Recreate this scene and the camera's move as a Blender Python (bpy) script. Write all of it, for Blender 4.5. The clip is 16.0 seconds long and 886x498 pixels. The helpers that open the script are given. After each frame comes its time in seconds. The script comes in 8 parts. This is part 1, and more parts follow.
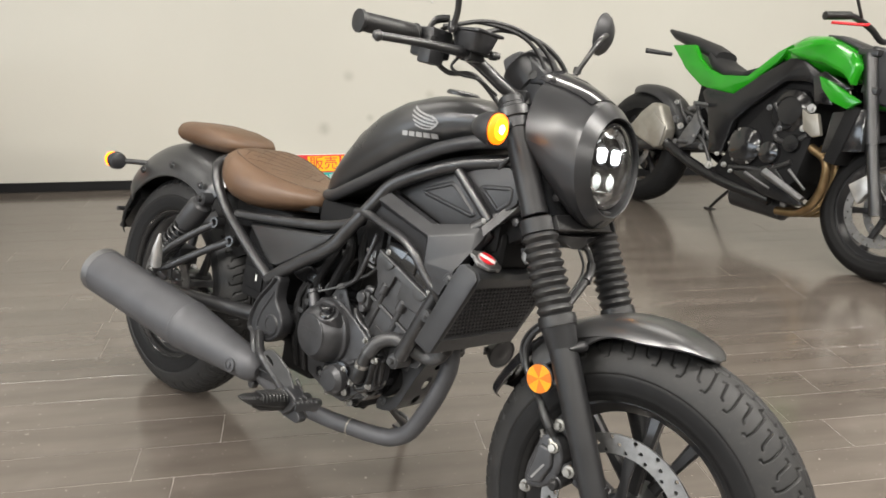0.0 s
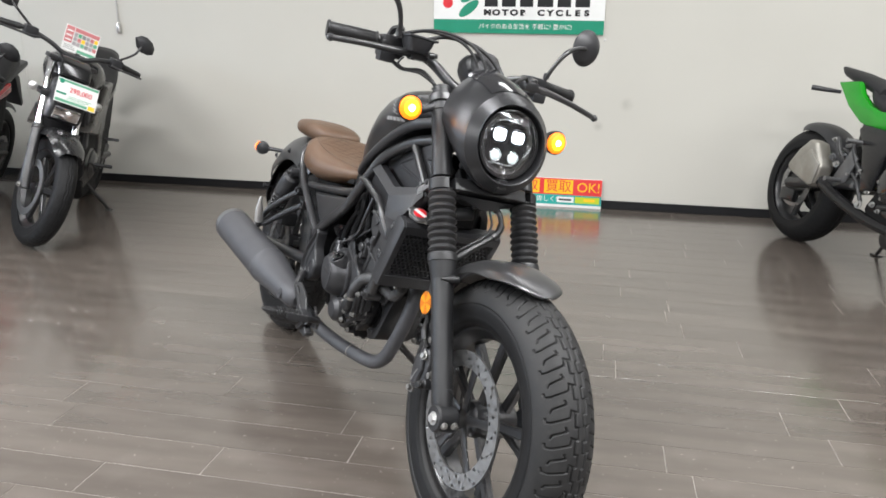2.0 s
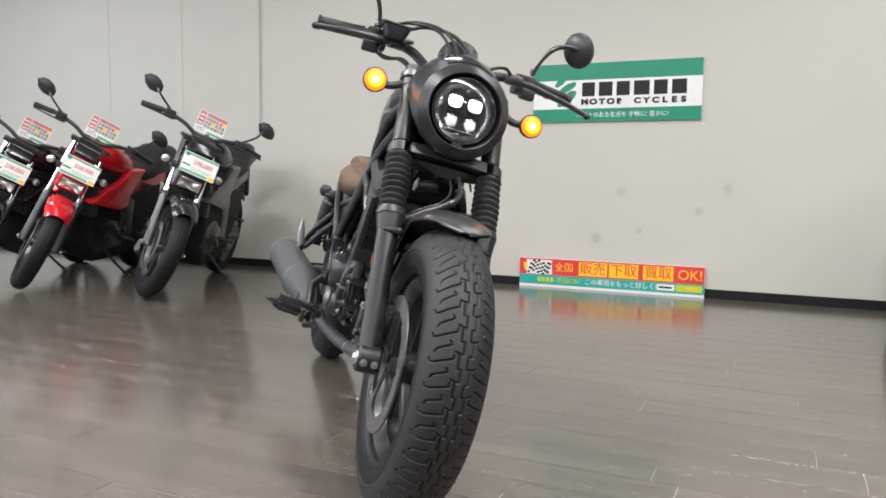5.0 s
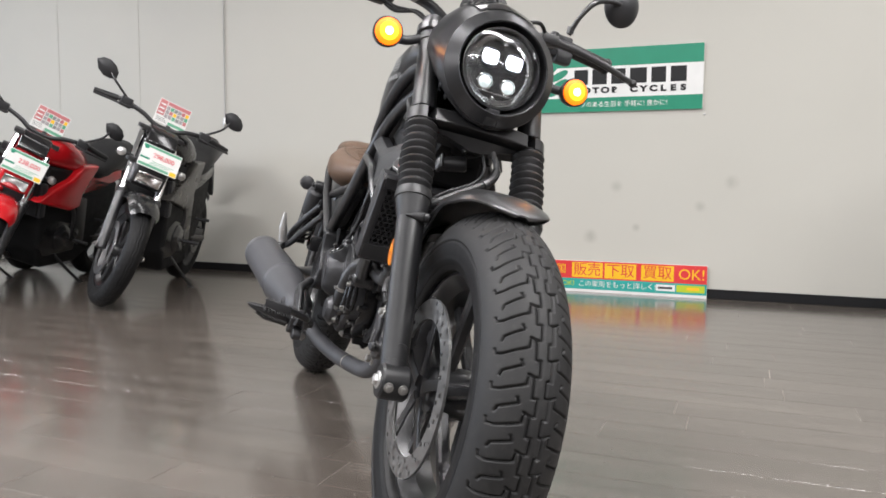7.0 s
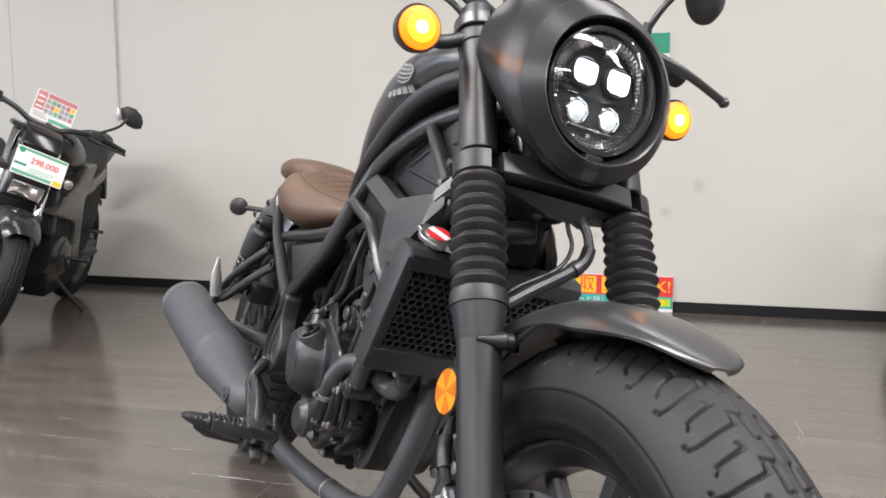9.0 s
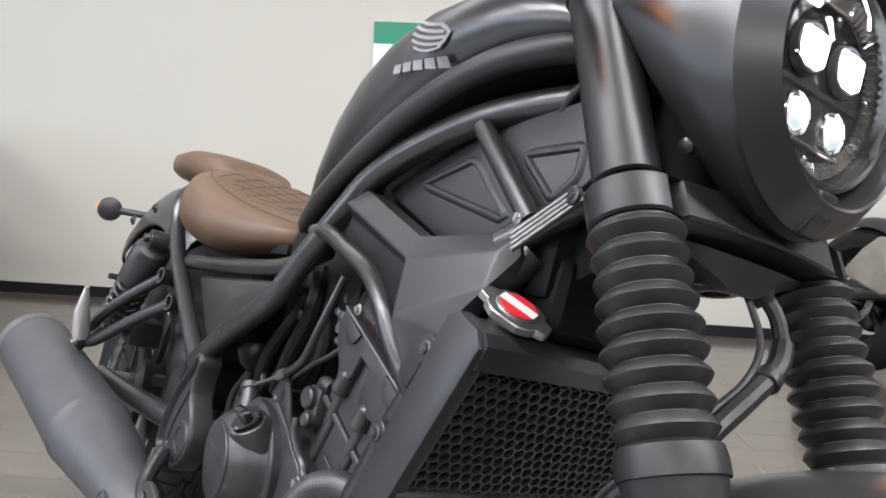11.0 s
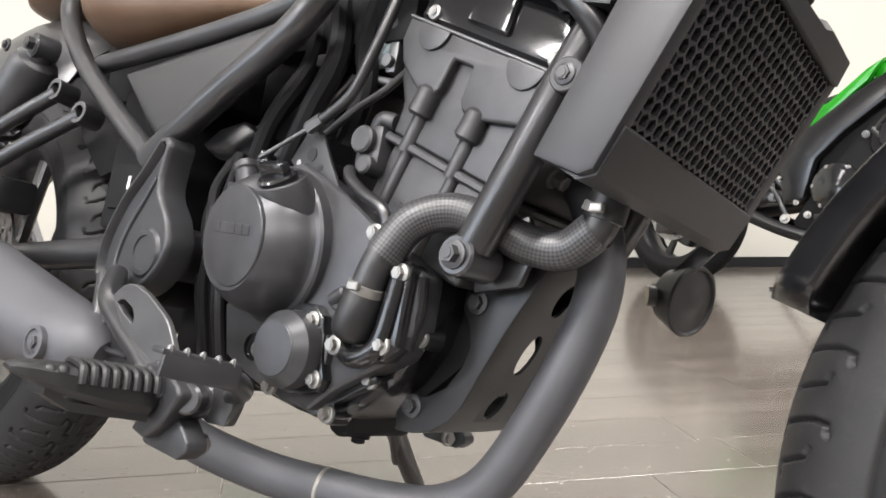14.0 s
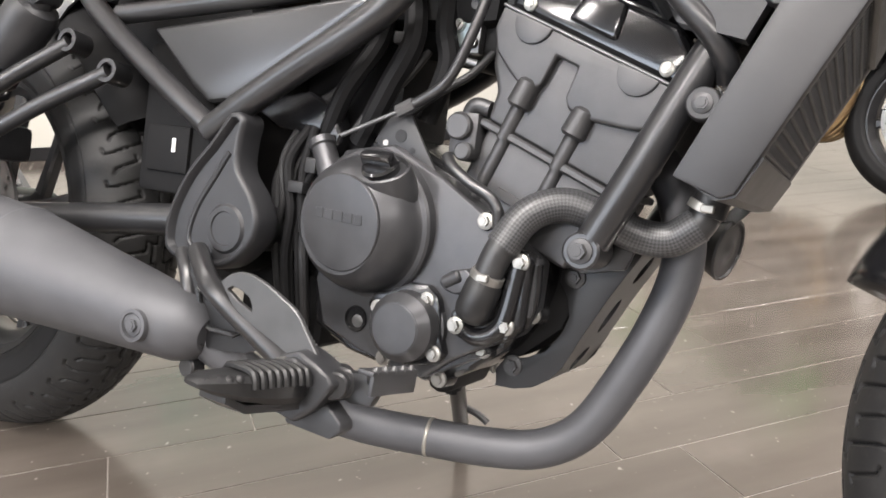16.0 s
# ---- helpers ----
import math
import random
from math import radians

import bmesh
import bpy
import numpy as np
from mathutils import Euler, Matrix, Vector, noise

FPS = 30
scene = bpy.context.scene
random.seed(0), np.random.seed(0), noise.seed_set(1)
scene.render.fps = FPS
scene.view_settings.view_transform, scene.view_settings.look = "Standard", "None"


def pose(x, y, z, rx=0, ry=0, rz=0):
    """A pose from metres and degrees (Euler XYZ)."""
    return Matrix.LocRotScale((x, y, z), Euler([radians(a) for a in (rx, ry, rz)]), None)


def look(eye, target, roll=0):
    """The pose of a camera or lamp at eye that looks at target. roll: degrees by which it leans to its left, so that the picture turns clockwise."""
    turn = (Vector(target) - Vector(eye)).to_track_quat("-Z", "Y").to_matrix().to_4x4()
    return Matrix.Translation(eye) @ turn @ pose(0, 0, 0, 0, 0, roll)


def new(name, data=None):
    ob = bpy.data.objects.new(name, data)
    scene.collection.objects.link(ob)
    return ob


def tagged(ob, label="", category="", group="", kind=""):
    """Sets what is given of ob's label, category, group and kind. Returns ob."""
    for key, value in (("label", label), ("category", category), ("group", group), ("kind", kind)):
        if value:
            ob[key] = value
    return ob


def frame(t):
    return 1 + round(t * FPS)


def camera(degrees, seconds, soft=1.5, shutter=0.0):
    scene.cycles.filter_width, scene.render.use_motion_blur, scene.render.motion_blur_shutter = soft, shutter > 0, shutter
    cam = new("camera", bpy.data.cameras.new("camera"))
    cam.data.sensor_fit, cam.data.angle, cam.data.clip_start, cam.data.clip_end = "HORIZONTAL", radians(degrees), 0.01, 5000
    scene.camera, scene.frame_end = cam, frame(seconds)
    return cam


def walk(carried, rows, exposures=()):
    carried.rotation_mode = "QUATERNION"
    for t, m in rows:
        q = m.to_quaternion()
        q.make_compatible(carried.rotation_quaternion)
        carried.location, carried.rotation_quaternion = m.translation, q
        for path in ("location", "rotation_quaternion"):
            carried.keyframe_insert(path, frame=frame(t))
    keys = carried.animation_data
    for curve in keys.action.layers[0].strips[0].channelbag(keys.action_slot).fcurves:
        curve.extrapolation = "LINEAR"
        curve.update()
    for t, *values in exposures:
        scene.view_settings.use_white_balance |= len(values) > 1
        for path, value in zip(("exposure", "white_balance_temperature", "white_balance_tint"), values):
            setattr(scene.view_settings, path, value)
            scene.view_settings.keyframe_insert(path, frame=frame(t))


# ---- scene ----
cam = camera(60.5, 16.0, soft=1.7)
# stops, white balance and tint along the way
EXPOSURE = [(0, -0.07, 6700, 10), (0.6, -0.08, 6550, 10), (1.2, -0.09, 6280, 9), (2.0, -0.13, 6150, 11), (2.5, 0.0, 6000, 11), (3.0, -0.22, 6000, 12), (3.5, -0.28, 6350, 12), (4.0, -0.27, 6200, 12), (6.5, -0.28, 6250, 13), (9.0, -0.12, 6250, 15), (11.5, 0.04, 6100, 13), (12.5, 0.32, 6150, 15), (14.0, 0.52, 6450, 13), (16.0, 0.52, 6600, 14)]
PATH = [
    (0, (-0.236, 0.499, 1.182), (0.111, 2.351, 0.513), 1.2),
    (0.5, (-0.075, 0.349, 1.194), (0.099, 2.232, 0.543), 1.1),
    (1, (0.079, 0.221, 1.185), (0.078, 2.118, 0.553), 1.1),
    (1.5, (0.263, 0.123, 1.176), (0.088, 2.02, 0.57), 0.9),
    (2, (0.499, 0.065, 1.118), (0.125, 1.949, 0.558), 0.8),
    (2.5, (0.675, 0.058, 1.016), (0.15, 1.934, 0.562), 0.7),
    (3, (0.783, 0.039, 0.884), (0.146, 1.905, 0.543), 0.6),
    (3.5, (0.894, 0.041, 0.778), (0.165, 1.886, 0.524), 0.6),
    (4, (0.992, 0.07, 0.735), (0.191, 1.892, 0.536), 0.6),
    (4.2, (1.026, 0.081, 0.729), (0.2, 1.893, 0.543), 0.7),
    (6.5, (0.853, 0.27, 0.659), (0.057, 2.096, 0.482), 0.5),
    (7, (0.742, 0.381, 0.649), (0.01, 2.234, 0.479), 0.4),
    (7.5, (0.606, 0.505, 0.669), (-0.058, 2.384, 0.505), 0.2),
    (8, (0.494, 0.625, 0.71), (-0.104, 2.525, 0.529), 0.3),
    (8.5, (0.411, 0.721, 0.757), (-0.13, 2.636, 0.556), 0.3),
    (9, (0.349, 0.823, 0.778), (-0.136, 2.751, 0.557), 0.2),
    (9.2, (0.327, 0.89, 0.793), (-0.145, 2.819, 0.56), 0.1),
    (11.3, (0.035, 1.235, 0.798), (-0.02, 3.221, 0.566), 2.3),
    (11.5, (0.016, 1.255, 0.768), (0.003, 3.24, 0.524), 1.6),
    (12, (-0.016, 1.297, 0.708), (0.061, 3.279, 0.446), 0.9),
    (12.5, (-0.06, 1.322, 0.656), (0.118, 3.297, 0.396), 1.0),
    (13, (-0.113, 1.333, 0.6), (0.163, 3.3, 0.36), 1.2),
    (13.5, (-0.166, 1.349, 0.544), (0.196, 3.304, 0.326), 1.2),
    (14, (-0.212, 1.356, 0.497), (0.241, 3.292, 0.287), 1.3),
    (14.5, (-0.261, 1.376, 0.458), (0.278, 3.286, 0.216), 1.0),
    (15, (-0.31, 1.396, 0.457), (0.305, 3.27, 0.127), 0.7),
    (15.5, (-0.367, 1.397, 0.523), (0.313, 3.224, 0.078), 0.8),
    (16, (-0.414, 1.383, 0.622), (0.318, 3.148, 0.03), 0.8),
]
walk(cam, [(t, look(eye, target, roll)) for t, eye, target, roll in PATH], EXPOSURE)

# ---- light ----
world = bpy.data.worlds.new("room_world")
world.use_nodes = True
scene.world = world
world.node_tree.nodes["Background"].inputs[0].default_value = (0.95, 0.97, 1.0, 1)
world.node_tree.nodes["Background"].inputs[1].default_value = 0.25


def ceiling_lamp(x, y, w, d, power, z=2.84):
    lamp = bpy.data.lights.new("ceiling_lamp", "AREA")
    lamp.shape, lamp.size, lamp.size_y, lamp.energy, lamp.color = "RECTANGLE", w, d, power, (1.0, 0.975, 0.93)
    ob = new("ceiling_lamp", lamp)
    ob.matrix_world = pose(x, y, z)
    return ob


for lx in (-4.6, -1.5, 1.6, 4.7):
    for ly, power in ((-1.6, 140 if lx < 0 else 104), (1.2, 132 if lx < 0 else 140), (3.7, 26 if lx < 0 else 42)):
        ceiling_lamp(lx, ly, 2.3, 0.32, power)
# Unseen cool fill lamp added to light the motorcycle's right side; no window there.
front = bpy.data.lights.new("shop_front_daylight", "AREA")
front.shape, front.size, front.size_y, front.energy, front.color = "RECTANGLE", 1.3, 6.5, 170, (0.74, 0.86, 1.0)
west_fill_ob = new("shop_front_daylight", front)
west_fill_ob.matrix_world = pose(-7.9, 0.0, 2.05, 0, -90, 0)


# ---- materials ----
def nodes_of(m):
    return m.node_tree.nodes, m.node_tree.links, m.node_tree.nodes["Principled BSDF"]


def surface(name, low, high, rough=(0.4, 0.6), metal=0.0, scale=20.0, stretch=(1, 1, 1), bump=0.0, bump_scale=300.0, coat=0.0, spec=0.5, per_piece=0.0, wear=None):
    """A material whose colour and gloss vary at a coarse and a fine scale."""
    m = bpy.data.materials.new(name)
    m.use_nodes = True
    n, l, b = nodes_of(m)
    tc = n.new("ShaderNodeTexCoord")
    mp = n.new("ShaderNodeMapping")
    mp.inputs["Scale"].default_value = stretch
    l.new(tc.outputs["Object"], mp.inputs["Vector"])
    big = n.new("ShaderNodeTexNoise")
    big.inputs["Scale"].default_value, big.inputs["Detail"].default_value = scale, 6
    fine = n.new("ShaderNodeTexNoise")
    fine.inputs["Scale"].default_value, fine.inputs["Detail"].default_value = bump_scale, 3
    l.new(mp.outputs[0], big.inputs["Vector"])
    l.new(mp.outputs[0], fine.inputs["Vector"])
    mix = n.new("ShaderNodeMix")
    mix.data_type = "RGBA"
    mix.inputs[6].default_value, mix.inputs[7].default_value = (*low, 1), (*high, 1)
    ramp = n.new("ShaderNodeMapRange")
    ramp.inputs[1].default_value, ramp.inputs[2].default_value = 0.32, 0.68
    l.new(big.outputs["Fac"], ramp.inputs[0])
    l.new(ramp.outputs[0], mix.inputs[0])
    colour = mix.outputs[2]
    if wear:
        dust = n.new("ShaderNodeTexNoise")
        dust.inputs["Scale"].default_value, dust.inputs["Detail"].default_value = scale * 3.1, 8
        l.new(tc.outputs["Object"], dust.inputs["Vector"])
        dr = n.new("ShaderNodeMapRange")
        dr.inputs[1].default_value, dr.inputs[2].default_value, dr.inputs[4].default_value = 0.56, 0.74, wear[1]
        l.new(dust.outputs["Fac"], dr.inputs[0])
        mw = n.new("ShaderNodeMix")
        mw.data_type = "RGBA"
        l.new(dr.outputs[0], mw.inputs[0])
        l.new(colour, mw.inputs[6])
        mw.inputs[7].default_value = (*wear[0], 1)
        colour = mw.outputs[2]
    if per_piece:
        info = n.new("ShaderNodeObjectInfo")
        hsv = n.new("ShaderNodeHueSaturation")
        vr = n.new("ShaderNodeMapRange")
        vr.inputs[3].default_value, vr.inputs[4].default_value = 1 - per_piece, 1 + per_piece
        l.new(info.outputs["Random"], vr.inputs[0])
        l.new(vr.outputs[0], hsv.inputs["Value"])
        l.new(colour, hsv.inputs["Color"])
        colour = hsv.outputs[0]
    l.new(colour, b.inputs["Base Color"])
    rr = n.new("ShaderNodeMapRange")
    rr.inputs[1].default_value, rr.inputs[2].default_value = 0.3, 0.7
    rr.inputs[3].default_value, rr.inputs[4].default_value = rough
    l.new(big.outputs["Fac"], rr.inputs[0])
    l.new(rr.outputs[0], b.inputs["Roughness"])
    b.inputs["Metallic"].default_value = metal
    b.inputs["Coat Weight"].default_value, b.inputs["Coat Roughness"].default_value = coat, 0.12
    b.inputs["Specular IOR Level"].default_value = spec
    if bump:
        bp = n.new("ShaderNodeBump")
        bp.inputs["Strength"].default_value, bp.inputs["Distance"].default_value = bump, 0.001
        l.new(fine.outputs["Fac"], bp.inputs["Height"])
        l.new(bp.outputs[0], b.inputs["Normal"])
    return m


def glow(name, colour, strength):
    m = bpy.data.materials.new(name)
    m.use_nodes = True
    b = m.node_tree.nodes["Principled BSDF"]
    b.inputs["Base Color"].default_value = (*colour, 1)
    b.inputs["Emission Color"].default_value, b.inputs["Emission Strength"].default_value = (*colour, 1), strength
    return m


def clear(name, tint=(1, 1, 1), rough=0.02):
    m = bpy.data.materials.new(name)
    m.use_nodes = True
    b = m.node_tree.nodes["Principled BSDF"]
    b.inputs["Base Color"].default_value, b.inputs["Roughness"].default_value = (*tint, 1), rough
    b.inputs["Transmission Weight"].default_value, b.inputs["IOR"].default_value = 1.0, 1.03
    b.inputs["Coat Weight"].default_value, b.inputs["Coat Roughness"].default_value, b.inputs["Coat IOR"].default_value = 1.0, 0.02, 1.5
    return m


PAINT = surface("matte_grey_black_paint", (0.072, 0.0722, 0.074), (0.088, 0.0882, 0.090), (0.27, 0.32), 0.72, 6, bump=0.03, bump_scale=900, spec=0.6)
FRAME = surface("satin_black_frame_paint", (0.0140, 0.0141, 0.0152), (0.0190, 0.0191, 0.0204), (0.29, 0.33), 0.0, 12, spec=0.70)
CASE = surface("gloss_black_engine_case", (0.006, 0.006, 0.0068), (0.009, 0.009, 0.0098), (0.19, 0.24), 0.0, 30, spec=0.6)
PLASTIC = surface("black_moulded_plastic", (0.019, 0.0193, 0.0212), (0.025, 0.0254, 0.0276), (0.38, 0.45), 0.0, 25, bump=0.10, bump_scale=1400, spec=0.48)
# Dull black plastic with the recesses' shade put into its colour.
INNER = surface("shade_darkened_inner_plastic", (0.0055, 0.0055, 0.0060), (0.0090, 0.0090, 0.0096), (0.55, 0.70), 0.0, 25, bump=0.10, bump_scale=900, spec=0.18)
# Darker copy of PAINT: the cowl's shade is put into the colour.
COWL = surface("shaded_cowl_paint", (0.024, 0.0244, 0.0262), (0.031, 0.0314, 0.0334), (0.30, 0.36), 0.35, 8, bump=0.03, bump_scale=900, spec=0.55)
FORK = surface("matte_black_fork_paint", (0.010, 0.0102, 0.0112), (0.014, 0.0142, 0.0154), (0.37, 0.43), 0.0, 14, bump=0.05, bump_scale=1200, spec=0.45)
ENGINE = surface("dark_engine_paint", (0.052, 0.0525, 0.056), (0.066, 0.0665, 0.070), (0.35, 0.42), 0.55, 40, bump=0.06, bump_scale=900)
HEAD = surface("grey_cast_engine_paint", (0.056, 0.056, 0.058), (0.074, 0.074, 0.076), (0.38, 0.47), 0.6, 40, bump=0.14, bump_scale=700)
HEEL = surface("satin_grey_metal", (0.080, 0.080, 0.081), (0.105, 0.105, 0.106), (0.40, 0.50), 0.7, 25)
GLOSS = surface("gloss_black_paint", (0.010, 0.010, 0.011), (0.014, 0.014, 0.015), (0.10, 0.16), 0.0, 20, coat=0.4)
PIPE = surface("matte_grey_heatproof_paint", (0.068, 0.069, 0.075), (0.086, 0.087, 0.093), (0.48, 0.56), 0.35, 18, bump=0.1, bump_scale=900, spec=0.4)
RUBBER = surface("tyre_rubber", (0.011, 0.011, 0.0115), (0.018, 0.0177, 0.0175), (0.52, 0.62), 0.0, 35, bump=0.15, bump_scale=500, spec=0.35, wear=((0.042, 0.040, 0.037), 0.30))
SIDEWALL = surface("tyre_sidewall_rubber", (0.007, 0.007, 0.0074), (0.010, 0.010, 0.0104), (0.50, 0.60), 0.0, 35, bump=0.05, bump_scale=500, spec=0.20)
BOOT = surface("soft_black_rubber", (0.009, 0.009, 0.0096), (0.013, 0.013, 0.0136), (0.38, 0.46), 0.0, 40, bump=0.06, bump_scale=700, spec=0.48)
STEEL = surface("zinc_plated_steel", (0.27, 0.265, 0.252), (0.36, 0.352, 0.335), (0.40, 0.52), 0.9, 60)
DISC = surface("brushed_stainless_disc", (0.25, 0.247, 0.245), (0.33, 0.327, 0.323), (0.32, 0.42), 0.9, 60, bump=0.1, bump_scale=600)
PALE_METAL = surface("pale_satin_metal", (0.27, 0.255, 0.225), (0.38, 0.362, 0.325), (0.34, 0.48), 0.7, 12)
ALLOY = surface("bare_alloy", (0.50, 0.50, 0.50), (0.66, 0.65, 0.63), (0.3, 0.45), 0.9, 25)
ALLOY_DULL = surface("dull_grey_metal", (0.15, 0.15, 0.154), (0.20, 0.20, 0.202), (0.40, 0.50), 0.85, 25)
LEATHER = surface("brown_leather", (0.080, 0.045, 0.025), (0.110, 0.064, 0.037), (0.38, 0.50), 0.0, 14, bump=0.35, bump_scale=650, spec=0.45)
LEATHER_DARK = surface("brown_leather_seam", (0.060, 0.037, 0.022), (0.080, 0.050, 0.030), (0.5, 0.6), 0.0, 30)
HOSE = surface("black_hose_rubber", (0.014, 0.014, 0.015), (0.02, 0.02, 0.021), (0.35, 0.45), 0.0, 60, spec=0.7)
LOGO = surface("silver_grey_print", (0.22, 0.22, 0.22), (0.27, 0.27, 0.27), (0.40, 0.50), 0.1, 30)
AMBER = surface("amber_reflector", (0.72, 0.235, 0.003), (0.80, 0.280, 0.005), (0.28, 0.38), 0.0, 200, coat=0.06)
# Same amber, darker: the facets' light and dark play is put into colour.
AMBER_SHADED = surface("amber_reflector_shaded_facet", (0.44, 0.115, 0.003), (0.52, 0.140, 0.005), (0.28, 0.38), 0.0, 200, coat=0.06)
BLUE_ZINC = surface("pale_blue_zinc_plate", (0.42, 0.50, 0.52), (0.54, 0.62, 0.63), (0.30, 0.42), 0.7, 60)
LOOM = surface("charcoal_wiring_sleeve", (0.012, 0.012, 0.013), (0.020, 0.020, 0.021), (0.42, 0.55), 0.0, 90, bump=0.2, bump_scale=900, spec=0.4)
FACET = surface("dark_chrome_facets", (0.42, 0.43, 0.44), (0.56, 0.57, 0.58), (0.06, 0.12), 1.0, 40)
CHROME = surface("chrome", (0.72, 0.72, 0.73), (0.80, 0.80, 0.81), (0.05, 0.10), 1.0, 20)
RED = surface("red_print", (0.62, 0.02, 0.03), (0.70, 0.03, 0.04), (0.3, 0.4), 0.0, 20)
SMOKE = surface("smoked_screen", (0.016, 0.016, 0.018), (0.020, 0.020, 0.022), (0.10, 0.13), 0.0, 10, coat=0.3)
GLASS = clear("clear_lamp_cover")
LED_MAIN = glow("led_white", (0.90, 0.96, 1.0), 4.0)
LED_LOW = glow("led_low_beam_reflector", (0.62, 0.70, 0.70), 0.38)
SIGNAL = glow("amber_signal_light", (0.95, 0.17, 0.002), 2.3)
SIGNAL_REAR = glow("amber_rear_signal_light", (0.95, 0.15, 0.002), 9)
SIGNAL_CORE = glow("amber_signal_bulb", (1.0, 0.42, 0.05), 60)
SIGNAL_RING = glow("amber_bulb_glare", (1.0, 0.24, 0.005), 5.0)
WHITE_CARD = surface("white_card", (0.74, 0.74, 0.72), (0.80, 0.80, 0.78), (0.3, 0.4), 0.0, 8)
SIGN_GREEN = surface("sign_green_print", (0.005, 0.22, 0.125), (0.008, 0.25, 0.145), (0.35, 0.45), 0.0, 8)
SIGN_DARK = surface("sign_black_print", (0.010, 0.010, 0.011), (0.014, 0.014, 0.015), (0.4, 0.5), 0.0, 8, spec=0.3)
CARD_PINK = surface("faded_pink_print", (0.50, 0.16, 0.17), (0.58, 0.22, 0.22), (0.3, 0.4), 0.0, 8)
CARD_GREEN = surface("faded_green_print", (0.10, 0.34, 0.20), (0.15, 0.42, 0.27), (0.3, 0.4), 0.0, 8)
CARD_GREY = surface("faded_grey_print", (0.30, 0.28, 0.29), (0.40, 0.37, 0.38), (0.3, 0.4), 0.0, 8)
BAN_RED = surface("banner_red_print", (0.66, 0.035, 0.04), (0.72, 0.05, 0.05), (0.4, 0.5), 0.0, 6)
BAN_YELLOW = surface("banner_yellow_print", (0.86, 0.50, 0.01), (0.90, 0.55, 0.02), (0.4, 0.5), 0.0, 6)
BAN_TEAL = surface("banner_teal_print", (0.02, 0.33, 0.29), (0.03, 0.38, 0.33), (0.4, 0.5), 0.0, 6)
BAN_LIME = surface("banner_lime_print", (0.45, 0.55, 0.02), (0.5, 0.6, 0.03), (0.4, 0.5), 0.0, 6)
GREEN_PAINT = surface("bright_green_paint", (0.010, 0.23, 0.008), (0.014, 0.28, 0.010), (0.16, 0.24), 0.1, 10, coat=0.5)
RED_PAINT = surface("bright_red_paint", (0.50, 0.008, 0.012), (0.58, 0.012, 0.018), (0.16, 0.24), 0.05, 10, coat=0.5)
GREY_PAINT = surface("dark_grey_paint", (0.014, 0.014, 0.015), (0.020, 0.020, 0.021), (0.22, 0.32), 0.3, 10, coat=0.3)
BRONZE = surface("heat_tinted_header_pipe", (0.20, 0.13, 0.065), (0.34, 0.24, 0.13), (0.25, 0.4), 0.9, 12)
BLACK_VINYL = surface("black_seat_vinyl", (0.012, 0.012, 0.013), (0.017, 0.017, 0.018), (0.5, 0.6), 0.0, 20, bump=0.2, bump_scale=600, spec=0.25)
MIRROR = surface("mirror_glass", (0.8, 0.8, 0.8), (0.82, 0.82, 0.82), (0.02, 0.03), 1.0, 5)


def wall_material():
    m = surface("painted_wall", (0.490, 0.478, 0.430), (0.535, 0.522, 0.472), (0.5, 0.7), 0.0, 0.7, bump=0.12, bump_scale=90)
    n, l, b = nodes_of(m)
    source = b.inputs["Base Color"].links[0].from_socket
    tc = n.new("ShaderNodeTexCoord")
    spot_sum = None
    for sx, sz, r in ((0.03, 0.645, 0.05), (0.675, 0.67, 0.055), (0.508, 0.532, 0.045), (-0.12, 0.34, 0.06), (0.15, 0.40, 0.035)):
        dist = n.new("ShaderNodeVectorMath")
        dist.operation = "DISTANCE"
        dist.inputs[1].default_value = (sx, 5.0, sz)
        l.new(tc.outputs["Object"], dist.inputs[0])
        mr = n.new("ShaderNodeMapRange")
        mr.inputs[1].default_value, mr.inputs[2].default_value, mr.inputs[3].default_value, mr.inputs[4].default_value = 0.0, r, 0.55, 0.0
        mr.interpolation_type = "SMOOTHSTEP"
        l.new(dist.outputs["Value"], mr.inputs[0])
        if spot_sum is None:
            spot_sum = mr.outputs[0]
        else:
            add = n.new("ShaderNodeMath")
            l.new(spot_sum, add.inputs[0])
            l.new(mr.outputs[0], add.inputs[1])
            spot_sum = add.outputs[0]
    smear = n.new("ShaderNodeTexNoise")
    smear.inputs["Scale"].default_value, smear.inputs["Detail"].default_value = 14, 5
    l.new(tc.outputs["Object"], smear.inputs["Vector"])
    mul = n.new("ShaderNodeMath")
    mul.operation = "MULTIPLY"
    l.new(spot_sum, mul.inputs[0])
    l.new(smear.outputs["Fac"], mul.inputs[1])
    mix = n.new("ShaderNodeMix")
    mix.data_type = "RGBA"
    l.new(mul.outputs[0], mix.inputs[0])
    l.new(source, mix.inputs[6])
    mix.inputs[7].default_value = (0.16, 0.145, 0.12, 1)
    l.new(mix.outputs[2], b.inputs["Base Color"])
    return m


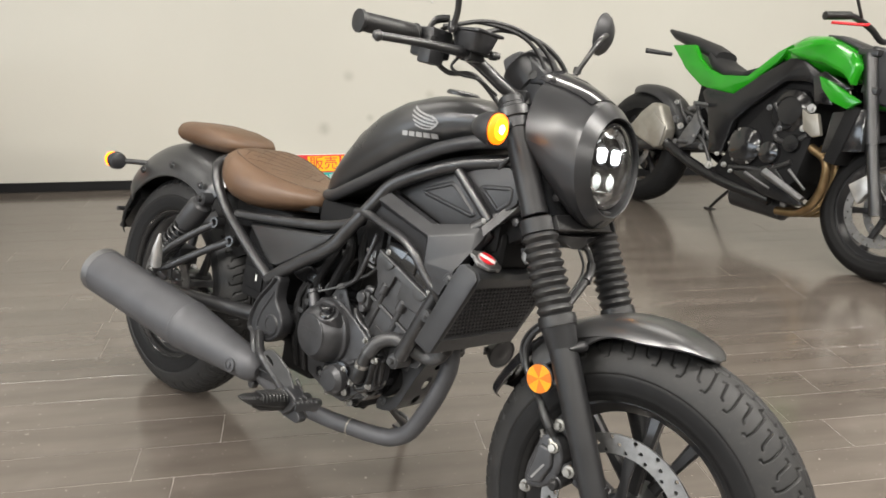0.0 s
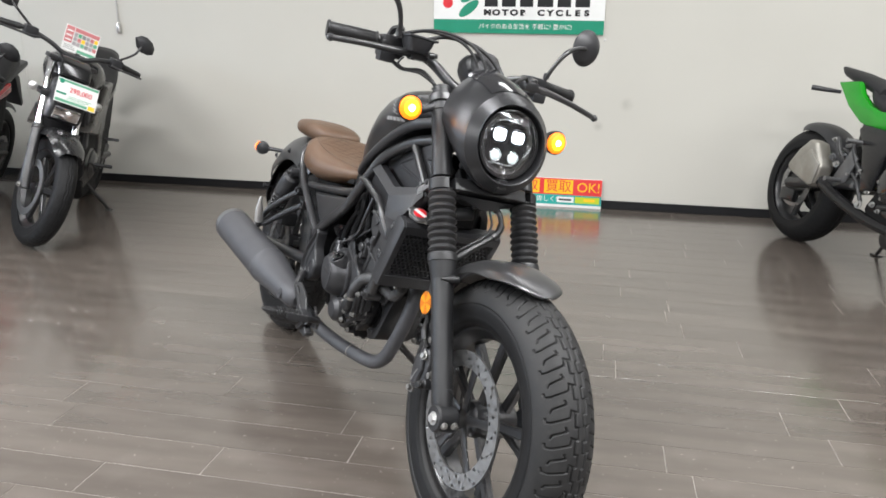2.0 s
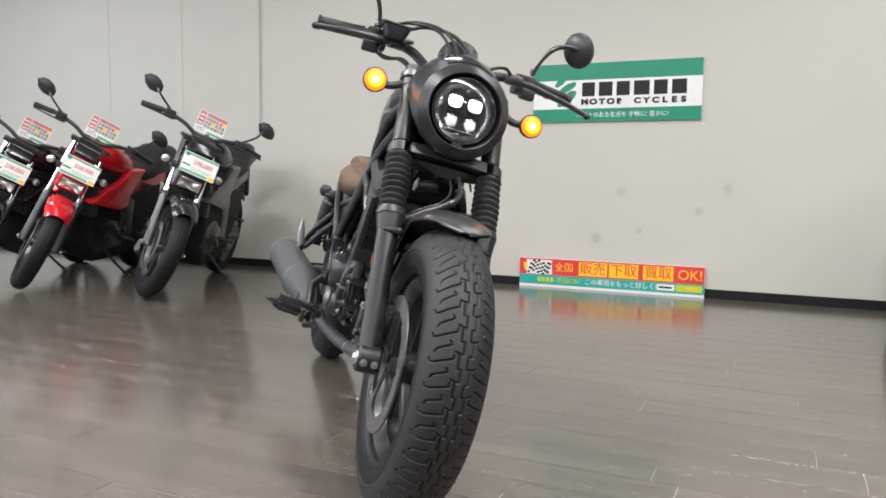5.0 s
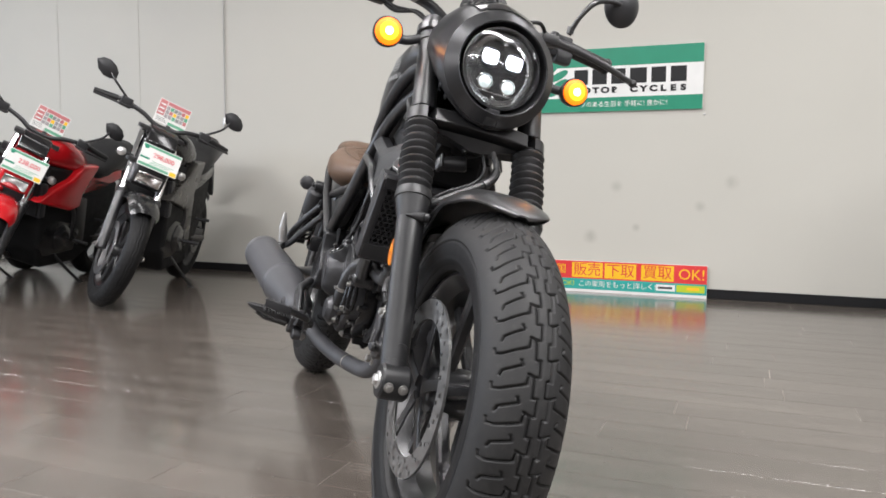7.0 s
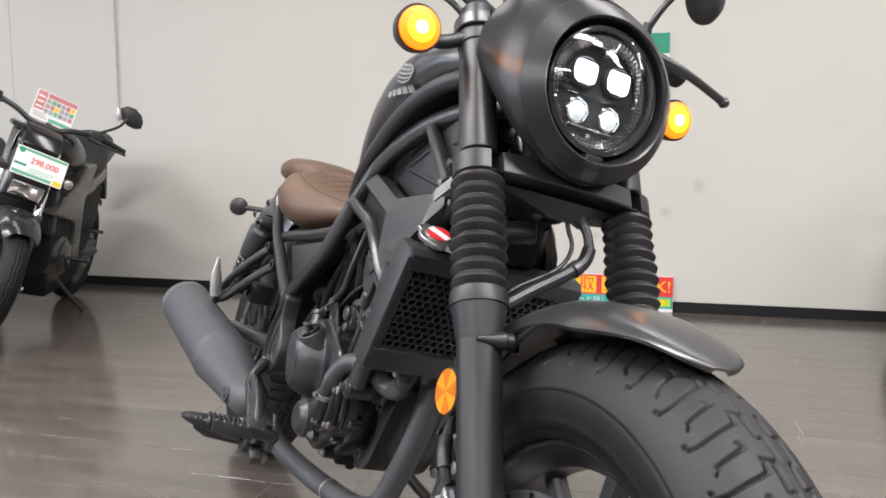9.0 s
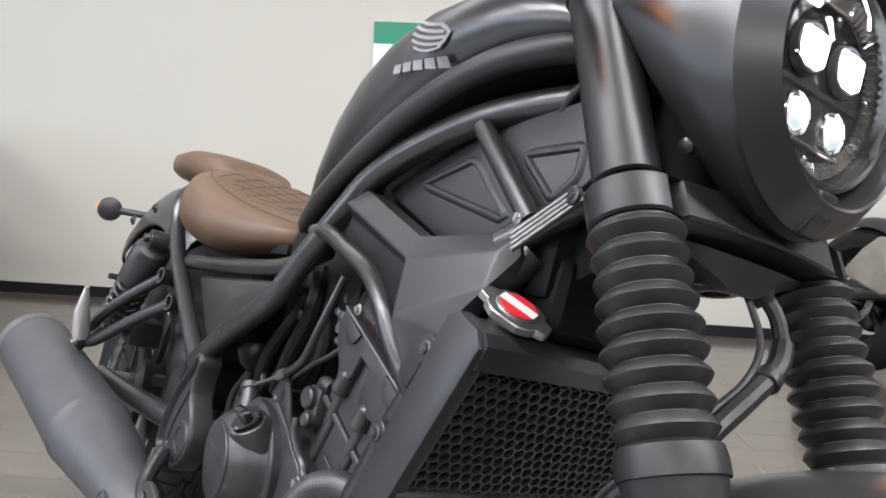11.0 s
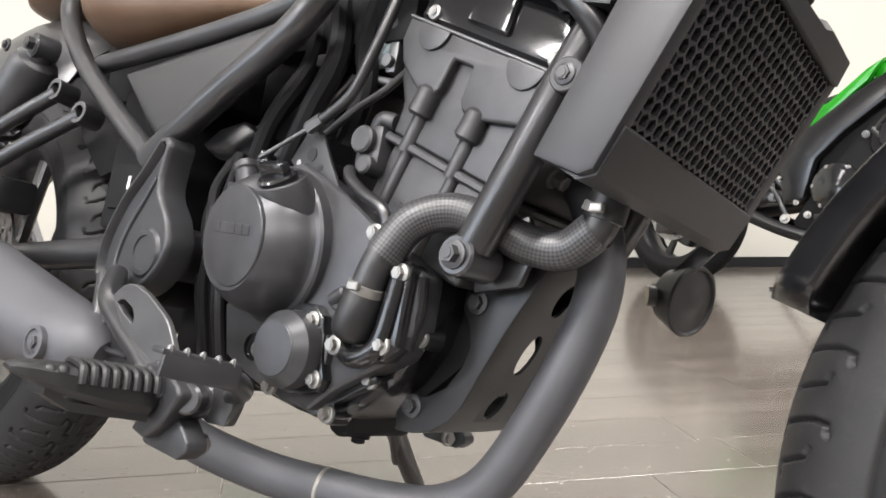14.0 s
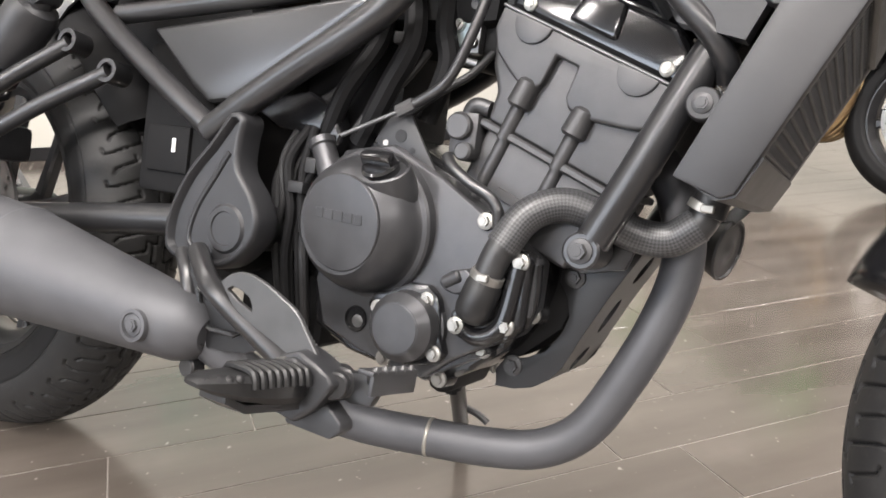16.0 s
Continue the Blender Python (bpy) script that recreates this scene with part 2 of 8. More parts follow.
def braid_material():
    """Woven sleeve: a fine diagonal check along the tube's own length and girth."""
    m = surface("braided_hose_sleeve", (0.03, 0.031, 0.034), (0.05, 0.051, 0.055), (0.35, 0.5), 0.0, 60, spec=0.7)
    n, l, b = nodes_of(m)
    uv = n.new("ShaderNodeTexCoord")
    mp = n.new("ShaderNodeMapping")
    mp.inputs["Rotation"].default_value = (0, 0, radians(45))
    mp.inputs["Scale"].default_value = (1, 1, 1)
    ck = n.new("ShaderNodeTexChecker")
    ck.inputs["Scale"].default_value = 1.0
    ck.inputs["Color1"].default_value, ck.inputs["Color2"].default_value = (0.052, 0.053, 0.056, 1), (0.009, 0.009, 0.010, 1)
    l.new(uv.outputs["UV"], mp.inputs["Vector"])
    l.new(mp.outputs[0], ck.inputs["Vector"])
    l.new(ck.outputs["Color"], b.inputs["Base Color"])
    bp = n.new("ShaderNodeBump")
    bp.inputs["Strength"].default_value, bp.inputs["Distance"].default_value = 0.6, 0.0008
    l.new(ck.outputs["Fac"], bp.inputs["Height"])
    l.new(bp.outputs[0], b.inputs["Normal"])
    return m


BRAID = braid_material()
WALL = wall_material()
CEILING = surface("grey_ceiling_board", (0.42, 0.415, 0.40), (0.48, 0.475, 0.46), (0.7, 0.8), 0.0, 2)
# For walls out of view: dark so that they throw back little fill.
DARK_WALL = surface("dark_unseen_wall", (0.085, 0.08, 0.074), (0.12, 0.113, 0.104), (0.6, 0.75), 0.0, 1.2, bump=0.1, bump_scale=60)
SKIRT = surface("black_vinyl_baseboard", (0.007, 0.007, 0.008), (0.011, 0.011, 0.012), (0.6, 0.75), 0.0, 6, spec=0.25)
GROUT = surface("pale_floor_joint", (0.14, 0.127, 0.114), (0.44, 0.40, 0.36), (0.45, 0.65), 0.0, 4)
PLANK = surface("dark_wood_look_floor_tile", (0.083, 0.070, 0.059), (0.114, 0.097, 0.083), (0.17, 0.23), 0.0, 2.0, stretch=(1, 6, 1), bump=0.015, bump_scale=40, per_piece=0.08, spec=1.0, coat=0.32, wear=((0.19, 0.168, 0.15), 0.14))


def scuffed(m):
    """Pale specks and short scuffs on the floor."""
    n, l, b = nodes_of(m)
    source = b.inputs["Base Color"].links[0].from_socket
    tc = n.new("ShaderNodeNewGeometry")
    total = None
    for scale, stretch, low, high in ((70.0, (1, 1, 1), 0.70, 0.76), (5.0, (1, 22, 1), 0.80, 0.86)):
        mp = n.new("ShaderNodeMapping")
        mp.inputs["Scale"].default_value = stretch
        mp.inputs["Rotation"].default_value = (0, 0, 0.5 if stretch[1] > 1 else 0.0)
        noise = n.new("ShaderNodeTexNoise")
        noise.inputs["Scale"].default_value, noise.inputs["Detail"].default_value = scale, 2
        mr = n.new("ShaderNodeMapRange")
        mr.inputs[1].default_value, mr.inputs[2].default_value, mr.inputs[4].default_value = low, high, 0.4
        l.new(tc.outputs["Position"], mp.inputs["Vector"])
        l.new(mp.outputs[0], noise.inputs["Vector"])
        l.new(noise.outputs["Fac"], mr.inputs[0])
        if total is None:
            total = mr.outputs[0]
        else:
            add = n.new("ShaderNodeMath")
            add.use_clamp = True
            l.new(total, add.inputs[0])
            l.new(mr.outputs[0], add.inputs[1])
            total = add.outputs[0]
    mix = n.new("ShaderNodeMix")
    mix.data_type = "RGBA"
    l.new(total, mix.inputs[0])
    l.new(source, mix.inputs[6])
    mix.inputs[7].default_value = (0.50, 0.46, 0.41, 1)
    l.new(mix.outputs[2], b.inputs["Base Color"])


scuffed(PLANK)


# ---- mesh helpers ----
def finish(name, bm, material, parent=None, label="", smooth=34):
    me = bpy.data.meshes.new(name)
    bmesh.ops.recalc_face_normals(bm, faces=bm.faces)
    bm.to_mesh(me)
    bm.free()
    me.materials.append(material)
    if smooth:
        me.polygons.foreach_set("use_smooth", [True] * len(me.polygons))
        me.set_sharp_from_angle(angle=radians(smooth))
    ob = new(name, me)
    if parent:
        ob.parent = parent
    if label:
        ob["label"] = label
    return ob


part = finish


def joined(*several):
    """One bmesh out of several."""
    out = several[0]
    for other in several[1:]:
        me = bpy.data.meshes.new("t")
        other.to_mesh(me)
        other.free()
        out.from_mesh(me)
        bpy.data.meshes.remove(me)
    return out


def moved(bm, m):
    bmesh.ops.transform(bm, matrix=m, verts=bm.verts)
    return bm


def spline(pts, step=8):
    """Catmull-Rom through the points."""
    pts = [Vector(p) for p in pts]
    if len(pts) < 3:
        return pts
    ext = [pts[0] * 2 - pts[1]] + pts + [pts[-1] * 2 - pts[-2]]
    out = []
    for i in range(1, len(ext) - 2):
        a, b, c, d = ext[i - 1:i + 3]
        for k in range(step):
            t = k / step
            out.append(0.5 * ((2 * b) + (c - a) * t + (2 * a - 5 * b + 4 * c - d) * t * t + (3 * b - a - 3 * c + d) * t ** 3))
    return out + [pts[-1]]


def tube(pts, r, seg=14, step=8, caps=True, closed=False, radii=None):
    path = spline(pts, step)
    bm = bmesh.new()
    n = len(path)
    rings = []
    normal = None
    for i, p in enumerate(path):
        d = (path[min(i + 1, n - 1)] - path[max(i - 1, 0)]).normalized()
        if normal is None:
            normal = d.orthogonal().normalized()
        normal = (normal - d * normal.dot(d)).normalized()
        side = d.cross(normal)
        rad = r if radii is None else np.interp(i / (n - 1), np.linspace(0, 1, len(radii)), radii)
        rings.append([bm.verts.new(p + (normal * math.cos(a) + side * math.sin(a)) * rad) for a in (2 * math.pi * k / seg for k in range(seg))])
    for a, b in zip(rings, rings[1:]):
        for k in range(seg):
            bm.faces.new((a[k], a[(k + 1) % seg], b[(k + 1) % seg], b[k]))
    if caps:
        bm.faces.new(rings[0][::-1])
        bm.faces.new(rings[-1])
    return bm


def sleeve(pts, r, seg, step, turns, rate):
    """A tube with a map of its girth (turns) and length (rate per metre)."""
    bm = tube(pts, r, seg, step, caps=False)
    uv = bm.loops.layers.uv.new("UVMap")
    path = spline(pts, step)
    run = [0.0]
    for a, b in zip(path, path[1:]):
        run.append(run[-1] + (b - a).length)
    bm.verts.index_update()
    for f in bm.faces:
        ks = [lp.vert.index % seg for lp in f.loops]
        for lp in f.loops:
            i, k = divmod(lp.vert.index, seg)
            if max(ks) == seg - 1 and min(ks) == 0 and k == 0:
                k = seg
            lp[uv].uv = (k / seg * turns, run[i] * rate)
    return bm


def lathe(profile, origin, axis, seg=32, caps=True):
    """profile: rows (along the axis, radius)."""
    bm = bmesh.new()
    q = Vector(axis).normalized().to_track_quat("Z", "Y").to_matrix()
    o = Vector(origin)
    rings = []
    for h, r in profile:
        rings.append([bm.verts.new(o + q @ Vector((r * math.cos(2 * math.pi * k / seg), r * math.sin(2 * math.pi * k / seg), h))) for k in range(seg)])
    for a, b in zip(rings, rings[1:]):
        for k in range(seg):
            bm.faces.new((a[k], a[(k + 1) % seg], b[(k + 1) % seg], b[k]))
    if caps:
        bm.faces.new(rings[0][::-1])
        bm.faces.new(rings[-1])
    return bm


def rod(a, b, r, r2=None, seg=20, bevel=0.0):
    a, b = Vector(a), Vector(b)
    h = (b - a).length
    r2 = r if r2 is None else r2
    e = bevel
    prof = [(0, r), (h, r2)] if not e else [(0, r - e), (e, r), (h - e, r2), (h, r2 - e)]
    return lathe(prof, a, b - a, seg)


def rbox(a, b, bevel=0.004, seg=2):
    bm = bmesh.new()
    bmesh.ops.create_cube(bm, size=1)
    for v in bm.verts:
        v.co = Vector([(a[i] + b[i]) / 2 + v.co[i] * abs(b[i] - a[i]) for i in range(3)])
    if bevel:
        bmesh.ops.bevel(bm, geom=list(bm.edges), offset=bevel, segments=seg, affect="EDGES", profile=0.6)
    return bm


def plate(outline, v0, v1, bevel=0.004, seg=2):
    """A side-on outline of (x, z), solid from y = v0 to v1."""
    bm = bmesh.new()
    lower = [bm.verts.new((x, v0, z)) for x, z in outline]
    upper = [bm.verts.new((x, v1, z)) for x, z in outline]
    n = len(outline)
    bm.faces.new(lower)
    bm.faces.new(upper[::-1])
    for k in range(n):
        bm.faces.new((lower[k], upper[k], upper[(k + 1) % n], lower[(k + 1) % n]))
    bmesh.ops.recalc_face_normals(bm, faces=bm.faces)
    if bevel:
        bmesh.ops.bevel(bm, geom=list(bm.edges), offset=bevel, segments=seg, affect="EDGES", profile=0.6, clamp_overlap=True)
    return bm


def loft(rings, caps=True, closed=True):
    bm = bmesh.new()
    vs = [[bm.verts.new(p) for p in ring] for ring in rings]
    n = len(vs[0])
    for a, b in zip(vs, vs[1:]):
        for k in range(n if closed else n - 1):
            bm.faces.new((a[k], a[(k + 1) % n], b[(k + 1) % n], b[k]))
    if caps:
        bm.faces.new(vs[0][::-1])
        bm.faces.new(vs[-1])
    return bm


def inset(loop, d):
    """A closed outline of (x, z) drawn in by d along its corners' bisectors."""
    area = sum(a[0] * b[1] - b[0] * a[1] for a, b in zip(loop, loop[1:] + loop[:1]))
    turn_ = 1 if area > 0 else -1
    out = []
    for k, p in enumerate(loop):
        a, b = Vector(loop[k - 1]), Vector(loop[(k + 1) % len(loop)])
        t = (b - a).normalized()
        out.append((p[0] - t.y * d * turn_, p[1] + t.x * d * turn_))
    return out


def even_loop(loop, n=36):
    """A closed outline of (x, z) as n evenly spaced places."""
    pts = [Vector(p) for p in loop + loop[:1]]
    run = np.cumsum([0.0] + [(b - a).length for a, b in zip(pts, pts[1:])])
    at = np.linspace(0, run[-1], n, endpoint=False)
    return [(float(np.interp(q, run, [p.x for p in pts])), float(np.interp(q, run, [p.y for p in pts]))) for q in at]


def bolt(p, axis, r=0.006, h=0.006, washer=True):
    """A flanged hexagon bolt head on a surface."""
    axis = Vector(axis).normalized()
    p = Vector(p)
    out = lathe([(0, r * 0.85), (h, r * 0.85)], p, axis, 6)
    if washer:
        out = joined(out, lathe([(-0.002, r * 1.35), (0.0012, r * 1.3), (0.002, r)], p, axis, 16))
    return joined(out, lathe([(h - 0.0005, r * 0.55), (h + 0.0008, r * 0.5)], p, axis, 12))


def rounded_section(x, hw, bot, top, power=2.6, n=28, tuck=0.9):
    """A rounded closed section across the machine."""
    out = []
    cz, hz = (bot + top) / 2, (top - bot) / 2
    for k in range(n):
        a = 2 * math.pi * k / n
        c, s = math.cos(a), math.sin(a)
        y = math.copysign(abs(c) ** (2 / power), c) * hw
        z = cz + math.copysign(abs(s) ** (2 / power), s) * hz
        if s < 0:
            y *= tuck + (1 - tuck) * (1 + s)
        out.append((x, y, z))
    return out


def lettering(name, text, size, m, material, parent=None, label="", depth=0.0006, bold=0.0):
    """Flat raised lettering in the built-in font, centred on its place."""
    cu = bpy.data.curves.new(name, "FONT")
    cu.body, cu.size, cu.align_x, cu.align_y, cu.extrude = text, size, "CENTER", "CENTER", depth
    cu.offset = bold
    tmp = bpy.data.objects.new(name, cu)
    scene.collection.objects.link(tmp)
    bpy.context.view_layer.update()
    me = bpy.data.meshes.new_from_object(tmp.evaluated_get(bpy.context.evaluated_depsgraph_get()))
    bpy.data.objects.remove(tmp)
    bpy.data.curves.remove(cu)
    me.transform(m)
    me.materials.clear()
    me.materials.append(material)
    ob = new(name, me)
    if parent:
        ob.parent = parent
    if label:
        ob["label"] = label
    return ob


TREAD = [(0.00, 0.014, 0.55, 0.014), (0.55, 0.014, 0.55, 0.006), (0.55, 0.006, 1.00, 0.006), (1.00, 0.006, 1.00, 0.014),
         (0.05, -0.006, 0.50, -0.006), (0.50, -0.006, 0.50, -0.014), (0.50, -0.014, 1.05, -0.014), (1.05, -0.014, 1.05, -0.006)]
for side, off in ((1, 0.0), (-1, 0.5)):
    TREAD += [(k0 + off, c0 * side, k1 + off, c1 * side) for k0, c0, k1, c1 in (
        (0.34, 0.025, 0.14, 0.066), (0.14, 0.066, 0.15, 0.078), (0.34, 0.025, 0.52, 0.024), (0.15, 0.078, 0.30, 0.080), (0.84, 0.033, 0.66, 0.064), (0.66, 0.064, 0.52, 0.068), (0.84, 0.033, 0.98, 0.036), (0.55, 0.014, 0.62, 0.024))]


def tread_depth(s, c, pitch):
    """How deep the tread is cut (0 to 1) at arc lengths s and distances c off the middle; arrays."""
    k = (s / pitch) % 1.0
    best = np.full(k.shape, 9.0)
    for k0, c0, k1, c1 in TREAD:
        for wrap in (-1.0, 0.0, 1.0):
            px, py = (k + wrap - k0) * pitch, c - c0
            dx, dy = (k1 - k0) * pitch, c1 - c0
            t = np.clip((px * dx + py * dy) / (dx * dx + dy * dy), 0, 1)
            best = np.minimum(best, np.hypot(px - t * dx, py - t * dy))
    return np.clip(1 - (best - 0.0009) / 0.0011, 0, 1)


def tyre_mesh(centre, outer, half_width, rim_radius, around=640, across=130, pitch=0.050, groove=0.0045):
    """A tyre with a rounded, cut tread; the wheel turns about y."""
    cx, cy, cz = centre
    crown = half_width * 1.02
    mid = outer - crown
    span = radians(208)
    pitch = 2 * math.pi * outer / round(2 * math.pi * outer / pitch)
    th, ph = np.meshgrid(np.arange(around) * 2 * math.pi / around, np.linspace(-span / 2, span / 2, across + 1), indexing="ij")
    r = crown - groove * tread_depth(th * outer, ph * 0.078, pitch)
    r -= 0.0035 * np.clip((np.abs(ph) - radians(82)) / radians(2.5), 0, 1)
    rad, y = mid + r * np.cos(ph), half_width / crown * r * np.sin(ph)
    lip = np.array([0.80, 0.70, -0.70, -0.80]) * half_width
    rad = np.concatenate([rad, np.full((around, 4), rim_radius)], 1)
    y = np.concatenate([y, np.tile(lip, (around, 1))], 1)
    n = across + 5
    a = np.repeat(th[:, :1], n, 1)
    co = np.stack([cx + rad * np.cos(a), cy + y, cz + rad * np.sin(a)], 2).reshape(-1, 3)
    ii, kk = np.meshgrid(np.arange(around), np.arange(n), indexing="ij")
    i2, k2 = (ii + 1) % around, (kk + 1) % n
    quads = np.stack([ii * n + kk, i2 * n + kk, i2 * n + k2, ii * n + k2], 2).reshape(-1, 4)
    me = bpy.data.meshes.new("t")
    me.from_pydata(co.tolist(), [], quads.tolist())
    bm = bmesh.new()
    bm.from_mesh(me)
    bpy.data.meshes.remove(me)
    return bm


def sidewall_mesh(centre, outer, half_width, s):
    """The smooth flank of a tyre, from under the tread's shoulder to the bead."""
    crown = half_width * 1.02
    prof = []
    for k in range(15):
        a = radians(84 + 34 * k / 14)
        r = crown - 0.0012 - 0.0012 * (k in (0, 14)) + 0.0008 * (k in (10, 11))
        prof.append((half_width / crown * r * math.sin(a) * s, outer - crown + r * math.cos(a)))
    return lathe(prof, centre, (0, 1, 0), 160, caps=False)


def disc_mesh(centre, r0, r1, y0, y1, sectors=60, hole=0.0040):
    """A flat ring about y with a pattern of drilled holes."""
    bm = bmesh.new()
    cx, cz = centre
    steps = 3
    for i in range(sectors):
        for j in range(steps):
            ra, rb = r0 + (r1 - r0) * j / steps, r0 + (r1 - r0) * (j + 1) / steps
            ta, tb = 2 * math.pi * i / sectors, 2 * math.pi * (i + 1) / sectors
            def at(r, t, y):
                return (cx + r * math.cos(t), y, cz + r * math.sin(t))
            tm, rm = (ta + tb) / 2, (ra + rb) / 2
            ringo = [(ra, ta), (ra, tm), (ra, tb), (rm, tb), (rb, tb), (rb, tm), (rb, ta), (rm, ta)]
            drilled = i % 3 == j
            for y in (y0, y1):
                o = [bm.verts.new(at(r, t, y)) for r, t in ringo]
                if drilled:
                    inner = []
                    for r, t in ringo:
                        d = Vector((math.cos(t) * r - math.cos(tm) * rm, math.sin(t) * r - math.sin(tm) * rm)).normalized() * hole
                        inner.append(bm.verts.new((cx + math.cos(tm) * rm + d.x, y, cz + math.sin(tm) * rm + d.y)))
                    for k in range(8):
                        bm.faces.new((o[k], o[(k + 1) % 8], inner[(k + 1) % 8], inner[k]))
                else:
                    bm.faces.new(o)
    for r in (r0, r1):
        lo = [bm.verts.new((cx + r * math.cos(2 * math.pi * k / 90), y0, cz + r * math.sin(2 * math.pi * k / 90))) for k in range(90)]
        hi = [bm.verts.new((cx + r * math.cos(2 * math.pi * k / 90), y1, cz + r * math.sin(2 * math.pi * k / 90))) for k in range(90)]
        for k in range(90):
            bm.faces.new((lo[k], lo[(k + 1) % 90], hi[(k + 1) % 90], hi[k]))
    return bm


def rim_mesh(centre, r, half_width):
    """The well of a cast wheel, with raised lips."""
    prof = [(-half_width, r), (-half_width, r - 0.010), (-half_width * 0.86, r - 0.016), (-half_width * 0.4, r - 0.030), (half_width * 0.4, r - 0.030),
            (half_width * 0.86, r - 0.016), (half_width, r - 0.010), (half_width, r), (half_width * 0.8, r + 0.004), (half_width * 0.3, r - 0.018),
            (-half_width * 0.3, r - 0.018), (-half_width * 0.8, r + 0.004), (-half_width, r)]
    return lathe(prof, centre, (0, 1, 0), 72, caps=False)


def spoke_mesh(centre, angle, r0, r1, y0, y1, w0=0.013, w1=0.009, t=0.010):
    """One tapered cast spoke from the hub to the rim, seen along y."""
    bm = bmesh.new()
    cx, cy, cz = centre
    d, p = Vector((math.cos(angle), 0, math.sin(angle))), Vector((-math.sin(angle), 0, math.cos(angle)))
    rows = []
    for r, y, w in ((r0, y0, w0), ((r0 + r1) / 2, (y0 + y1) / 2, (w0 + w1) / 2 * 0.85), (r1, y1, w1 * 1.5)):
        m = Vector((cx, cy + y, cz)) + d * r
        rows.append([m + p * w * a + Vector((0, t * b, 0)) for a, b in ((-1, -0.6), (-0.6, -1), (0.6, -1), (1, -0.6), (1, 0.6), (0.6, 1), (-0.6, 1), (-1, 0.6))])
    return joined(bm, loft(rows))


# ---- room ----
WALL_Y = 5.0


def slab(name, a, b, material, label=""):
    return tagged(finish(name, rbox(a, b, 0), material, smooth=0), label, kind="structure")


slab("subfloor", (-8.0, -4.0, -0.12), (7.0, WALL_Y + 0.15, -0.0012), GROUT, "pale joints under the floor tiles")
slab("wall_north", (-8.0, WALL_Y, 0.0), (7.0, WALL_Y + 0.15, 3.0), WALL, "cream painted wall with dark scuff marks")
slab("wall_south", (-8.0, -4.15, 0.0), (7.0, -4.0, 3.0), DARK_WALL, "unseen closing wall, kept dark to cut the fill light")
# West wall is out of view; its cream is chosen to bounce light.
slab("wall_west", (-8.15, -4.0, 0.0), (-8.0, WALL_Y, 3.0), WALL, "unseen closing wall, made cream to bounce light onto the motorcycle")
slab("wall_east", (7.0, -4.0, 0.0), (7.15, WALL_Y, 3.0), DARK_WALL, "unseen closing wall, kept dark to cut the fill light")
slab("ceiling", (-8.0, -4.0, 2.9), (7.0, WALL_Y, 3.0), CEILING, "pale grey board ceiling of the showroom")
finish_skirt = finish("baseboard", joined(rbox((-8.0, WALL_Y - 0.008, 0.0), (7.0, WALL_Y - 0.0002, 0.056), 0.002, 1)), SKIRT)
tagged(finish_skirt, "black vinyl baseboard along the cream wall", kind="structure")
for x in (-4.40, -3.58):
    tagged(finish("wall_joint", rbox((x - 0.004, WALL_Y - 0.003, 0.058), (x + 0.004, WALL_Y - 0.0002, 2.9), 0.001, 1), WALL), "cover strip over a joint between wall boards", kind="structure")

conduit = tagged(new("cable_conduit"), "thin cream cable conduit ending in a small metal fitting", "conduit")
conduit.location = (-2.79, WALL_Y - 0.012, 1.05)
part("pipe", tube([(0, 0, 0.06), (0, 0, 1.0), (0, 0, 1.84)], 0.0050, 10, 2), CEILING, conduit)
part("end_fitting", lathe([(0, 0.012), (0.01, 0.015), (0.06, 0.015), (0.07, 0.010)], (0, 0, 0), (0, 0, 1), 14), ALLOY, conduit, "small grey metal end fitting")

FACE = Matrix.Rotation(radians(90), 4, "X")


def on_wall(x, z, y):
    return Matrix.Translation((x, y, z)) @ FACE


def flat(name, x0, z0, x1, z1, y, material, parent, label="", thick=0.0008):
    return part(name, rbox((x0, y - thick, z0), (x1, y, z1), 0), material, parent, label, smooth=0)


# the sign: the company's name is drawn as plain blocks
sign = tagged(new("wall_sign"), "green and white sign board fixed to the cream wall", "sign")
SY = WALL_Y - 0.014
SX0, SX1, SZ0, SZ1 = -0.559, 0.503, 1.086, 1.458
part("board", rbox((SX0, SY, SZ0), (SX1, WALL_Y - 0.0005, SZ1), 0.0015, 1), WHITE_CARD, sign, "white sign board")
flat("top_band", SX0 + 0.001, 1.352, SX1 - 0.001, SZ1 - 0.001, SY - 0.0004, SIGN_GREEN, sign, "green band")
flat("bottom_band", SX0 + 0.001, SZ0 + 0.001, SX1 - 0.001, 1.170, SY - 0.0004, SIGN_GREEN, sign, "green band")
x = -0.235
for w in (0.098, 0.102, 0.098, 0.112, 0.098, 0.104):
    flat("name_block", x, 1.247, x + w - 0.016, 1.335, SY - 0.0006, SIGN_DARK, sign)
    x += w + 0.010
x = -0.235
for k in range(12):
    if k != 5:
        lettering("sign_letter", "MOTOR CYCLES"[k], 0.046, on_wall(x + 0.019, 1.211, SY - 0.002) @ Matrix.Diagonal((1.32, 1.0, 1.0, 1.0)), SIGN_DARK, sign, bold=0.0026)
    x += 0.0555
part("red_dot", lathe([(0, 0.032), (0.0012, 0.032)], (-0.468, SY - 0.0001, 1.268), (0, -1, 0), 28), RED, sign, "red round mark")
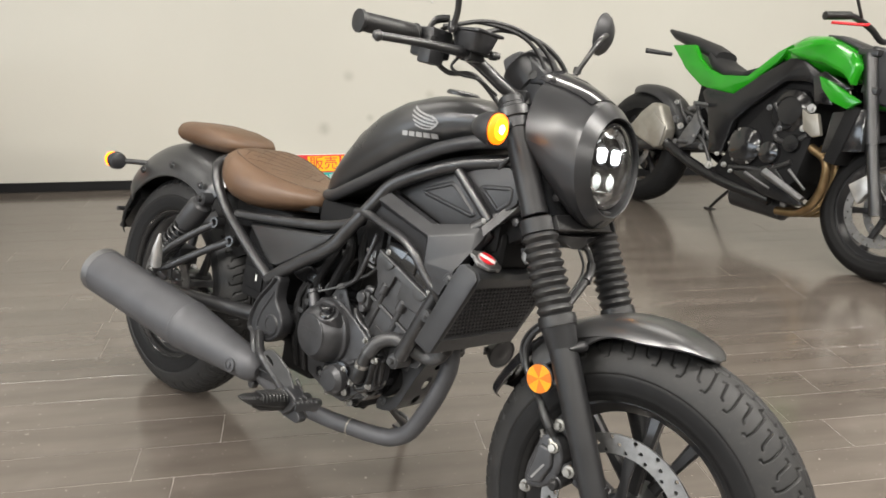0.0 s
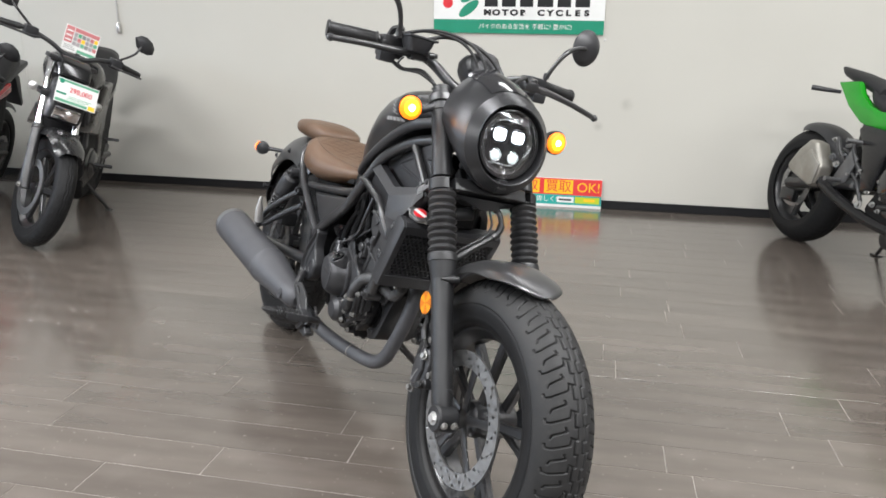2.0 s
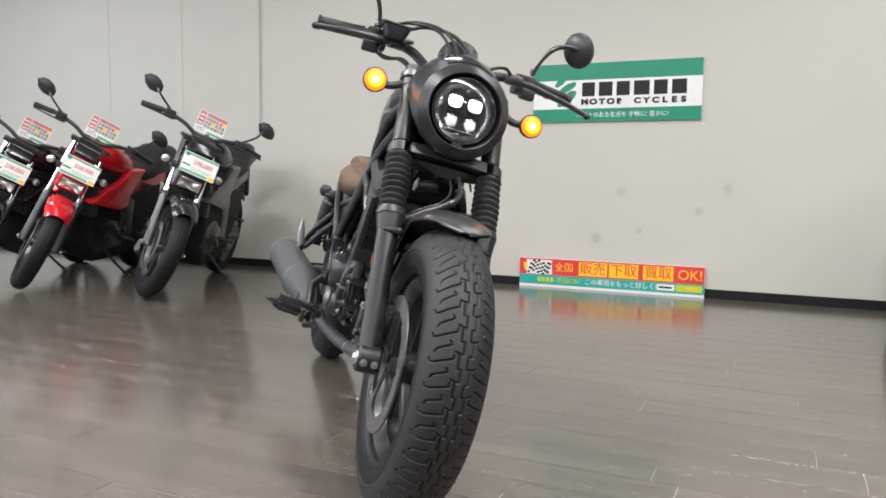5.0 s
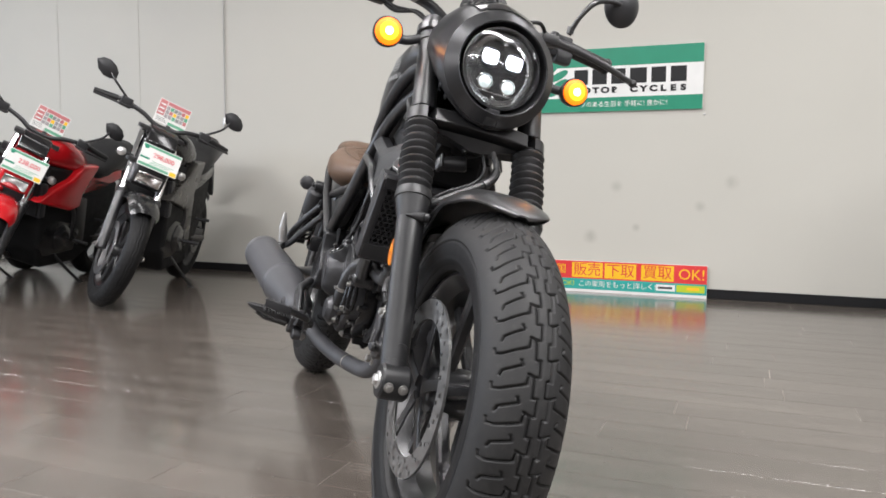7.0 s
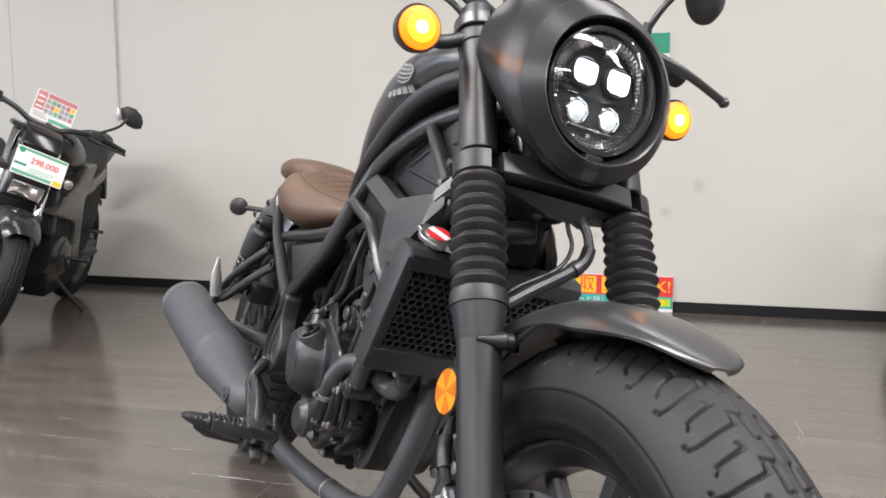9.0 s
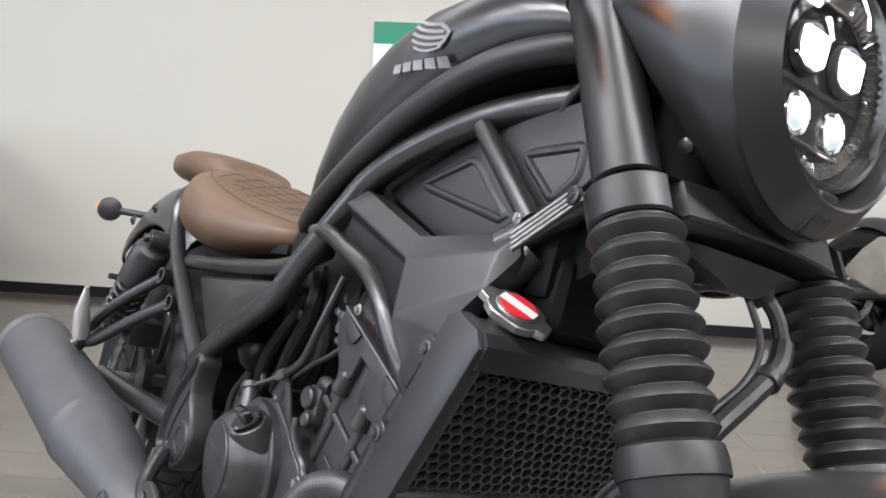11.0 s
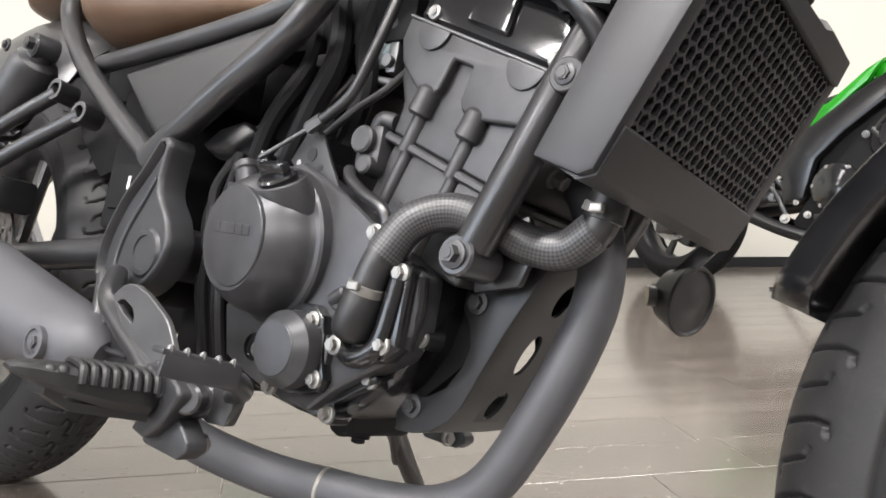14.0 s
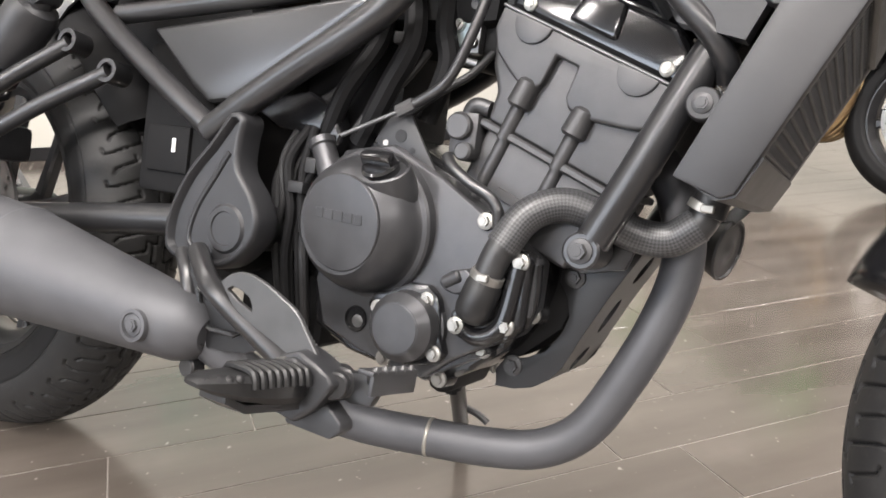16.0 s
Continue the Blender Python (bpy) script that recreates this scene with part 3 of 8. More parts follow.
for px, pz, rot, a, b in ((-0.335, 1.235, 38, 0.075, 0.030), (-0.330, 1.305, 28, 0.062, 0.022), (-0.375, 1.345, 40, 0.05, 0.02)):
    leaf = lathe([(0, 1.0), (0.0012, 1.0)], (0, 0, 0), (0, -1, 0), 30)
    moved(leaf, Matrix.Translation((px, SY - 0.0003, pz)) @ Matrix.Rotation(radians(-rot), 4, "Y") @ Matrix.Diagonal((a, 1, b, 1)))
    part("leaf_mark", leaf, SIGN_GREEN, sign, "green leaf-shaped mark")
lettering("slogan", "バイクのある生活を 手軽に! 豊かに!", 0.036, on_wall(0.02, 1.128, SY - 0.002), WHITE_CARD, sign, "white slogan lettering")
for sx, sz in ((SX1 + 0.012, SZ0 - 0.03), (SX0 - 0.02, SZ0 - 0.03)):
    tagged(finish("wall_screw", lathe([(0, 0.007), (0.003, 0.006), (0.004, 0.003)], (sx, WALL_Y, sz), (0, -1, 0), 12), ALLOY), "small grey screw head in the cream wall", "screw")

# the long banner on the floor against the wall
banner = tagged(new("floor_banner"), "red, yellow and teal printed banner board leaning on the baseboard", "banner")
BX0, BX1 = -0.627, 0.562
BY = WALL_Y - 0.022
part("board", rbox((BX0, BY, 0.0), (BX1, BY + 0.010, 0.190), 0.001, 1), WHITE_CARD, banner, "white banner board")
flat("red_field", BX0 + 0.001, 0.082, BX1 - 0.001, 0.189, BY - 0.0003, BAN_RED, banner, "red field")
flat("teal_field", BX0 + 0.001, 0.018, BX1 - 0.001, 0.082, BY - 0.0003, BAN_TEAL, banner, "teal field")
for word, mid in (("販売", -0.129), ("下取", 0.069), ("買取", 0.284)):
    flat("yellow_panel", mid - 0.093, 0.090, mid + 0.093, 0.180, BY - 0.0008, BAN_YELLOW, banner, "yellow panel")
    lettering("word", word, 0.084, on_wall(mid, 0.134, BY - 0.0022), BAN_RED, banner)
lettering("word", "全国", 0.064, on_wall(-0.321, 0.134, BY - 0.0022), BAN_YELLOW, banner)
lettering("word", "OK!", 0.086, on_wall(0.477, 0.132, BY - 0.0022), BAN_YELLOW, banner)
for k in range(4):
    flat("text_bar", -0.500 + k * 0.029, 0.036, -0.478 + k * 0.029, 0.066, BY - 0.0008, BAN_LIME, banner)
lettering("word", "商談OK!", 0.044, on_wall(-0.287, 0.050, BY - 0.0022), BAN_LIME, banner)
lettering("word", "この車両をもっと詳しく!", 0.041, on_wall(0.048, 0.050, BY - 0.0022), WHITE_CARD, banner)
flat("search_box", 0.278, 0.032, 0.386, 0.070, BY - 0.0008, WHITE_CARD, banner, "white box")
flat("search_button", 0.394, 0.030, 0.550, 0.072, BY - 0.0008, BAN_LIME, banner, "lime button")
flat("search_bar", 0.290, 0.045, 0.370, 0.057, BY - 0.0014, SIGN_DARK, banner)
flat("search_bar", 0.450, 0.043, 0.520, 0.060, BY - 0.0014, BAN_YELLOW, banner)
cells = bmesh.new()
for i in range(9):
    for j in range(6):
        if (i + j) % 2 == 0:
            wob = 0.010 * math.sin(i * 0.8)
            x0, z0 = BX0 + 0.055 + i * 0.0165 + j * 0.004, 0.092 + j * 0.0135 + wob
            q = [cells.verts.new((x0 + a, BY - 0.0022, z0 + b)) for a, b in ((0, 0), (0.0165, 0), (0.0205, 0.0135), (0.004, 0.0135))]
            cells.faces.new(q)
part("chequered_flag", cells, SIGN_DARK, banner, "black and white chequered flag print", smooth=0)
flat("flag_ground", BX0 + 0.050, 0.086, BX0 + 0.225, 0.180, BY - 0.0006, WHITE_CARD, banner)
part("trophy", lathe([(0, 0.008), (0.012, 0.020), (0.02, 0.006), (0.045, 0.006), (0.06, 0.024), (0.11, 0.030)], (BX0 + 0.045, BY - 0.0005, 0.050), (0, 0, 1), 20), BAN_YELLOW, banner, "yellow trophy print")
for ob in banner.children:
    if ob.name.startswith("trophy"):
        ob.data.transform(Matrix.Translation((0, BY, 0)) @ Matrix.Diagonal((1, 0.05, 1, 1)) @ Matrix.Translation((0, -BY, 0)))


# ---- the black motorcycle; x ahead, y to its left, z up from the ground under it ----
bike = tagged(new("motorcycle"), "matte black cruiser motorcycle with brown leather seats on its side stand", "motorcycle")
bike.matrix_world = Matrix.Translation((0.1102, 1.6715, 0)) @ Matrix.Rotation(radians(-52), 4, "Z") @ Matrix.Rotation(radians(-14.2), 4, "X")
AX, AZ = 0.230, 0.312
RX, RZ = -1.235, 0.325
SIDES = (-1, 1)
OUT = (0, -1, 0)


def fork_x(z):
    return -0.110 + 0.522 * (0.954 - z)


def both(pts, s):
    return [(x, y * s, z) for x, y, z in pts]


# wheels
def wheel(name, cx, cz, outer, half, rim_r, disc_r, disc_y, label, around):
    rim = part(name, rim_mesh((cx, 0, cz), rim_r, half * 0.62), FRAME, bike, label)
    part("tyre", tyre_mesh((cx, 0, cz), outer, half, rim_r - 0.004, around=around, groove=0.0042), RUBBER, rim, "black tyre with a blocky stepped tread", smooth=75)
    for s in SIDES:
        part("sidewall", sidewall_mesh((cx, 0, cz), outer, half, s), SIDEWALL, rim, "smooth dark tyre sidewall", smooth=40)
        part("rim_lip", lathe([(0.0, rim_r + 0.004), (0.0035 * s, rim_r + 0.0075), (0.0045 * s, rim_r + 0.0065), (0.001 * s, rim_r + 0.002)], (cx, s * half * 0.80, cz), (0, 1, 0), 120, caps=False), GLOSS, rim)
    part("hub", lathe([(-0.055, 0.030), (-0.05, 0.038), (-0.02, 0.042), (0.02, 0.042), (0.05, 0.038), (0.055, 0.030)], (cx, 0, cz), (0, 1, 0), 28), FRAME, rim)
    for k in range(10):
        a = 2 * math.pi * k / 10 + (0.10 if k % 2 else -0.10) + 0.35
        s = 1 if k % 2 else -1
        part("spoke", spoke_mesh((cx, 0, cz), a, 0.032, rim_r - 0.022, s * 0.026, s * 0.012), FRAME, rim)
    part("brake_disc", disc_mesh((cx, cz), disc_r - 0.034, disc_r, disc_y - 0.0022, disc_y + 0.0022), DISC, rim, "drilled steel brake disc", smooth=0)
    carrier = bmesh.new()
    for k in range(5):
        a = 2 * math.pi * k / 5 + 0.3
        carrier = joined(carrier, spoke_mesh((cx, disc_y + 0.006, cz), a, 0.02, disc_r - 0.028, 0, 0, 0.011, 0.008, 0.003))
    part("disc_carrier", carrier, FRAME, rim)
    part("valve_stem", rod((cx + (rim_r - 0.03) * math.cos(-1.3), 0, cz + (rim_r - 0.03) * math.sin(-1.3)), (cx + (rim_r - 0.07) * math.cos(-1.3), 0, cz + (rim_r - 0.07) * math.sin(-1.3)), 0.004), BOOT, rim)
    return rim


front_wheel = wheel("front_wheel", AX, AZ, 0.3085, 0.0685, 0.203, 0.146, -0.072, "black cast front wheel", 1500)
rear_wheel = wheel("rear_wheel", RX, RZ, 0.323, 0.073, 0.208, 0.120, -0.078, "black cast rear wheel", 900)

# fork
for s in SIDES:
    y = 0.113 * s
    top, mid, low = 0.985, 0.785, 0.610
    leg = part("fork_leg", joined(
        rod((fork_x(0.613), y, 0.613), (fork_x(0.575), y, 0.575), 0.0325, 0.0256, 28),
        rod((fork_x(0.576), y, 0.576), (fork_x(0.34), y, 0.34), 0.0252, 0.0236, 28),
        rod((fork_x(0.35), y, 0.35), (fork_x(0.29), y, 0.29), 0.0236, 0.020, 28, 0.003),
        lathe([(-0.024, 0.026), (-0.020, 0.029), (0.020, 0.029), (0.024, 0.026)], (AX, y, AZ), (0, 1, 0), 28)), FORK, bike)
    part("axle_nut", bolt((AX, y + 0.025 * s, AZ), (0, s, 0), 0.011, 0.007), ALLOY, leg, "bright axle nut")
    for dy in (-0.012, 0.012):
        part("pinch_bolt", bolt((AX + 0.029, y + dy, AZ - 0.004), (1, 0, -0.1), 0.0062, 0.006), STEEL, leg)
    part("upper_cover", joined(
        rod((fork_x(mid), y, mid), (fork_x(0.945), y, 0.945), 0.0240, 0.0240, 28, 0.002),
        rod((fork_x(0.945), y, 0.945), (fork_x(top), y, top), 0.0222, 0.0222, 24, 0.003),
        rod((fork_x(0.972), y, 0.972), (fork_x(0.958), y, 0.958), 0.0248, 0.0248, 28, 0.002)), FORK, leg)
    axis = Vector((fork_x(0.608), y, 0.608)) - Vector((fork_x(0.760), y, 0.760))
    n, prof = 9, []
    prof.append((0, 0.0260))
    length = axis.length
    for k in range(n):
        h = 0.006 + (length - 0.028) * k / n
        step = (length - 0.028) / n
        w = 0.0335 - 0.001 * math.sin(k)
        prof += [(h, 0.0276), (h + step * 0.30, w * 0.965), (h + step * 0.48, w), (h + step * 0.66, w * 0.955), (h + step * 0.96, 0.0276)]
    prof += [(length - 0.020, 0.0325), (length - 0.012, 0.0338), (length - 0.002, 0.0338), (length, 0.028)]
    part("bellows", lathe(prof, (fork_x(0.760), y, 0.760), axis, 32), BOOT, leg, "ribbed black rubber fork boot")
    part("boot_clip", lathe([(0.0, 0.0295), (0.001, 0.0302), (0.004, 0.0302), (0.005, 0.0295)], (fork_x(0.754), y, 0.754), axis, 28), FORK, leg)
    part("fender_lug", joined(rod((fork_x(0.580) + 0.024, y + 0.016 * s, 0.582), (fork_x(0.580) + 0.028, y - 0.014 * s, 0.584), 0.002, 0.0105, 16, 0.0), rod((fork_x(0.580) + 0.028, y - 0.014 * s, 0.584), (fork_x(0.580) + 0.030, y - 0.026 * s, 0.585), 0.0095, 0.0090, 16, 0.002)), FORK, leg)
    refl = part("reflector", lathe([(0, 0.027), (0.006, 0.027), (0.008, 0.024)], (0.061, y + 0.004 * s, 0.511), (0, s, 0), 32), BOOT, bike, "amber fork reflector in a black cup") if s < 0 else None
    if refl:
        c = Vector((0.061, y - 0.0125, 0.511))
        for k in range(8):
            bm = bmesh.new()
            a0, a1 = 2 * math.pi * k / 8, 2 * math.pi * (k + 1) / 8
            ring = [c + Vector((0.0255 * math.cos(a0 + (a1 - a0) * q / 4), 0.0004 * (k % 2), 0.0255 * math.sin(a0 + (a1 - a0) * q / 4))) for q in range(5)]
            bm.faces.new([bm.verts.new(c)] + [bm.verts.new(p) for p in ring])
            part("facet", bm, AMBER if k % 2 else AMBER_SHADED, refl, smooth=0)
        part("bracket", rod((0.061, y, 0.511), (fork_x(0.513), y, 0.515), 0.008), FRAME, refl)

# fork clamps
def clamp(name, z, thick, back, ahead, material, skirt=0.0):
    """A fork clamp: a flat bridge with round ends about the legs."""
    c = Vector((fork_x(z), 0, z))
    d = Vector((fork_x(z - 0.1) - fork_x(z), 0, -0.1)).normalized()
    fwd = Vector((-d.z, 0, d.x))
    ring = []
    for k in range(13):
        a = radians(-90 + 180 * k / 12)
        ring.append((0.0315 * math.sin(a) * -1, 0.113 + 0.0315 * math.cos(a)))
    front = [(0.0315 + (ahead - 0.0315) * (1 - (q / 0.9) ** 2), q * 0.113) for q in np.linspace(0.85, -0.85, 11)]
    rear = [(-0.0315 - (back - 0.0315) * (1 - (q / 0.9) ** 2), q * 0.113) for q in np.linspace(-0.85, 0.85, 11)]
    line = [(a, y) for a, y in ring[::-1]]
    outline = line[::-1] + front + [(a, -y) for a, y in line] + rear
    rows = [[c + fwd * a * k + Vector((0, y * k2, 0)) + d * (h + (skirt * max(0.0, 1 - (y / 0.12) ** 2) if h > 0 else 0)) for a, y in outline] for h, k, k2 in ((-thick / 2, 0.95, 0.985), (-thick / 2 + 0.002, 1.0, 1.0), (thick / 2 - 0.002, 1.0, 1.0), (thick / 2, 0.95, 0.985))]
    return part(name, loft(rows), material, bike)


lower = clamp("lower_clamp", 0.7675, 0.028, 0.046, 0.040, FORK, 0.002)
# cast web beneath the clamp, deepest about the stem
web = [[(x0, y, 0.757), (x1, y, 0.757), (x1 - 0.006, y, z1), (x0 + 0.01, y, z1)] for y, x0, x1, z1 in ((-0.092, -0.024, 0.004, 0.752), (-0.060, -0.034, 0.012, 0.747), (-0.030, -0.042, 0.016, 0.738), (-0.015, -0.044, 0.016, 0.732), (0.015, -0.044, 0.016, 0.732), (0.030, -0.042, 0.016, 0.738), (0.060, -0.034, 0.012, 0.747), (0.092, -0.024, 0.004, 0.752))]
part("clamp_web", loft(web), FORK, lower, smooth=30)
part("stem_nut", lathe([(-0.02, 0.020), (0.0, 0.020), (0.003, 0.017), (0.003, 0.011), (-0.004, 0.010)], (-0.014, 0, 0.732), (0.25, 0, -1), 24), FORK, lower)
clamp("upper_clamp", 0.955, 0.020, 0.046, 0.046, FRAME)
for s in SIDES:
    part("clamp_bolt", bolt((fork_x(0.768) - 0.03, 0.1395 * s, 0.768), (-0.2, s, 0), 0.0055, 0.002), FRAME, lower)
part("steering_stem", rod((fork_x(0.75) - 0.055, 0, 0.735), (fork_x(0.98) - 0.045, 0, 0.985), 0.030, 0.028, 24, 0.003), FRAME, bike)
lock = part("steering_lock", joined(plate([(-0.0822, 0.7107), (-0.0547, 0.7222), (-0.0403, 0.6960), (-0.0658, 0.6819)], -0.0480, -0.0400, 0.003, 3), rod((-0.0610, -0.042, 0.7010), (-0.0500, 0.006, 0.712), 0.0150, 0.0160, 20, 0.002)), FORK, bike, "square dark steering lock plate")
part("lock_face", lathe([(0, 0.0132), (0.003, 0.0128), (0.004, 0.0108), (0.003, 0.0102), (0.0035, 0.0085), (0.0040, 0.0080), (0.0040, 0.001)], (-0.0612, -0.0480, 0.6995), (0.06, -1, 0.03), 28), ALLOY_DULL, lock, "bright round key lock")
# A thin black bar on the lock draws the dark of its keyhole.
part("keyhole", rbox((-0.0620, -0.0530, 0.6955), (-0.0604, -0.0518, 0.7035), 0), SIGN_DARK, lock)

# headlight cowl
LZ = 0.893


def ring_at(keys, n=48):
    """A left-right even ring; keys: degrees from below, x, y, z."""
    ang = [k[0] for k in keys]
    out = []
    for i in range(n):
        a = 360 * i / n
        q = a if a <= 180 else 360 - a
        xx, yy, zz = (np.interp(q, ang, [k[c] for k in keys]) for c in (1, 2, 3))
        out.append(Vector((xx, -yy if a <= 180 else yy, zz)))
    return out


def circle_ring(x, r, tilt=0.0, cz=LZ, n=48):
    return [Vector((x - tilt * (-math.cos(radians(360 * i / n))) * r, -r * math.sin(radians(360 * i / n)), cz - r * math.cos(radians(360 * i / n)))) for i in range(n)]


back_keys = [(0, 0.010, 0.0, 0.782), (22, 0.008, 0.042, 0.793), (45, -0.006, 0.081, 0.825), (68, -0.036, 0.110, 0.870), (90, -0.066, 0.127, 0.915), (110, -0.074, 0.125, 0.950),
             (128, -0.082, 0.104, 0.988), (145, -0.088, 0.078, 1.016), (160, -0.090, 0.050, 1.036), (180, -0.086, 0.0, 1.050)]
ring_back = ring_at(back_keys)
ring_band = circle_ring(0.033, 0.1115, 0.10)
hub_c = Vector((0.0, 0, LZ))
ring_side = [ring_band[i].lerp(ring_back[i], 0.10) for i in range(48)]
ring_q = [ring_band[i].lerp(ring_back[i], 0.30) + (ring_band[i] - hub_c).normalized() * 0.0045 for i in range(48)]
ring_mid = [ring_band[i].lerp(ring_back[i], 0.60) + (ring_band[i] - hub_c).normalized() * 0.0055 for i in range(48)]
cowl = part("headlight_cowl", loft([circle_ring(0.046, 0.0865, 0.10), circle_ring(0.0525, 0.0880, 0.10), circle_ring(0.0540, 0.0900, 0.10), ring_band, ring_side, ring_q, ring_mid, ring_back,
                                  [p * 0.985 + Vector((0.0, 0, 0.0135)) for p in ring_back], [p.lerp(hub_c, 0.05) for p in ring_mid]], caps=False), COWL, bike, "matte black headlight cowl", smooth=24)
part("lamp_surround", loft([circle_ring(0.004, 0.0700, 0.06), circle_ring(0.010, 0.0790, 0.06), circle_ring(0.026, 0.0825, 0.08), circle_ring(0.047, 0.0866, 0.10)], caps=False), SIGN_DARK, cowl, "dark inner surround")
lo, hi = 19, 29
screen = []
for ring, k in ((ring_side, 0.0), (ring_q, 0.0), (ring_mid, 0.0), (ring_back, 0.0)):
    screen.append([p + (p - Vector((0.0, 0, LZ))).normalized() * 0.0022 + Vector((0.0006, 0, 0)) for p in (ring[i] for i in range(lo + 1, hi))])
part("smoked_visor", loft(screen + [[p * 1.0 + Vector((-0.012, 0, 0.004)) for p in screen[-1]]], caps=False, closed=False), SMOKE, cowl, "smoked gloss visor panel")
for s in SIDES:
    for p, ax in (((-0.064, 0.122, 0.938), (0.2, s, 0.1)), ((-0.078, 0.060, 1.030), (0.1, 0.5 * s, 0.8)), ((-0.008, 0.080, 0.822), (0.2, s, -0.3))):
        part("cowl_screw", lathe([(-0.002, 0.0065), (0.002, 0.0060), (0.003, 0.004)], (p[0], p[1] * s, p[2]), ax, 16), FRAME, cowl)
part("cowl_tab", plate([(0.036, 0.814), (0.0580, 0.814), (0.0570, 0.794), (0.047, 0.780), (0.034, 0.784)], -0.0125, 0.0125, 0.004, 3), COWL, cowl)

# headlight
LX = 0.033
LI = LX + 0.004
lamp = part("headlight", lathe([(-0.05, 0.050), (-0.02, 0.074), (0.004, 0.0785), (0.010, 0.0785), (0.010, 0.072), (-0.004, 0.070), (-0.010, 0.066)], (LX, 0, LZ), (1, 0, 0.06), 40), GLOSS, bike, "round LED headlight, lit")
part("reflector_plate", joined(lathe([(0, 0.067), (0.002, 0.066)], (LI - 0.013, 0, LZ), (1, 0, 0.06), 40), rbox((LI - 0.013, -0.050, LZ - 0.009), (LI - 0.008, 0.050, LZ - 0.004), 0.001, 1)), GLOSS, lamp)
for r in (0.069, 0.0645, 0.0605):
    part("reflector_ring", lathe([(0, r), (0.001, r - 0.0006), (0, r - 0.0012)], (LI - 0.010, 0, LZ), (1, 0, 0.06), 48, caps=False), ENGINE, lamp)
for yy, zz, big in ((-0.0245, 0.018, True), (0.0245, 0.018, True), (-0.0235, -0.029, False), (0.0235, -0.029, False)):
    w = 0.0160 if big else 0.0140
    part("led_bezel", lathe([(0, w + 0.0035), (0.006, w + 0.0025), (0.007, w + 0.001), (0.004, w)], (LI - 0.011, yy, LZ + zz), (1, 0, 0.06), 8 if not big else 28), CHROME if not big else ENGINE, lamp)
    if big:
        part("led_unit", rbox((LI - 0.011, yy - w * 0.98, LZ + zz - w * 0.80), (LI - 0.001, yy + w * 0.98, LZ + zz + w * 0.82), 0.0066, 4), LED_MAIN, lamp, "bright white LED")
    else:
        part("led_unit", lathe([(0.002, w - 0.001), (0.006, w * 0.8), (0.010, w * 0.45), (0.0115, 0.001)], (LI - 0.011, yy, LZ + zz), (1, 0, 0.06), 24), LED_LOW, lamp, "clear low beam lens")
part("chrome_bar", joined(rbox((LI - 0.008, -0.036, LZ - 0.0485), (LI - 0.002, 0.036, LZ - 0.0455), 0.001, 1), rbox((LI - 0.008, -0.022, LZ + 0.052), (LI - 0.004, 0.012, LZ + 0.0545), 0.001, 1)), CHROME, lamp)
# a ring of small cut facets round the lamps
cut = []
for k in range(144):
    a = 2 * math.pi * k / 144
    cut.append([(LI - 0.010 + (0.0035 if k % 2 else 0.0) + 0.004 * q, -(0.0555 + 0.012 * q) * math.sin(a), LZ + (0.0555 + 0.012 * q) * math.cos(a)) for q in (0.0, 0.35, 0.7, 1.0)])
part("cut_facets", loft(cut + cut[:1], caps=False, closed=False), FACET, lamp, "dark chrome cut facets", smooth=0)
for yy, zz in ((0.0, 0.046), (-0.058, 0.004), (0.058, 0.004), (0.0, -0.056)):
    part("lamp_screw", lathe([(0, 0.0042), (0.002, 0.0040), (0.003, 0.0015)], (LI - 0.008, yy, LZ + zz), (1, 0, 0.06), 14), FACET, lamp)
cover = part("lens", lathe([(0.008, 0.0775), (0.014, 0.0755), (0.021, 0.064), (0.026, 0.045), (0.0285, 0.022), (0.029, 0.001)], (LX, 0, LZ), (1, 0, 0.06), 48, caps=False), GLASS, lamp, "clear domed lens")
cover.visible_shadow = False

# front signals
for s in SIDES:
    c = Vector((-0.078, 0.207 * s, 0.922))
    sig = part("turn_signal", lathe([(-0.045, 0.004), (-0.040, 0.013), (-0.028, 0.022), (-0.010, 0.0285), (0.002, 0.030), (0.006, 0.030)], c, (1, 0, 0), 32), PLASTIC, bike, "round amber turn signal, lit")
    part("signal_lens", lathe([(0.004, 0.0265), (0.011, 0.0262), (0.015, 0.020), (0.016, 0.001)], c, (1, 0, 0), 32, caps=False), SIGNAL, sig, "glowing amber lens")
    # Added glowing ring that draws the glare about the bulb.
    part("inner_ring", lathe([(0.0150, 0.0185), (0.0158, 0.0180), (0.0168, 0.012), (0.0170, 0.001)], c, (1, 0, 0), 28, caps=False), SIGNAL_RING, sig, "added amber ring for the bulb's glare")
    part("bulb", lathe([(0.0165, 0.0085), (0.0180, 0.007), (0.0188, 0.001)], c, (1, 0, 0), 20), SIGNAL_CORE, sig, "bright amber bulb")
    part("stalk", tube([c + Vector((-0.022, -0.015 * s, 0)), c + Vector((-0.026, -0.045 * s, 0.002)), (fork_x(0.945) + 0.004, 0.128 * s, 0.940)], 0.0095, 14), PLASTIC, sig)
    part("stalk_clamp", rod((fork_x(0.928), 0.113 * s, 0.928), (fork_x(0.953), 0.113 * s, 0.953), 0.0262, 0.0262, 28, 0.002), PLASTIC, sig)

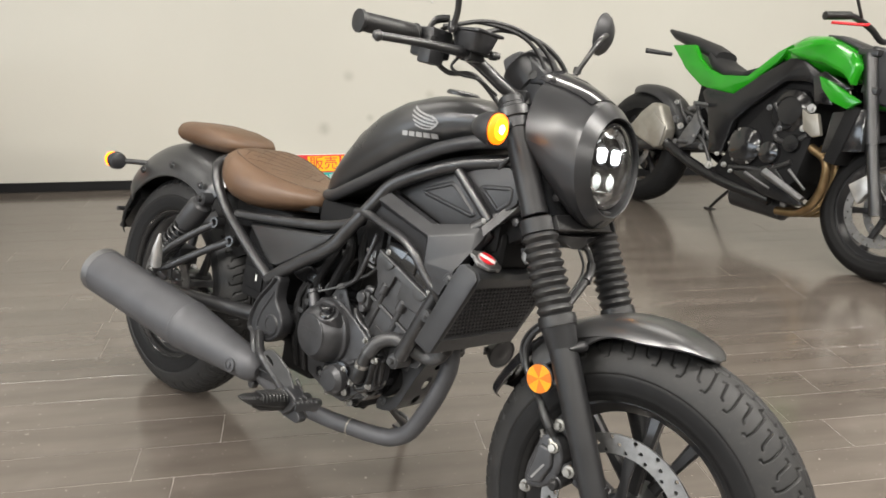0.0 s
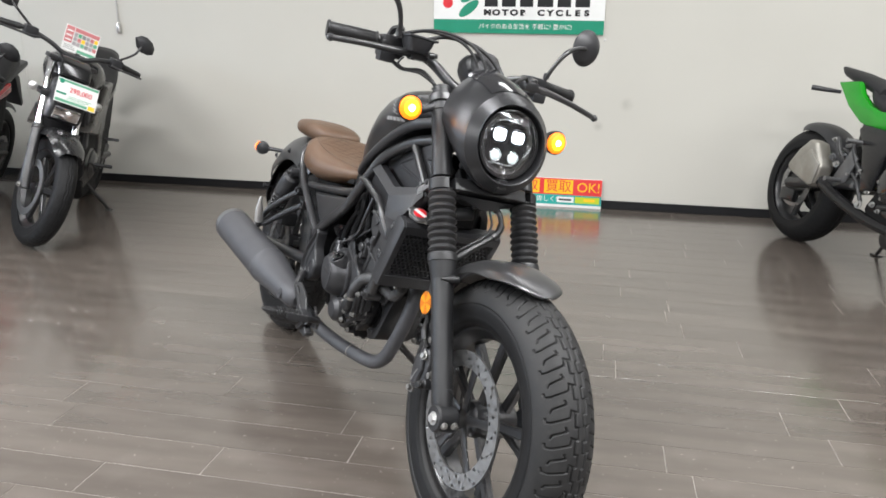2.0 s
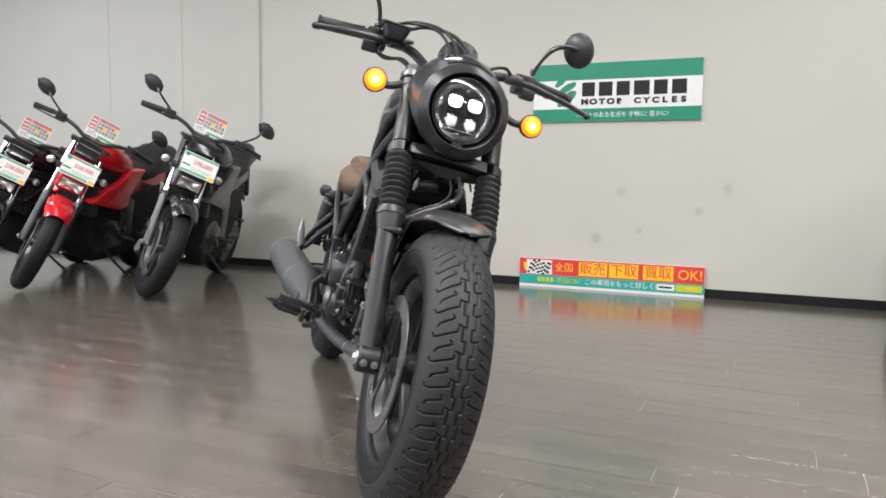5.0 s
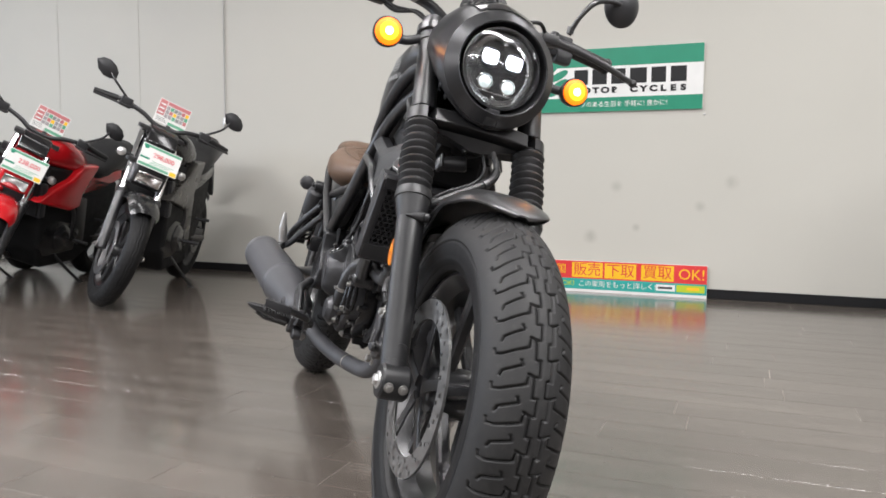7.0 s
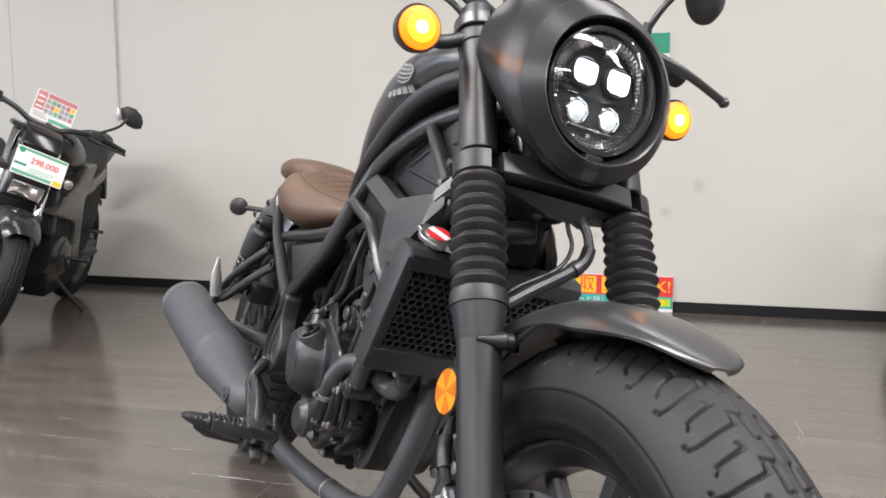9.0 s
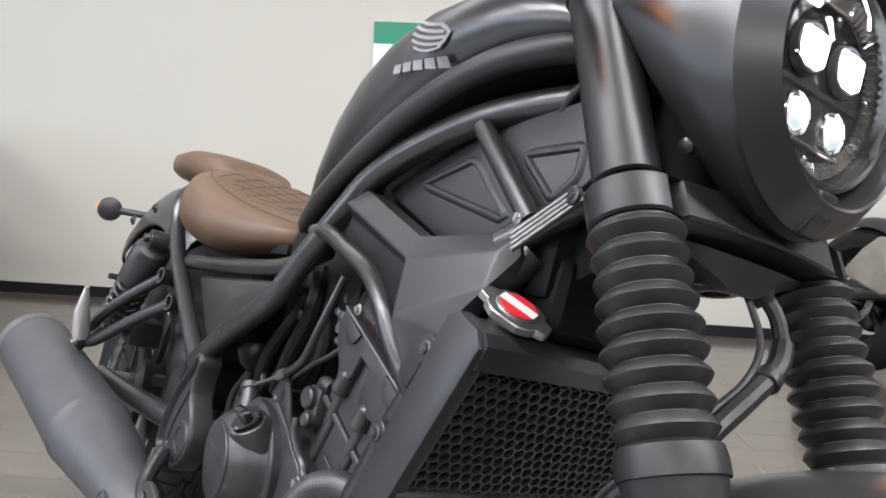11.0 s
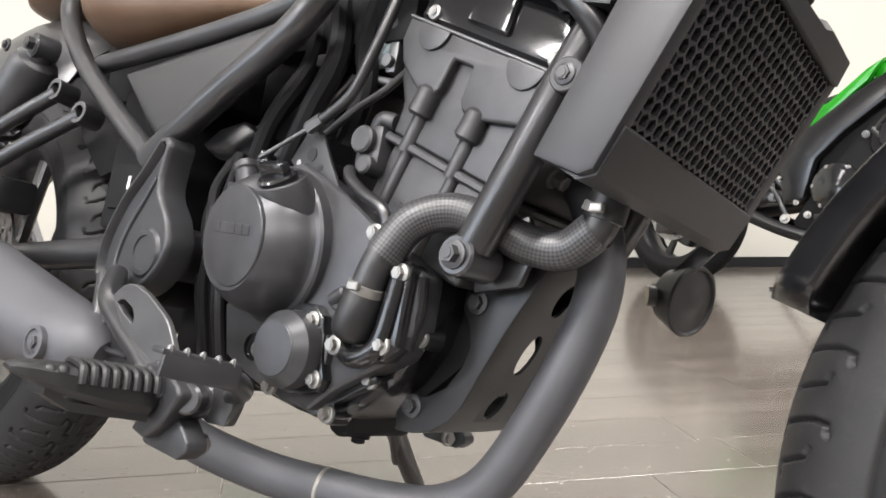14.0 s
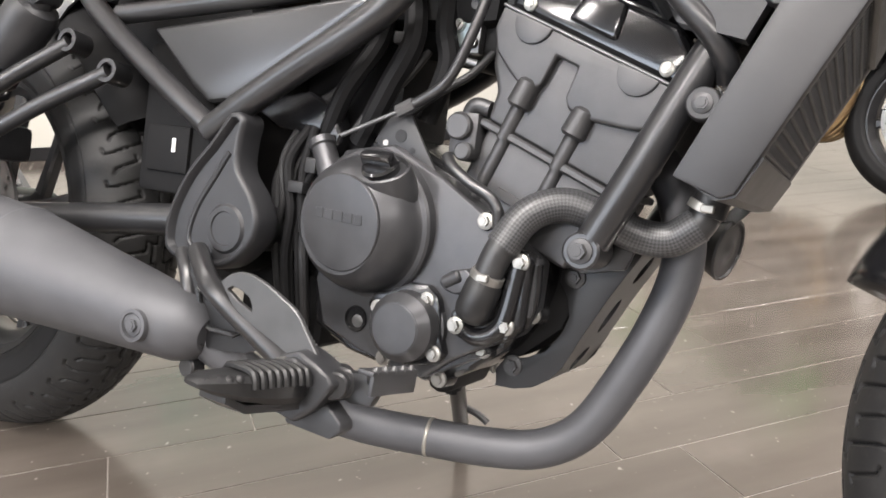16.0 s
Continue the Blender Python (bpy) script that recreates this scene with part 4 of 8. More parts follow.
# handlebar
bar = part("handlebar", tube([(-0.284, -0.352, 1.058), (-0.268, -0.26, 1.062), (-0.252, -0.19, 1.062), (-0.225, -0.115, 1.044), (-0.170, -0.065, 0.998), (-0.155, -0.03, 0.988), (-0.155, 0.03, 0.988),
                             (-0.170, 0.065, 0.998), (-0.225, 0.115, 1.044), (-0.252, 0.19, 1.062), (-0.268, 0.26, 1.062), (-0.284, 0.352, 1.058)], 0.0125, 16), FRAME, bike)
for s in SIDES:
    a, b = Vector((-0.284, 0.366 * s, 1.057)), Vector((-0.262, 0.245 * s, 1.062))
    ax = (b - a)
    L = ax.length
    prof = [(0, 0.012), (0.001, 0.0195), (0.006, 0.020), (0.008, 0.0170)]
    for k in range(26):
        h = 0.010 + (L - 0.014) * k / 26
        prof += [(h, 0.0168), (h + 0.0026, 0.0168), (h + 0.003, 0.0160)]
    prof += [(L - 0.003, 0.0185), (L, 0.0185)]
    part("grip", lathe(prof, a, ax, 24), BOOT, bar, "ribbed black rubber grip")
    switch = part("switch_housing", joined(moved(rbox((-0.026, -0.028, -0.030), (0.026, 0.028, 0.022), 0.007), Matrix.Translation((-0.250, 0.212 * s, 1.056))),
                                        moved(rbox((-0.018, -0.02, -0.016), (0.012, 0.02, 0.012), 0.005), Matrix.Translation((-0.232, 0.225 * s, 1.030)))), PLASTIC, bar)
    part("switch_button", rbox((-0.277, 0.205 * s - 0.008, 1.052), (-0.272, 0.205 * s + 0.008, 1.064), 0.002), RED if s < 0 else PLASTIC, switch)
    tip = Vector((-0.222, -0.372, 1.034)) if s < 0 else Vector((-0.190, 0.395, 1.012))
    lever = part("brake_lever" if s < 0 else "clutch_lever", joined(tube([(-0.192, 0.180 * s, 1.046), (-0.188, 0.225 * s, 1.043), Vector((-0.188, 0.225 * s, 1.043)).lerp(tip, 0.45) + Vector((0.008, 0, 0.001)), tip], 0.007, 12, radii=[0.010, 0.009, 0.0075, 0.007]),
                                                                   lathe([(-0.010, 0.001), (-0.007, 0.007), (0, 0.010), (0.007, 0.007), (0.010, 0.001)], tip, (0, 1, 0), 16)), FRAME, bar)
    part("lever_perch", joined(rbox((-0.215, 0.165 * s - 0.018, 1.034), (-0.178, 0.165 * s + 0.024, 1.058), 0.005), rod((-0.192, 0.178 * s, 1.032), (-0.192, 0.178 * s, 1.066), 0.009)), FRAME, lever)
    part("pivot_screw", lathe([(0, 0.008), (0.002, 0.006)], (-0.192, 0.178 * s, 1.066), (0, 0, 1), 16), STEEL, lever)
    if s < 0:
        rows = []
        for z, hx, hy in ((1.048, 0.020, 0.020), (1.050, 0.025, 0.024), (1.060, 0.031, 0.029), (1.076, 0.035, 0.034), (1.080, 0.036, 0.035)):
            rows.append([(-0.184 + math.copysign(abs(math.cos(a)) ** 0.55, math.cos(a)) * hx, -0.174 + math.copysign(abs(math.sin(a)) ** 0.55, math.sin(a)) * hy, z) for a in (2 * math.pi * k / 32 for k in range(32))])
        res = part("brake_reservoir", loft(rows), PLASTIC, bar, "black brake fluid reservoir")
        part("reservoir_lid", rbox((-0.222, -0.211, 1.0805), (-0.146, -0.137, 1.0865), 0.0028, 3), PLASTIC, res)
        for dx in (-0.210, -0.158):
            part("lid_screw", lathe([(0, 0.0042), (0.0015, 0.0040), (0.0022, 0.002)], (dx, -0.174, 1.0865), (0, 0, 1), 14), STEEL, res)
        part("hose_union", joined(lathe([(-0.006, 0.008), (0.006, 0.008), (0.0075, 0.006)], (-0.160, -0.142, 1.050), (0.2, 0.9, 0.1), 18), rod((-0.172, -0.150, 1.050), (-0.156, -0.128, 1.052), 0.0055, 0.0055, 12)), FRAME, res)
        part("throttle_elbow", joined(tube([(-0.252, -0.222, 1.078), (-0.244, -0.216, 1.096), (-0.228, -0.200, 1.102)], 0.0052, 10), tube([(-0.264, -0.214, 1.074), (-0.256, -0.206, 1.092), (-0.240, -0.190, 1.100)], 0.0048, 10)), FRAME, switch)
        part("kill_switch", joined(rbox((-0.244, -0.204, 1.060), (-0.226, -0.190, 1.078), 0.003), rbox((-0.236, -0.246, 1.048), (-0.222, -0.228, 1.062), 0.003)), BOOT, switch)
        part("brake_switch_wire", tube([(-0.196, -0.196, 1.034), (-0.200, -0.204, 1.016), (-0.190, -0.184, 1.006), (-0.176, -0.150, 1.004), (-0.160, -0.110, 0.984)], 0.0028, 8), BOOT, bar)
    mp = Vector((-0.231, 0.342 * s, 1.188))
    mirror = part("mirror", lathe([(-0.022, 0.008), (-0.018, 0.026), (-0.008, 0.042), (0.002, 0.049), (0.006, 0.049), (0.006, 0.046)], mp, (-0.96, -0.18 * s, 0.05), 36), PLASTIC, bike, "round black rear-view mirror")
    part("mirror_glass", lathe([(0.004, 0.046), (0.005, 0.046)], mp, (-0.96, -0.18 * s, 0.05), 36), MIRROR, mirror)
    part("mirror_stem", tube([mp + Vector((0.016, -0.012 * s, -0.004)), (-0.196, 0.290 * s, 1.176), (-0.184, 0.250 * s, 1.155), (-0.190, 0.226 * s, 1.115), (-0.205, 0.216 * s, 1.075)], 0.0058, 12, radii=[0.006, 0.006, 0.007, 0.0055, 0.006]), FRAME, mirror)
    part("stem_nut", lathe([(0, 0.009), (0.014, 0.009)], (-0.203, 0.217 * s, 1.078), (0.05, 0, 1), 6), FRAME, mirror)
part("bar_riser", joined(rod((-0.13, -0.035, 0.955), (-0.155, -0.035, 1.0), 0.016), rod((-0.13, 0.035, 0.955), (-0.155, 0.035, 1.0), 0.016), rbox((-0.175, -0.055, 0.974), (-0.135, 0.055, 1.004), 0.006)), FRAME, bike)
meter = part("speedometer", lathe([(-0.055, 0.030), (-0.045, 0.046), (-0.005, 0.053), (0.004, 0.053), (0.008, 0.048)], (-0.178, 0.0, 1.052), (-0.72, 0, 0.69), 36), PLASTIC, bike, "round black speedometer")
part("meter_glass", lathe([(0.007, 0.047), (0.009, 0.040), (0.010, 0.001)], (-0.178, 0, 1.052), (-0.72, 0, 0.69), 36, caps=False), SMOKE, meter)
housing = part("meter_housing", plate([(-0.216, 1.058), (-0.196, 1.072), (-0.180, 1.079), (-0.150, 1.075), (-0.122, 1.056), (-0.100, 1.038), (-0.093, 1.020), (-0.136, 1.018), (-0.197, 1.022)], -0.043, 0.043, 0.009, 3), PLASTIC, meter, "angular black meter housing")
part("housing_socket", lathe([(-0.004, 0.0078), (0.0005, 0.0078), (0.0005, 0.0062), (-0.006, 0.0060)], (-0.121, -0.0432, 1.034), OUT, 20), BOOT, housing)
part("meter_button", lathe([(0, 0.009), (0.003, 0.009), (0.003, 0.006), (0.001, 0.006)], (-0.135, -0.044, 1.036), (0.35, -0.9, 0.1), 16), BOOT, meter)
part("meter_bracket", joined(rbox((-0.165, -0.040, 0.985), (-0.115, 0.040, 1.030), 0.008), rod((-0.15, -0.02, 0.97), (-0.15, -0.02, 1.02), 0.012)), PLASTIC, meter)

# cables
for name, pts, r in (
        ("brake_cable", [(-0.200, -0.150, 1.085), (-0.175, -0.10, 1.104), (-0.13, -0.035, 1.094), (-0.098, 0.012, 1.050), (-0.090, 0.02, 0.98), (-0.075, 0.03, 0.88)], 0.0048),
        ("throttle_cable", [(-0.235, -0.205, 1.085), (-0.190, -0.13, 1.112), (-0.14, -0.06, 1.100), (-0.105, -0.02, 1.05), (-0.098, -0.01, 0.97), (-0.09, 0.0, 0.88)], 0.0042),
        ("throttle_cable", [(-0.245, -0.200, 1.080), (-0.205, -0.15, 1.106), (-0.15, -0.075, 1.098), (-0.115, -0.035, 1.045), (-0.105, -0.02, 0.95)], 0.0038),
        ("switch_wire", [(-0.238, -0.215, 1.026), (-0.225, -0.180, 1.008), (-0.20, -0.135, 1.012), (-0.165, -0.10, 0.975), (-0.13, -0.075, 0.93), (-0.11, -0.05, 0.87)], 0.0048),
        ("clutch_cable", [(-0.20, 0.165, 1.05), (-0.15, 0.12, 1.06), (-0.11, 0.06, 1.02), (-0.10, 0.03, 0.93), (-0.10, 0.0, 0.86)], 0.0045),
        ("wiring_loom", [(-0.115, -0.062, 0.905), (-0.128, -0.072, 0.875), (-0.150, -0.070, 0.848), (-0.135, -0.050, 0.820)], 0.0055),
        ("wiring_loom", [(-0.105, -0.068, 0.90), (-0.135, -0.082, 0.862), (-0.152, -0.072, 0.83)], 0.0045),
        ("front_brake_hose", [(0.112, -0.124, 0.424), (0.100, -0.128, 0.440), (0.082, -0.122, 0.456), (0.058, -0.108, 0.473), (0.030, -0.093, 0.488), (0.0055, -0.082, 0.508), (-0.0054, -0.080, 0.541), (0.0021, -0.080, 0.567), (0.0155, -0.080, 0.586), (0.036, -0.079, 0.606)], 0.0062),
        ("front_brake_hose", [(0.036, -0.079, 0.606), (0.040, -0.060, 0.620), (0.036, -0.030, 0.640), (0.030, 0.010, 0.664), (0.027, 0.038, 0.686), (0.022, 0.047, 0.706)], 0.0088),
        ("front_brake_hose", [(0.022, 0.047, 0.706), (0.012, 0.042, 0.728), (-0.006, 0.030, 0.748)], 0.0062),
        ("sensor_wire", [(0.034, -0.079, 0.612), (0.034, -0.050, 0.640), (0.026, 0.004, 0.672), (0.020, 0.022, 0.700), (0.008, 0.018, 0.726), (-0.008, 0.016, 0.748)], 0.0028),
        ("sensor_wire", [(0.115, -0.115, 0.430), (0.078, -0.116, 0.464), (0.050, -0.102, 0.482), (0.020, -0.088, 0.496), (-0.006, -0.082, 0.516), (-0.0155, -0.080, 0.543), (-0.007, -0.080, 0.570), (0.010, -0.080, 0.592), (0.034, -0.079, 0.612)], 0.0030)):
    part(name, tube(pts, r, 10, 8), BOOT, bike)
part("hose_band", lathe([(-0.006, 0.0092), (-0.005, 0.0104), (0.005, 0.0104), (0.006, 0.0092)], (0.0285, 0.028, 0.677), (-0.2, 0.75, 0.62), 18), FRAME, bike)
part("hose_boot", lathe([(0.0, 0.0095), (0.004, 0.0110), (0.008, 0.0088), (0.012, 0.0105), (0.016, 0.0085), (0.020, 0.0072)], (-0.004, 0.031, 0.747), (0.55, 0.35, -0.76), 18), BOOT, bike)
part("hose_sleeve", tube([(0.103, -0.1275, 0.437), (0.090, -0.1255, 0.450), (0.074, -0.118, 0.462)], 0.0085, 12), BOOT, bike)

# front brake caliper
cal = part("brake_caliper", joined(plate([(0.091, 0.422), (0.104, 0.434), (0.120, 0.434), (0.136, 0.420), (0.144, 0.396), (0.142, 0.372), (0.134, 0.350), (0.112, 0.332), (0.086, 0.324), (0.074, 0.337), (0.076, 0.365), (0.084, 0.396)], -0.124, -0.060, 0.009, 3),
                                  plate([(0.096, 0.412), (0.124, 0.408), (0.128, 0.380), (0.114, 0.345), (0.090, 0.338), (0.084, 0.352), (0.090, 0.384)], -0.132, -0.118, 0.006, 3),
                                  rod((0.139, -0.126, 0.355), (0.139, -0.080, 0.355), 0.012, 0.012, 20, 0.002), rod((0.152, -0.118, 0.382), (0.152, -0.080, 0.382), 0.012, 0.012, 20, 0.002),
                                  rod((0.117, -0.112, 0.448), (0.117, -0.078, 0.448), 0.011, 0.011, 20, 0.002), rod((0.117, -0.100, 0.448), (0.185, -0.108, 0.425), 0.010), rod((0.150, -0.100, 0.380), (0.225, -0.110, 0.372), 0.011)), ENGINE, bike, "grey-black front brake caliper")
for px, pz, yy in ((0.117, 0.450, -0.112), (0.156, 0.382, -0.118), (0.080, 0.322, -0.118)):
    part("caliper_bolt", bolt((px, yy, pz), (0, -1, 0), 0.0085, 0.010), STEEL, cal)
part("hose_union", joined(rod((0.110, -0.118, 0.424), (0.126, -0.126, 0.410), 0.0065, 0.0065, 14, 0.001), lathe([(-0.004, 0.0095), (0.004, 0.0095), (0.005, 0.007), (0.010, 0.006)], (0.123, -0.126, 0.414), (0.1, -1, 0.2), 18)), STEEL, cal, "bright steel hose union")
part("caliper_pin_boot", lathe([(0, 0.009), (0.004, 0.010), (0.008, 0.008), (0.012, 0.009), (0.016, 0.006)], (0.139, -0.126, 0.355), (0.3, -1, 0), 18), BOOT, cal)
part("bleed_nipple", lathe([(0, 0.0065), (0.006, 0.0065), (0.008, 0.004), (0.016, 0.0035)], (0.093, -0.112, 0.416), (-0.4, -0.2, 1), 12), STEEL, cal)
for k in range(6):
    part("name_bar", moved(rbox((-0.0018, -0.001, -0.005), (0.0018, 0.0, 0.005), 0), Matrix.Translation((0.0985 + k * 0.0028, -0.1325, 0.353 + k * 0.0048)) @ Matrix.Rotation(radians(35), 4, "Y")), LOGO, cal, smooth=0)
for ob in [cal] + list(cal.children):
    ob.data.transform(Matrix.Translation((-0.005, 0.0, -0.008)))

# mudguards
def guard(centre, r, a0, a1, half, drop, n=40, across=14, taper=0.25, thick=0.003, point=0.0, dip=0.0, arch=0.0):
    """A curved mudguard about a wheel; angles from ahead, upward."""
    cx, cz = centre
    outer, inner = [], []
    for i in range(n + 1):
        q = i / n
        a = radians(a0 + (a1 - a0) * q)
        edge = min(q, 1 - q) * n / 4
        w = half * (1 - taper * max(0.0, 1 - edge) ** 2)
        if point:
            k = min(1.0, (q + 0.004) / (point * 1.5))
            w *= (1 - (1 - k) ** 2.6) ** 0.55
        u = min(1.0, q / 0.42)
        lift = 0.12 + 0.88 * u * u * (3 - 2 * u) if point else 1.0
        if arch:
            u = min(1.0, q / arch)
            lift = 0.55 + 0.45 * u * u * (3 - 2 * u)
        base = r - dip * max(0.0, 1 - q / 0.6) ** 2
        row, row2 = [], []
        for j in range(across + 1):
            c = -1 + 2 * j / across
            bend = abs(c) ** 3.2
            rad = base - drop * bend * lift
            y = w * (c if abs(c) < 0.9 else math.copysign(0.9 + (abs(c) - 0.9) * 0.3, c))
            row.append((cx + rad * math.cos(a), y, cz + rad * math.sin(a)))
            row2.append((cx + (rad - thick) * math.cos(a), y * 0.965, cz + (rad - thick) * math.sin(a)))
        outer.append(row)
        inner.append(row2)
    return loft([o + i[::-1] for o, i in zip(outer, inner)], caps=True)


part("front_fender", guard((AX, AZ), 0.346, 73.5, 128, 0.088, 0.034, n=64, taper=0.0, point=0.30, dip=0.024), PAINT, bike, "matte black metal front fender")
part("fender_bracket", guard((AX, AZ), 0.343, 104, 136, 0.0882, 0.058, n=30, taper=0.0, arch=0.55), PAINT, bike)
part("front_inner_fender", guard((AX, AZ), 0.346, 126, 161, 0.066, 0.030, n=44, taper=0.42), CASE, bike, "black plastic fender flap")
part("rear_fender", guard((RX, RZ), 0.414, 58, 140, 0.102, 0.100, n=44, taper=0.12), PAINT, bike, "matte black metal rear fender")
inner_guard = part("inner_fender", guard((RX, RZ), 0.372, 28, 165, 0.085, 0.05), INNER, bike, "black plastic inner fender")
for a in (66, 92, 118):
    part("fender_bolt", bolt((RX + 0.345 * math.cos(radians(a)), -0.103, RZ + 0.345 * math.sin(radians(a))), OUT, 0.008, 0.005), FRAME, inner_guard)
part("plate_holder", joined(plate([(-1.50, 0.56), (-1.545, 0.50), (-1.60, 0.42), (-1.59, 0.415), (-1.525, 0.49), (-1.485, 0.53)], -0.05, 0.05, 0.003), rod((-1.545, -0.09, 0.485), (-1.545, 0.09, 0.485), 0.007)), PLASTIC, bike)
part("tail_light", lathe([(-0.01, 0.022), (0.0, 0.034), (0.012, 0.034), (0.016, 0.024)], (-1.545, 0, 0.575), (-1, 0, 0.1), 24), SMOKE, bike, "dark smoked tail light")
for s in SIDES:
    c = Vector((-1.500, 0.135 * s, 0.638))
    sig = part("turn_signal", lathe([(-0.024, 0.008), (-0.016, 0.022), (0.0, 0.027), (0.016, 0.024), (0.022, 0.010)], c, (1, 0, 0), 24), PLASTIC, bike, "small round rear turn signal")
    part("stalk", tube([c, (-1.470, 0.09 * s, 0.642), (-1.43, 0.05 * s, 0.646)], 0.008, 12), PLASTIC, sig)
    part("signal_lens", lathe([(0.0, 0.023), (0.006, 0.021), (0.009, 0.010)], c + Vector((-0.024, 0, 0)), (-1, 0, 0), 24), SIGNAL_REAR, sig, "lit amber lens")

# frame tubes
def mirrored(name, pts, r, material=FRAME, **kw):
    for s in SIDES:
        part(name, tube(both(pts, s), r, 16, **kw), material, bike)


mirrored("frame_tube", [(-0.715, 0.128, 0.482), (-0.665, 0.130, 0.515), (-0.60, 0.130, 0.556), (-0.545, 0.130, 0.588), (-0.505, 0.128, 0.618), (-0.475, 0.124, 0.658), (-0.445, 0.120, 0.695), (-0.415, 0.114, 0.735),
                        (-0.385, 0.108, 0.772), (-0.322, 0.102, 0.808), (-0.24, 0.090, 0.842), (-0.16, 0.070, 0.862), (-0.095, 0.045, 0.872)], 0.0150)
mirrored("seat_tube", [(-0.712, 0.128, 0.484), (-0.76, 0.130, 0.512), (-0.83, 0.132, 0.555), (-0.905, 0.134, 0.606), (-0.957, 0.134, 0.655), (-0.980, 0.132, 0.692), (-0.995, 0.118, 0.716), (-1.003, 0.085, 0.730), (-1.006, 0.04, 0.734), (-1.006, 0.0, 0.735)], 0.0125)
mirrored("seat_rail", [(-0.885, 0.120, 0.605), (-0.80, 0.115, 0.615), (-0.66, 0.108, 0.632), (-0.55, 0.105, 0.650), (-0.455, 0.105, 0.682)], 0.0115)
mirrored("down_tube", [(-0.145, 0.070, 0.728), (-0.175, 0.092, 0.672), (-0.218, 0.100, 0.585), (-0.260, 0.100, 0.490), (-0.289, 0.098, 0.428)], 0.0155, step=4)
mirrored("diagonal_tube", [(-0.225, 0.098, 0.832), (-0.130, 0.096, 0.752)], 0.0100)
mirrored("lower_head_tube", [(-0.170, 0.086, 0.728), (-0.085, 0.055, 0.798)], 0.0150)
mirrored("brace_tube", [(-0.462, 0.122, 0.700), (-0.42, 0.127, 0.703), (-0.365, 0.130, 0.691), (-0.304, 0.131, 0.674), (-0.266, 0.131, 0.650), (-0.238, 0.128, 0.622), (-0.214, 0.122, 0.598), (-0.202, 0.112, 0.580), (-0.200, 0.102, 0.568)], 0.0095)
part("head_tube", rod((-0.105, 0, 0.955), (-0.030, 0, 0.760), 0.034, 0.034, 26, 0.003), INNER, bike)
for s in SIDES:
    part("frame_bolt", bolt((-0.294, 0.114 * s, 0.419), (0, s, 0), 0.0085, 0.009), HEAD, bike)
    part("tube_foot", rod((-0.294, 0.070 * s, 0.419), (-0.294, 0.113 * s, 0.419), 0.0165, 0.0165, 24, 0.002), FRAME, bike)
    part("head_gusset", plate([(-0.165, 0.722), (-0.085, 0.790), (-0.070, 0.815), (-0.045, 0.79), (-0.075, 0.735), (-0.13, 0.70)], 0.030 * s - 0.02, 0.030 * s + 0.02, 0.006), INNER, bike)
for s in SIDES:
    ribs = []
    for k in range(4):
        off = Vector((0.0022, 0.0006 * s, -0.0042)) * (k - 1.5)
        ribs.append(rod(Vector((-0.131, 0.110 * s, 0.731)) + off, Vector((-0.096, 0.071 * s, 0.792)) + off, 0.0026, 0.0024, 8))
    part("ribbed_strip", joined(*ribs), ALLOY_DULL, bike, "bright ribbed metal strip")
part("gusset_bolt", bolt((-0.137, -0.104, 0.752), OUT, 0.0045, 0.003), STEEL, bike)

# tank
tank_rows = [(-0.664, 0.024, 0.700, 0.718), (-0.650, 0.046, 0.699, 0.742), (-0.620, 0.068, 0.702, 0.780), (-0.575, 0.088, 0.714, 0.832), (-0.520, 0.106, 0.737, 0.888), (-0.460, 0.120, 0.764, 0.931), (-0.400, 0.128, 0.795, 0.958),
             (-0.330, 0.132, 0.832, 0.975), (-0.260, 0.130, 0.864, 0.980), (-0.200, 0.122, 0.884, 0.974), (-0.150, 0.105, 0.895, 0.956), (-0.118, 0.080, 0.900, 0.935), (-0.100, 0.045, 0.905, 0.920)]
tank = part("fuel_tank", loft([rounded_section(x, hw, b, t, 2.75, 44, 0.82) for x, hw, b, t in tank_rows]), PAINT, bike, "matte black teardrop fuel tank", smooth=60)


def tank_side(x, z):
    """Half the tank's width at a place on its flank, a hair outside the paint."""
    hw, b, t = (np.interp(x, [r[0] for r in tank_rows], [r[k] for r in tank_rows]) for k in (1, 2, 3))
    cz, hz = (b + t) / 2, (t - b) / 2
    return hw * max(0.0, 1 - min(1.0, abs(z - cz) / hz) ** 2.75) ** (1 / 2.75) + 0.0009


def print_patch(rows, name, s, label=""):
    """A printed shape lying on the tank's flank; rows of places along its two edges."""
    part(name, loft([[(x, tank_side(x, z) * s, z) for x, z in row] for row in rows], caps=False, closed=False), LOGO, tank, label, smooth=0)


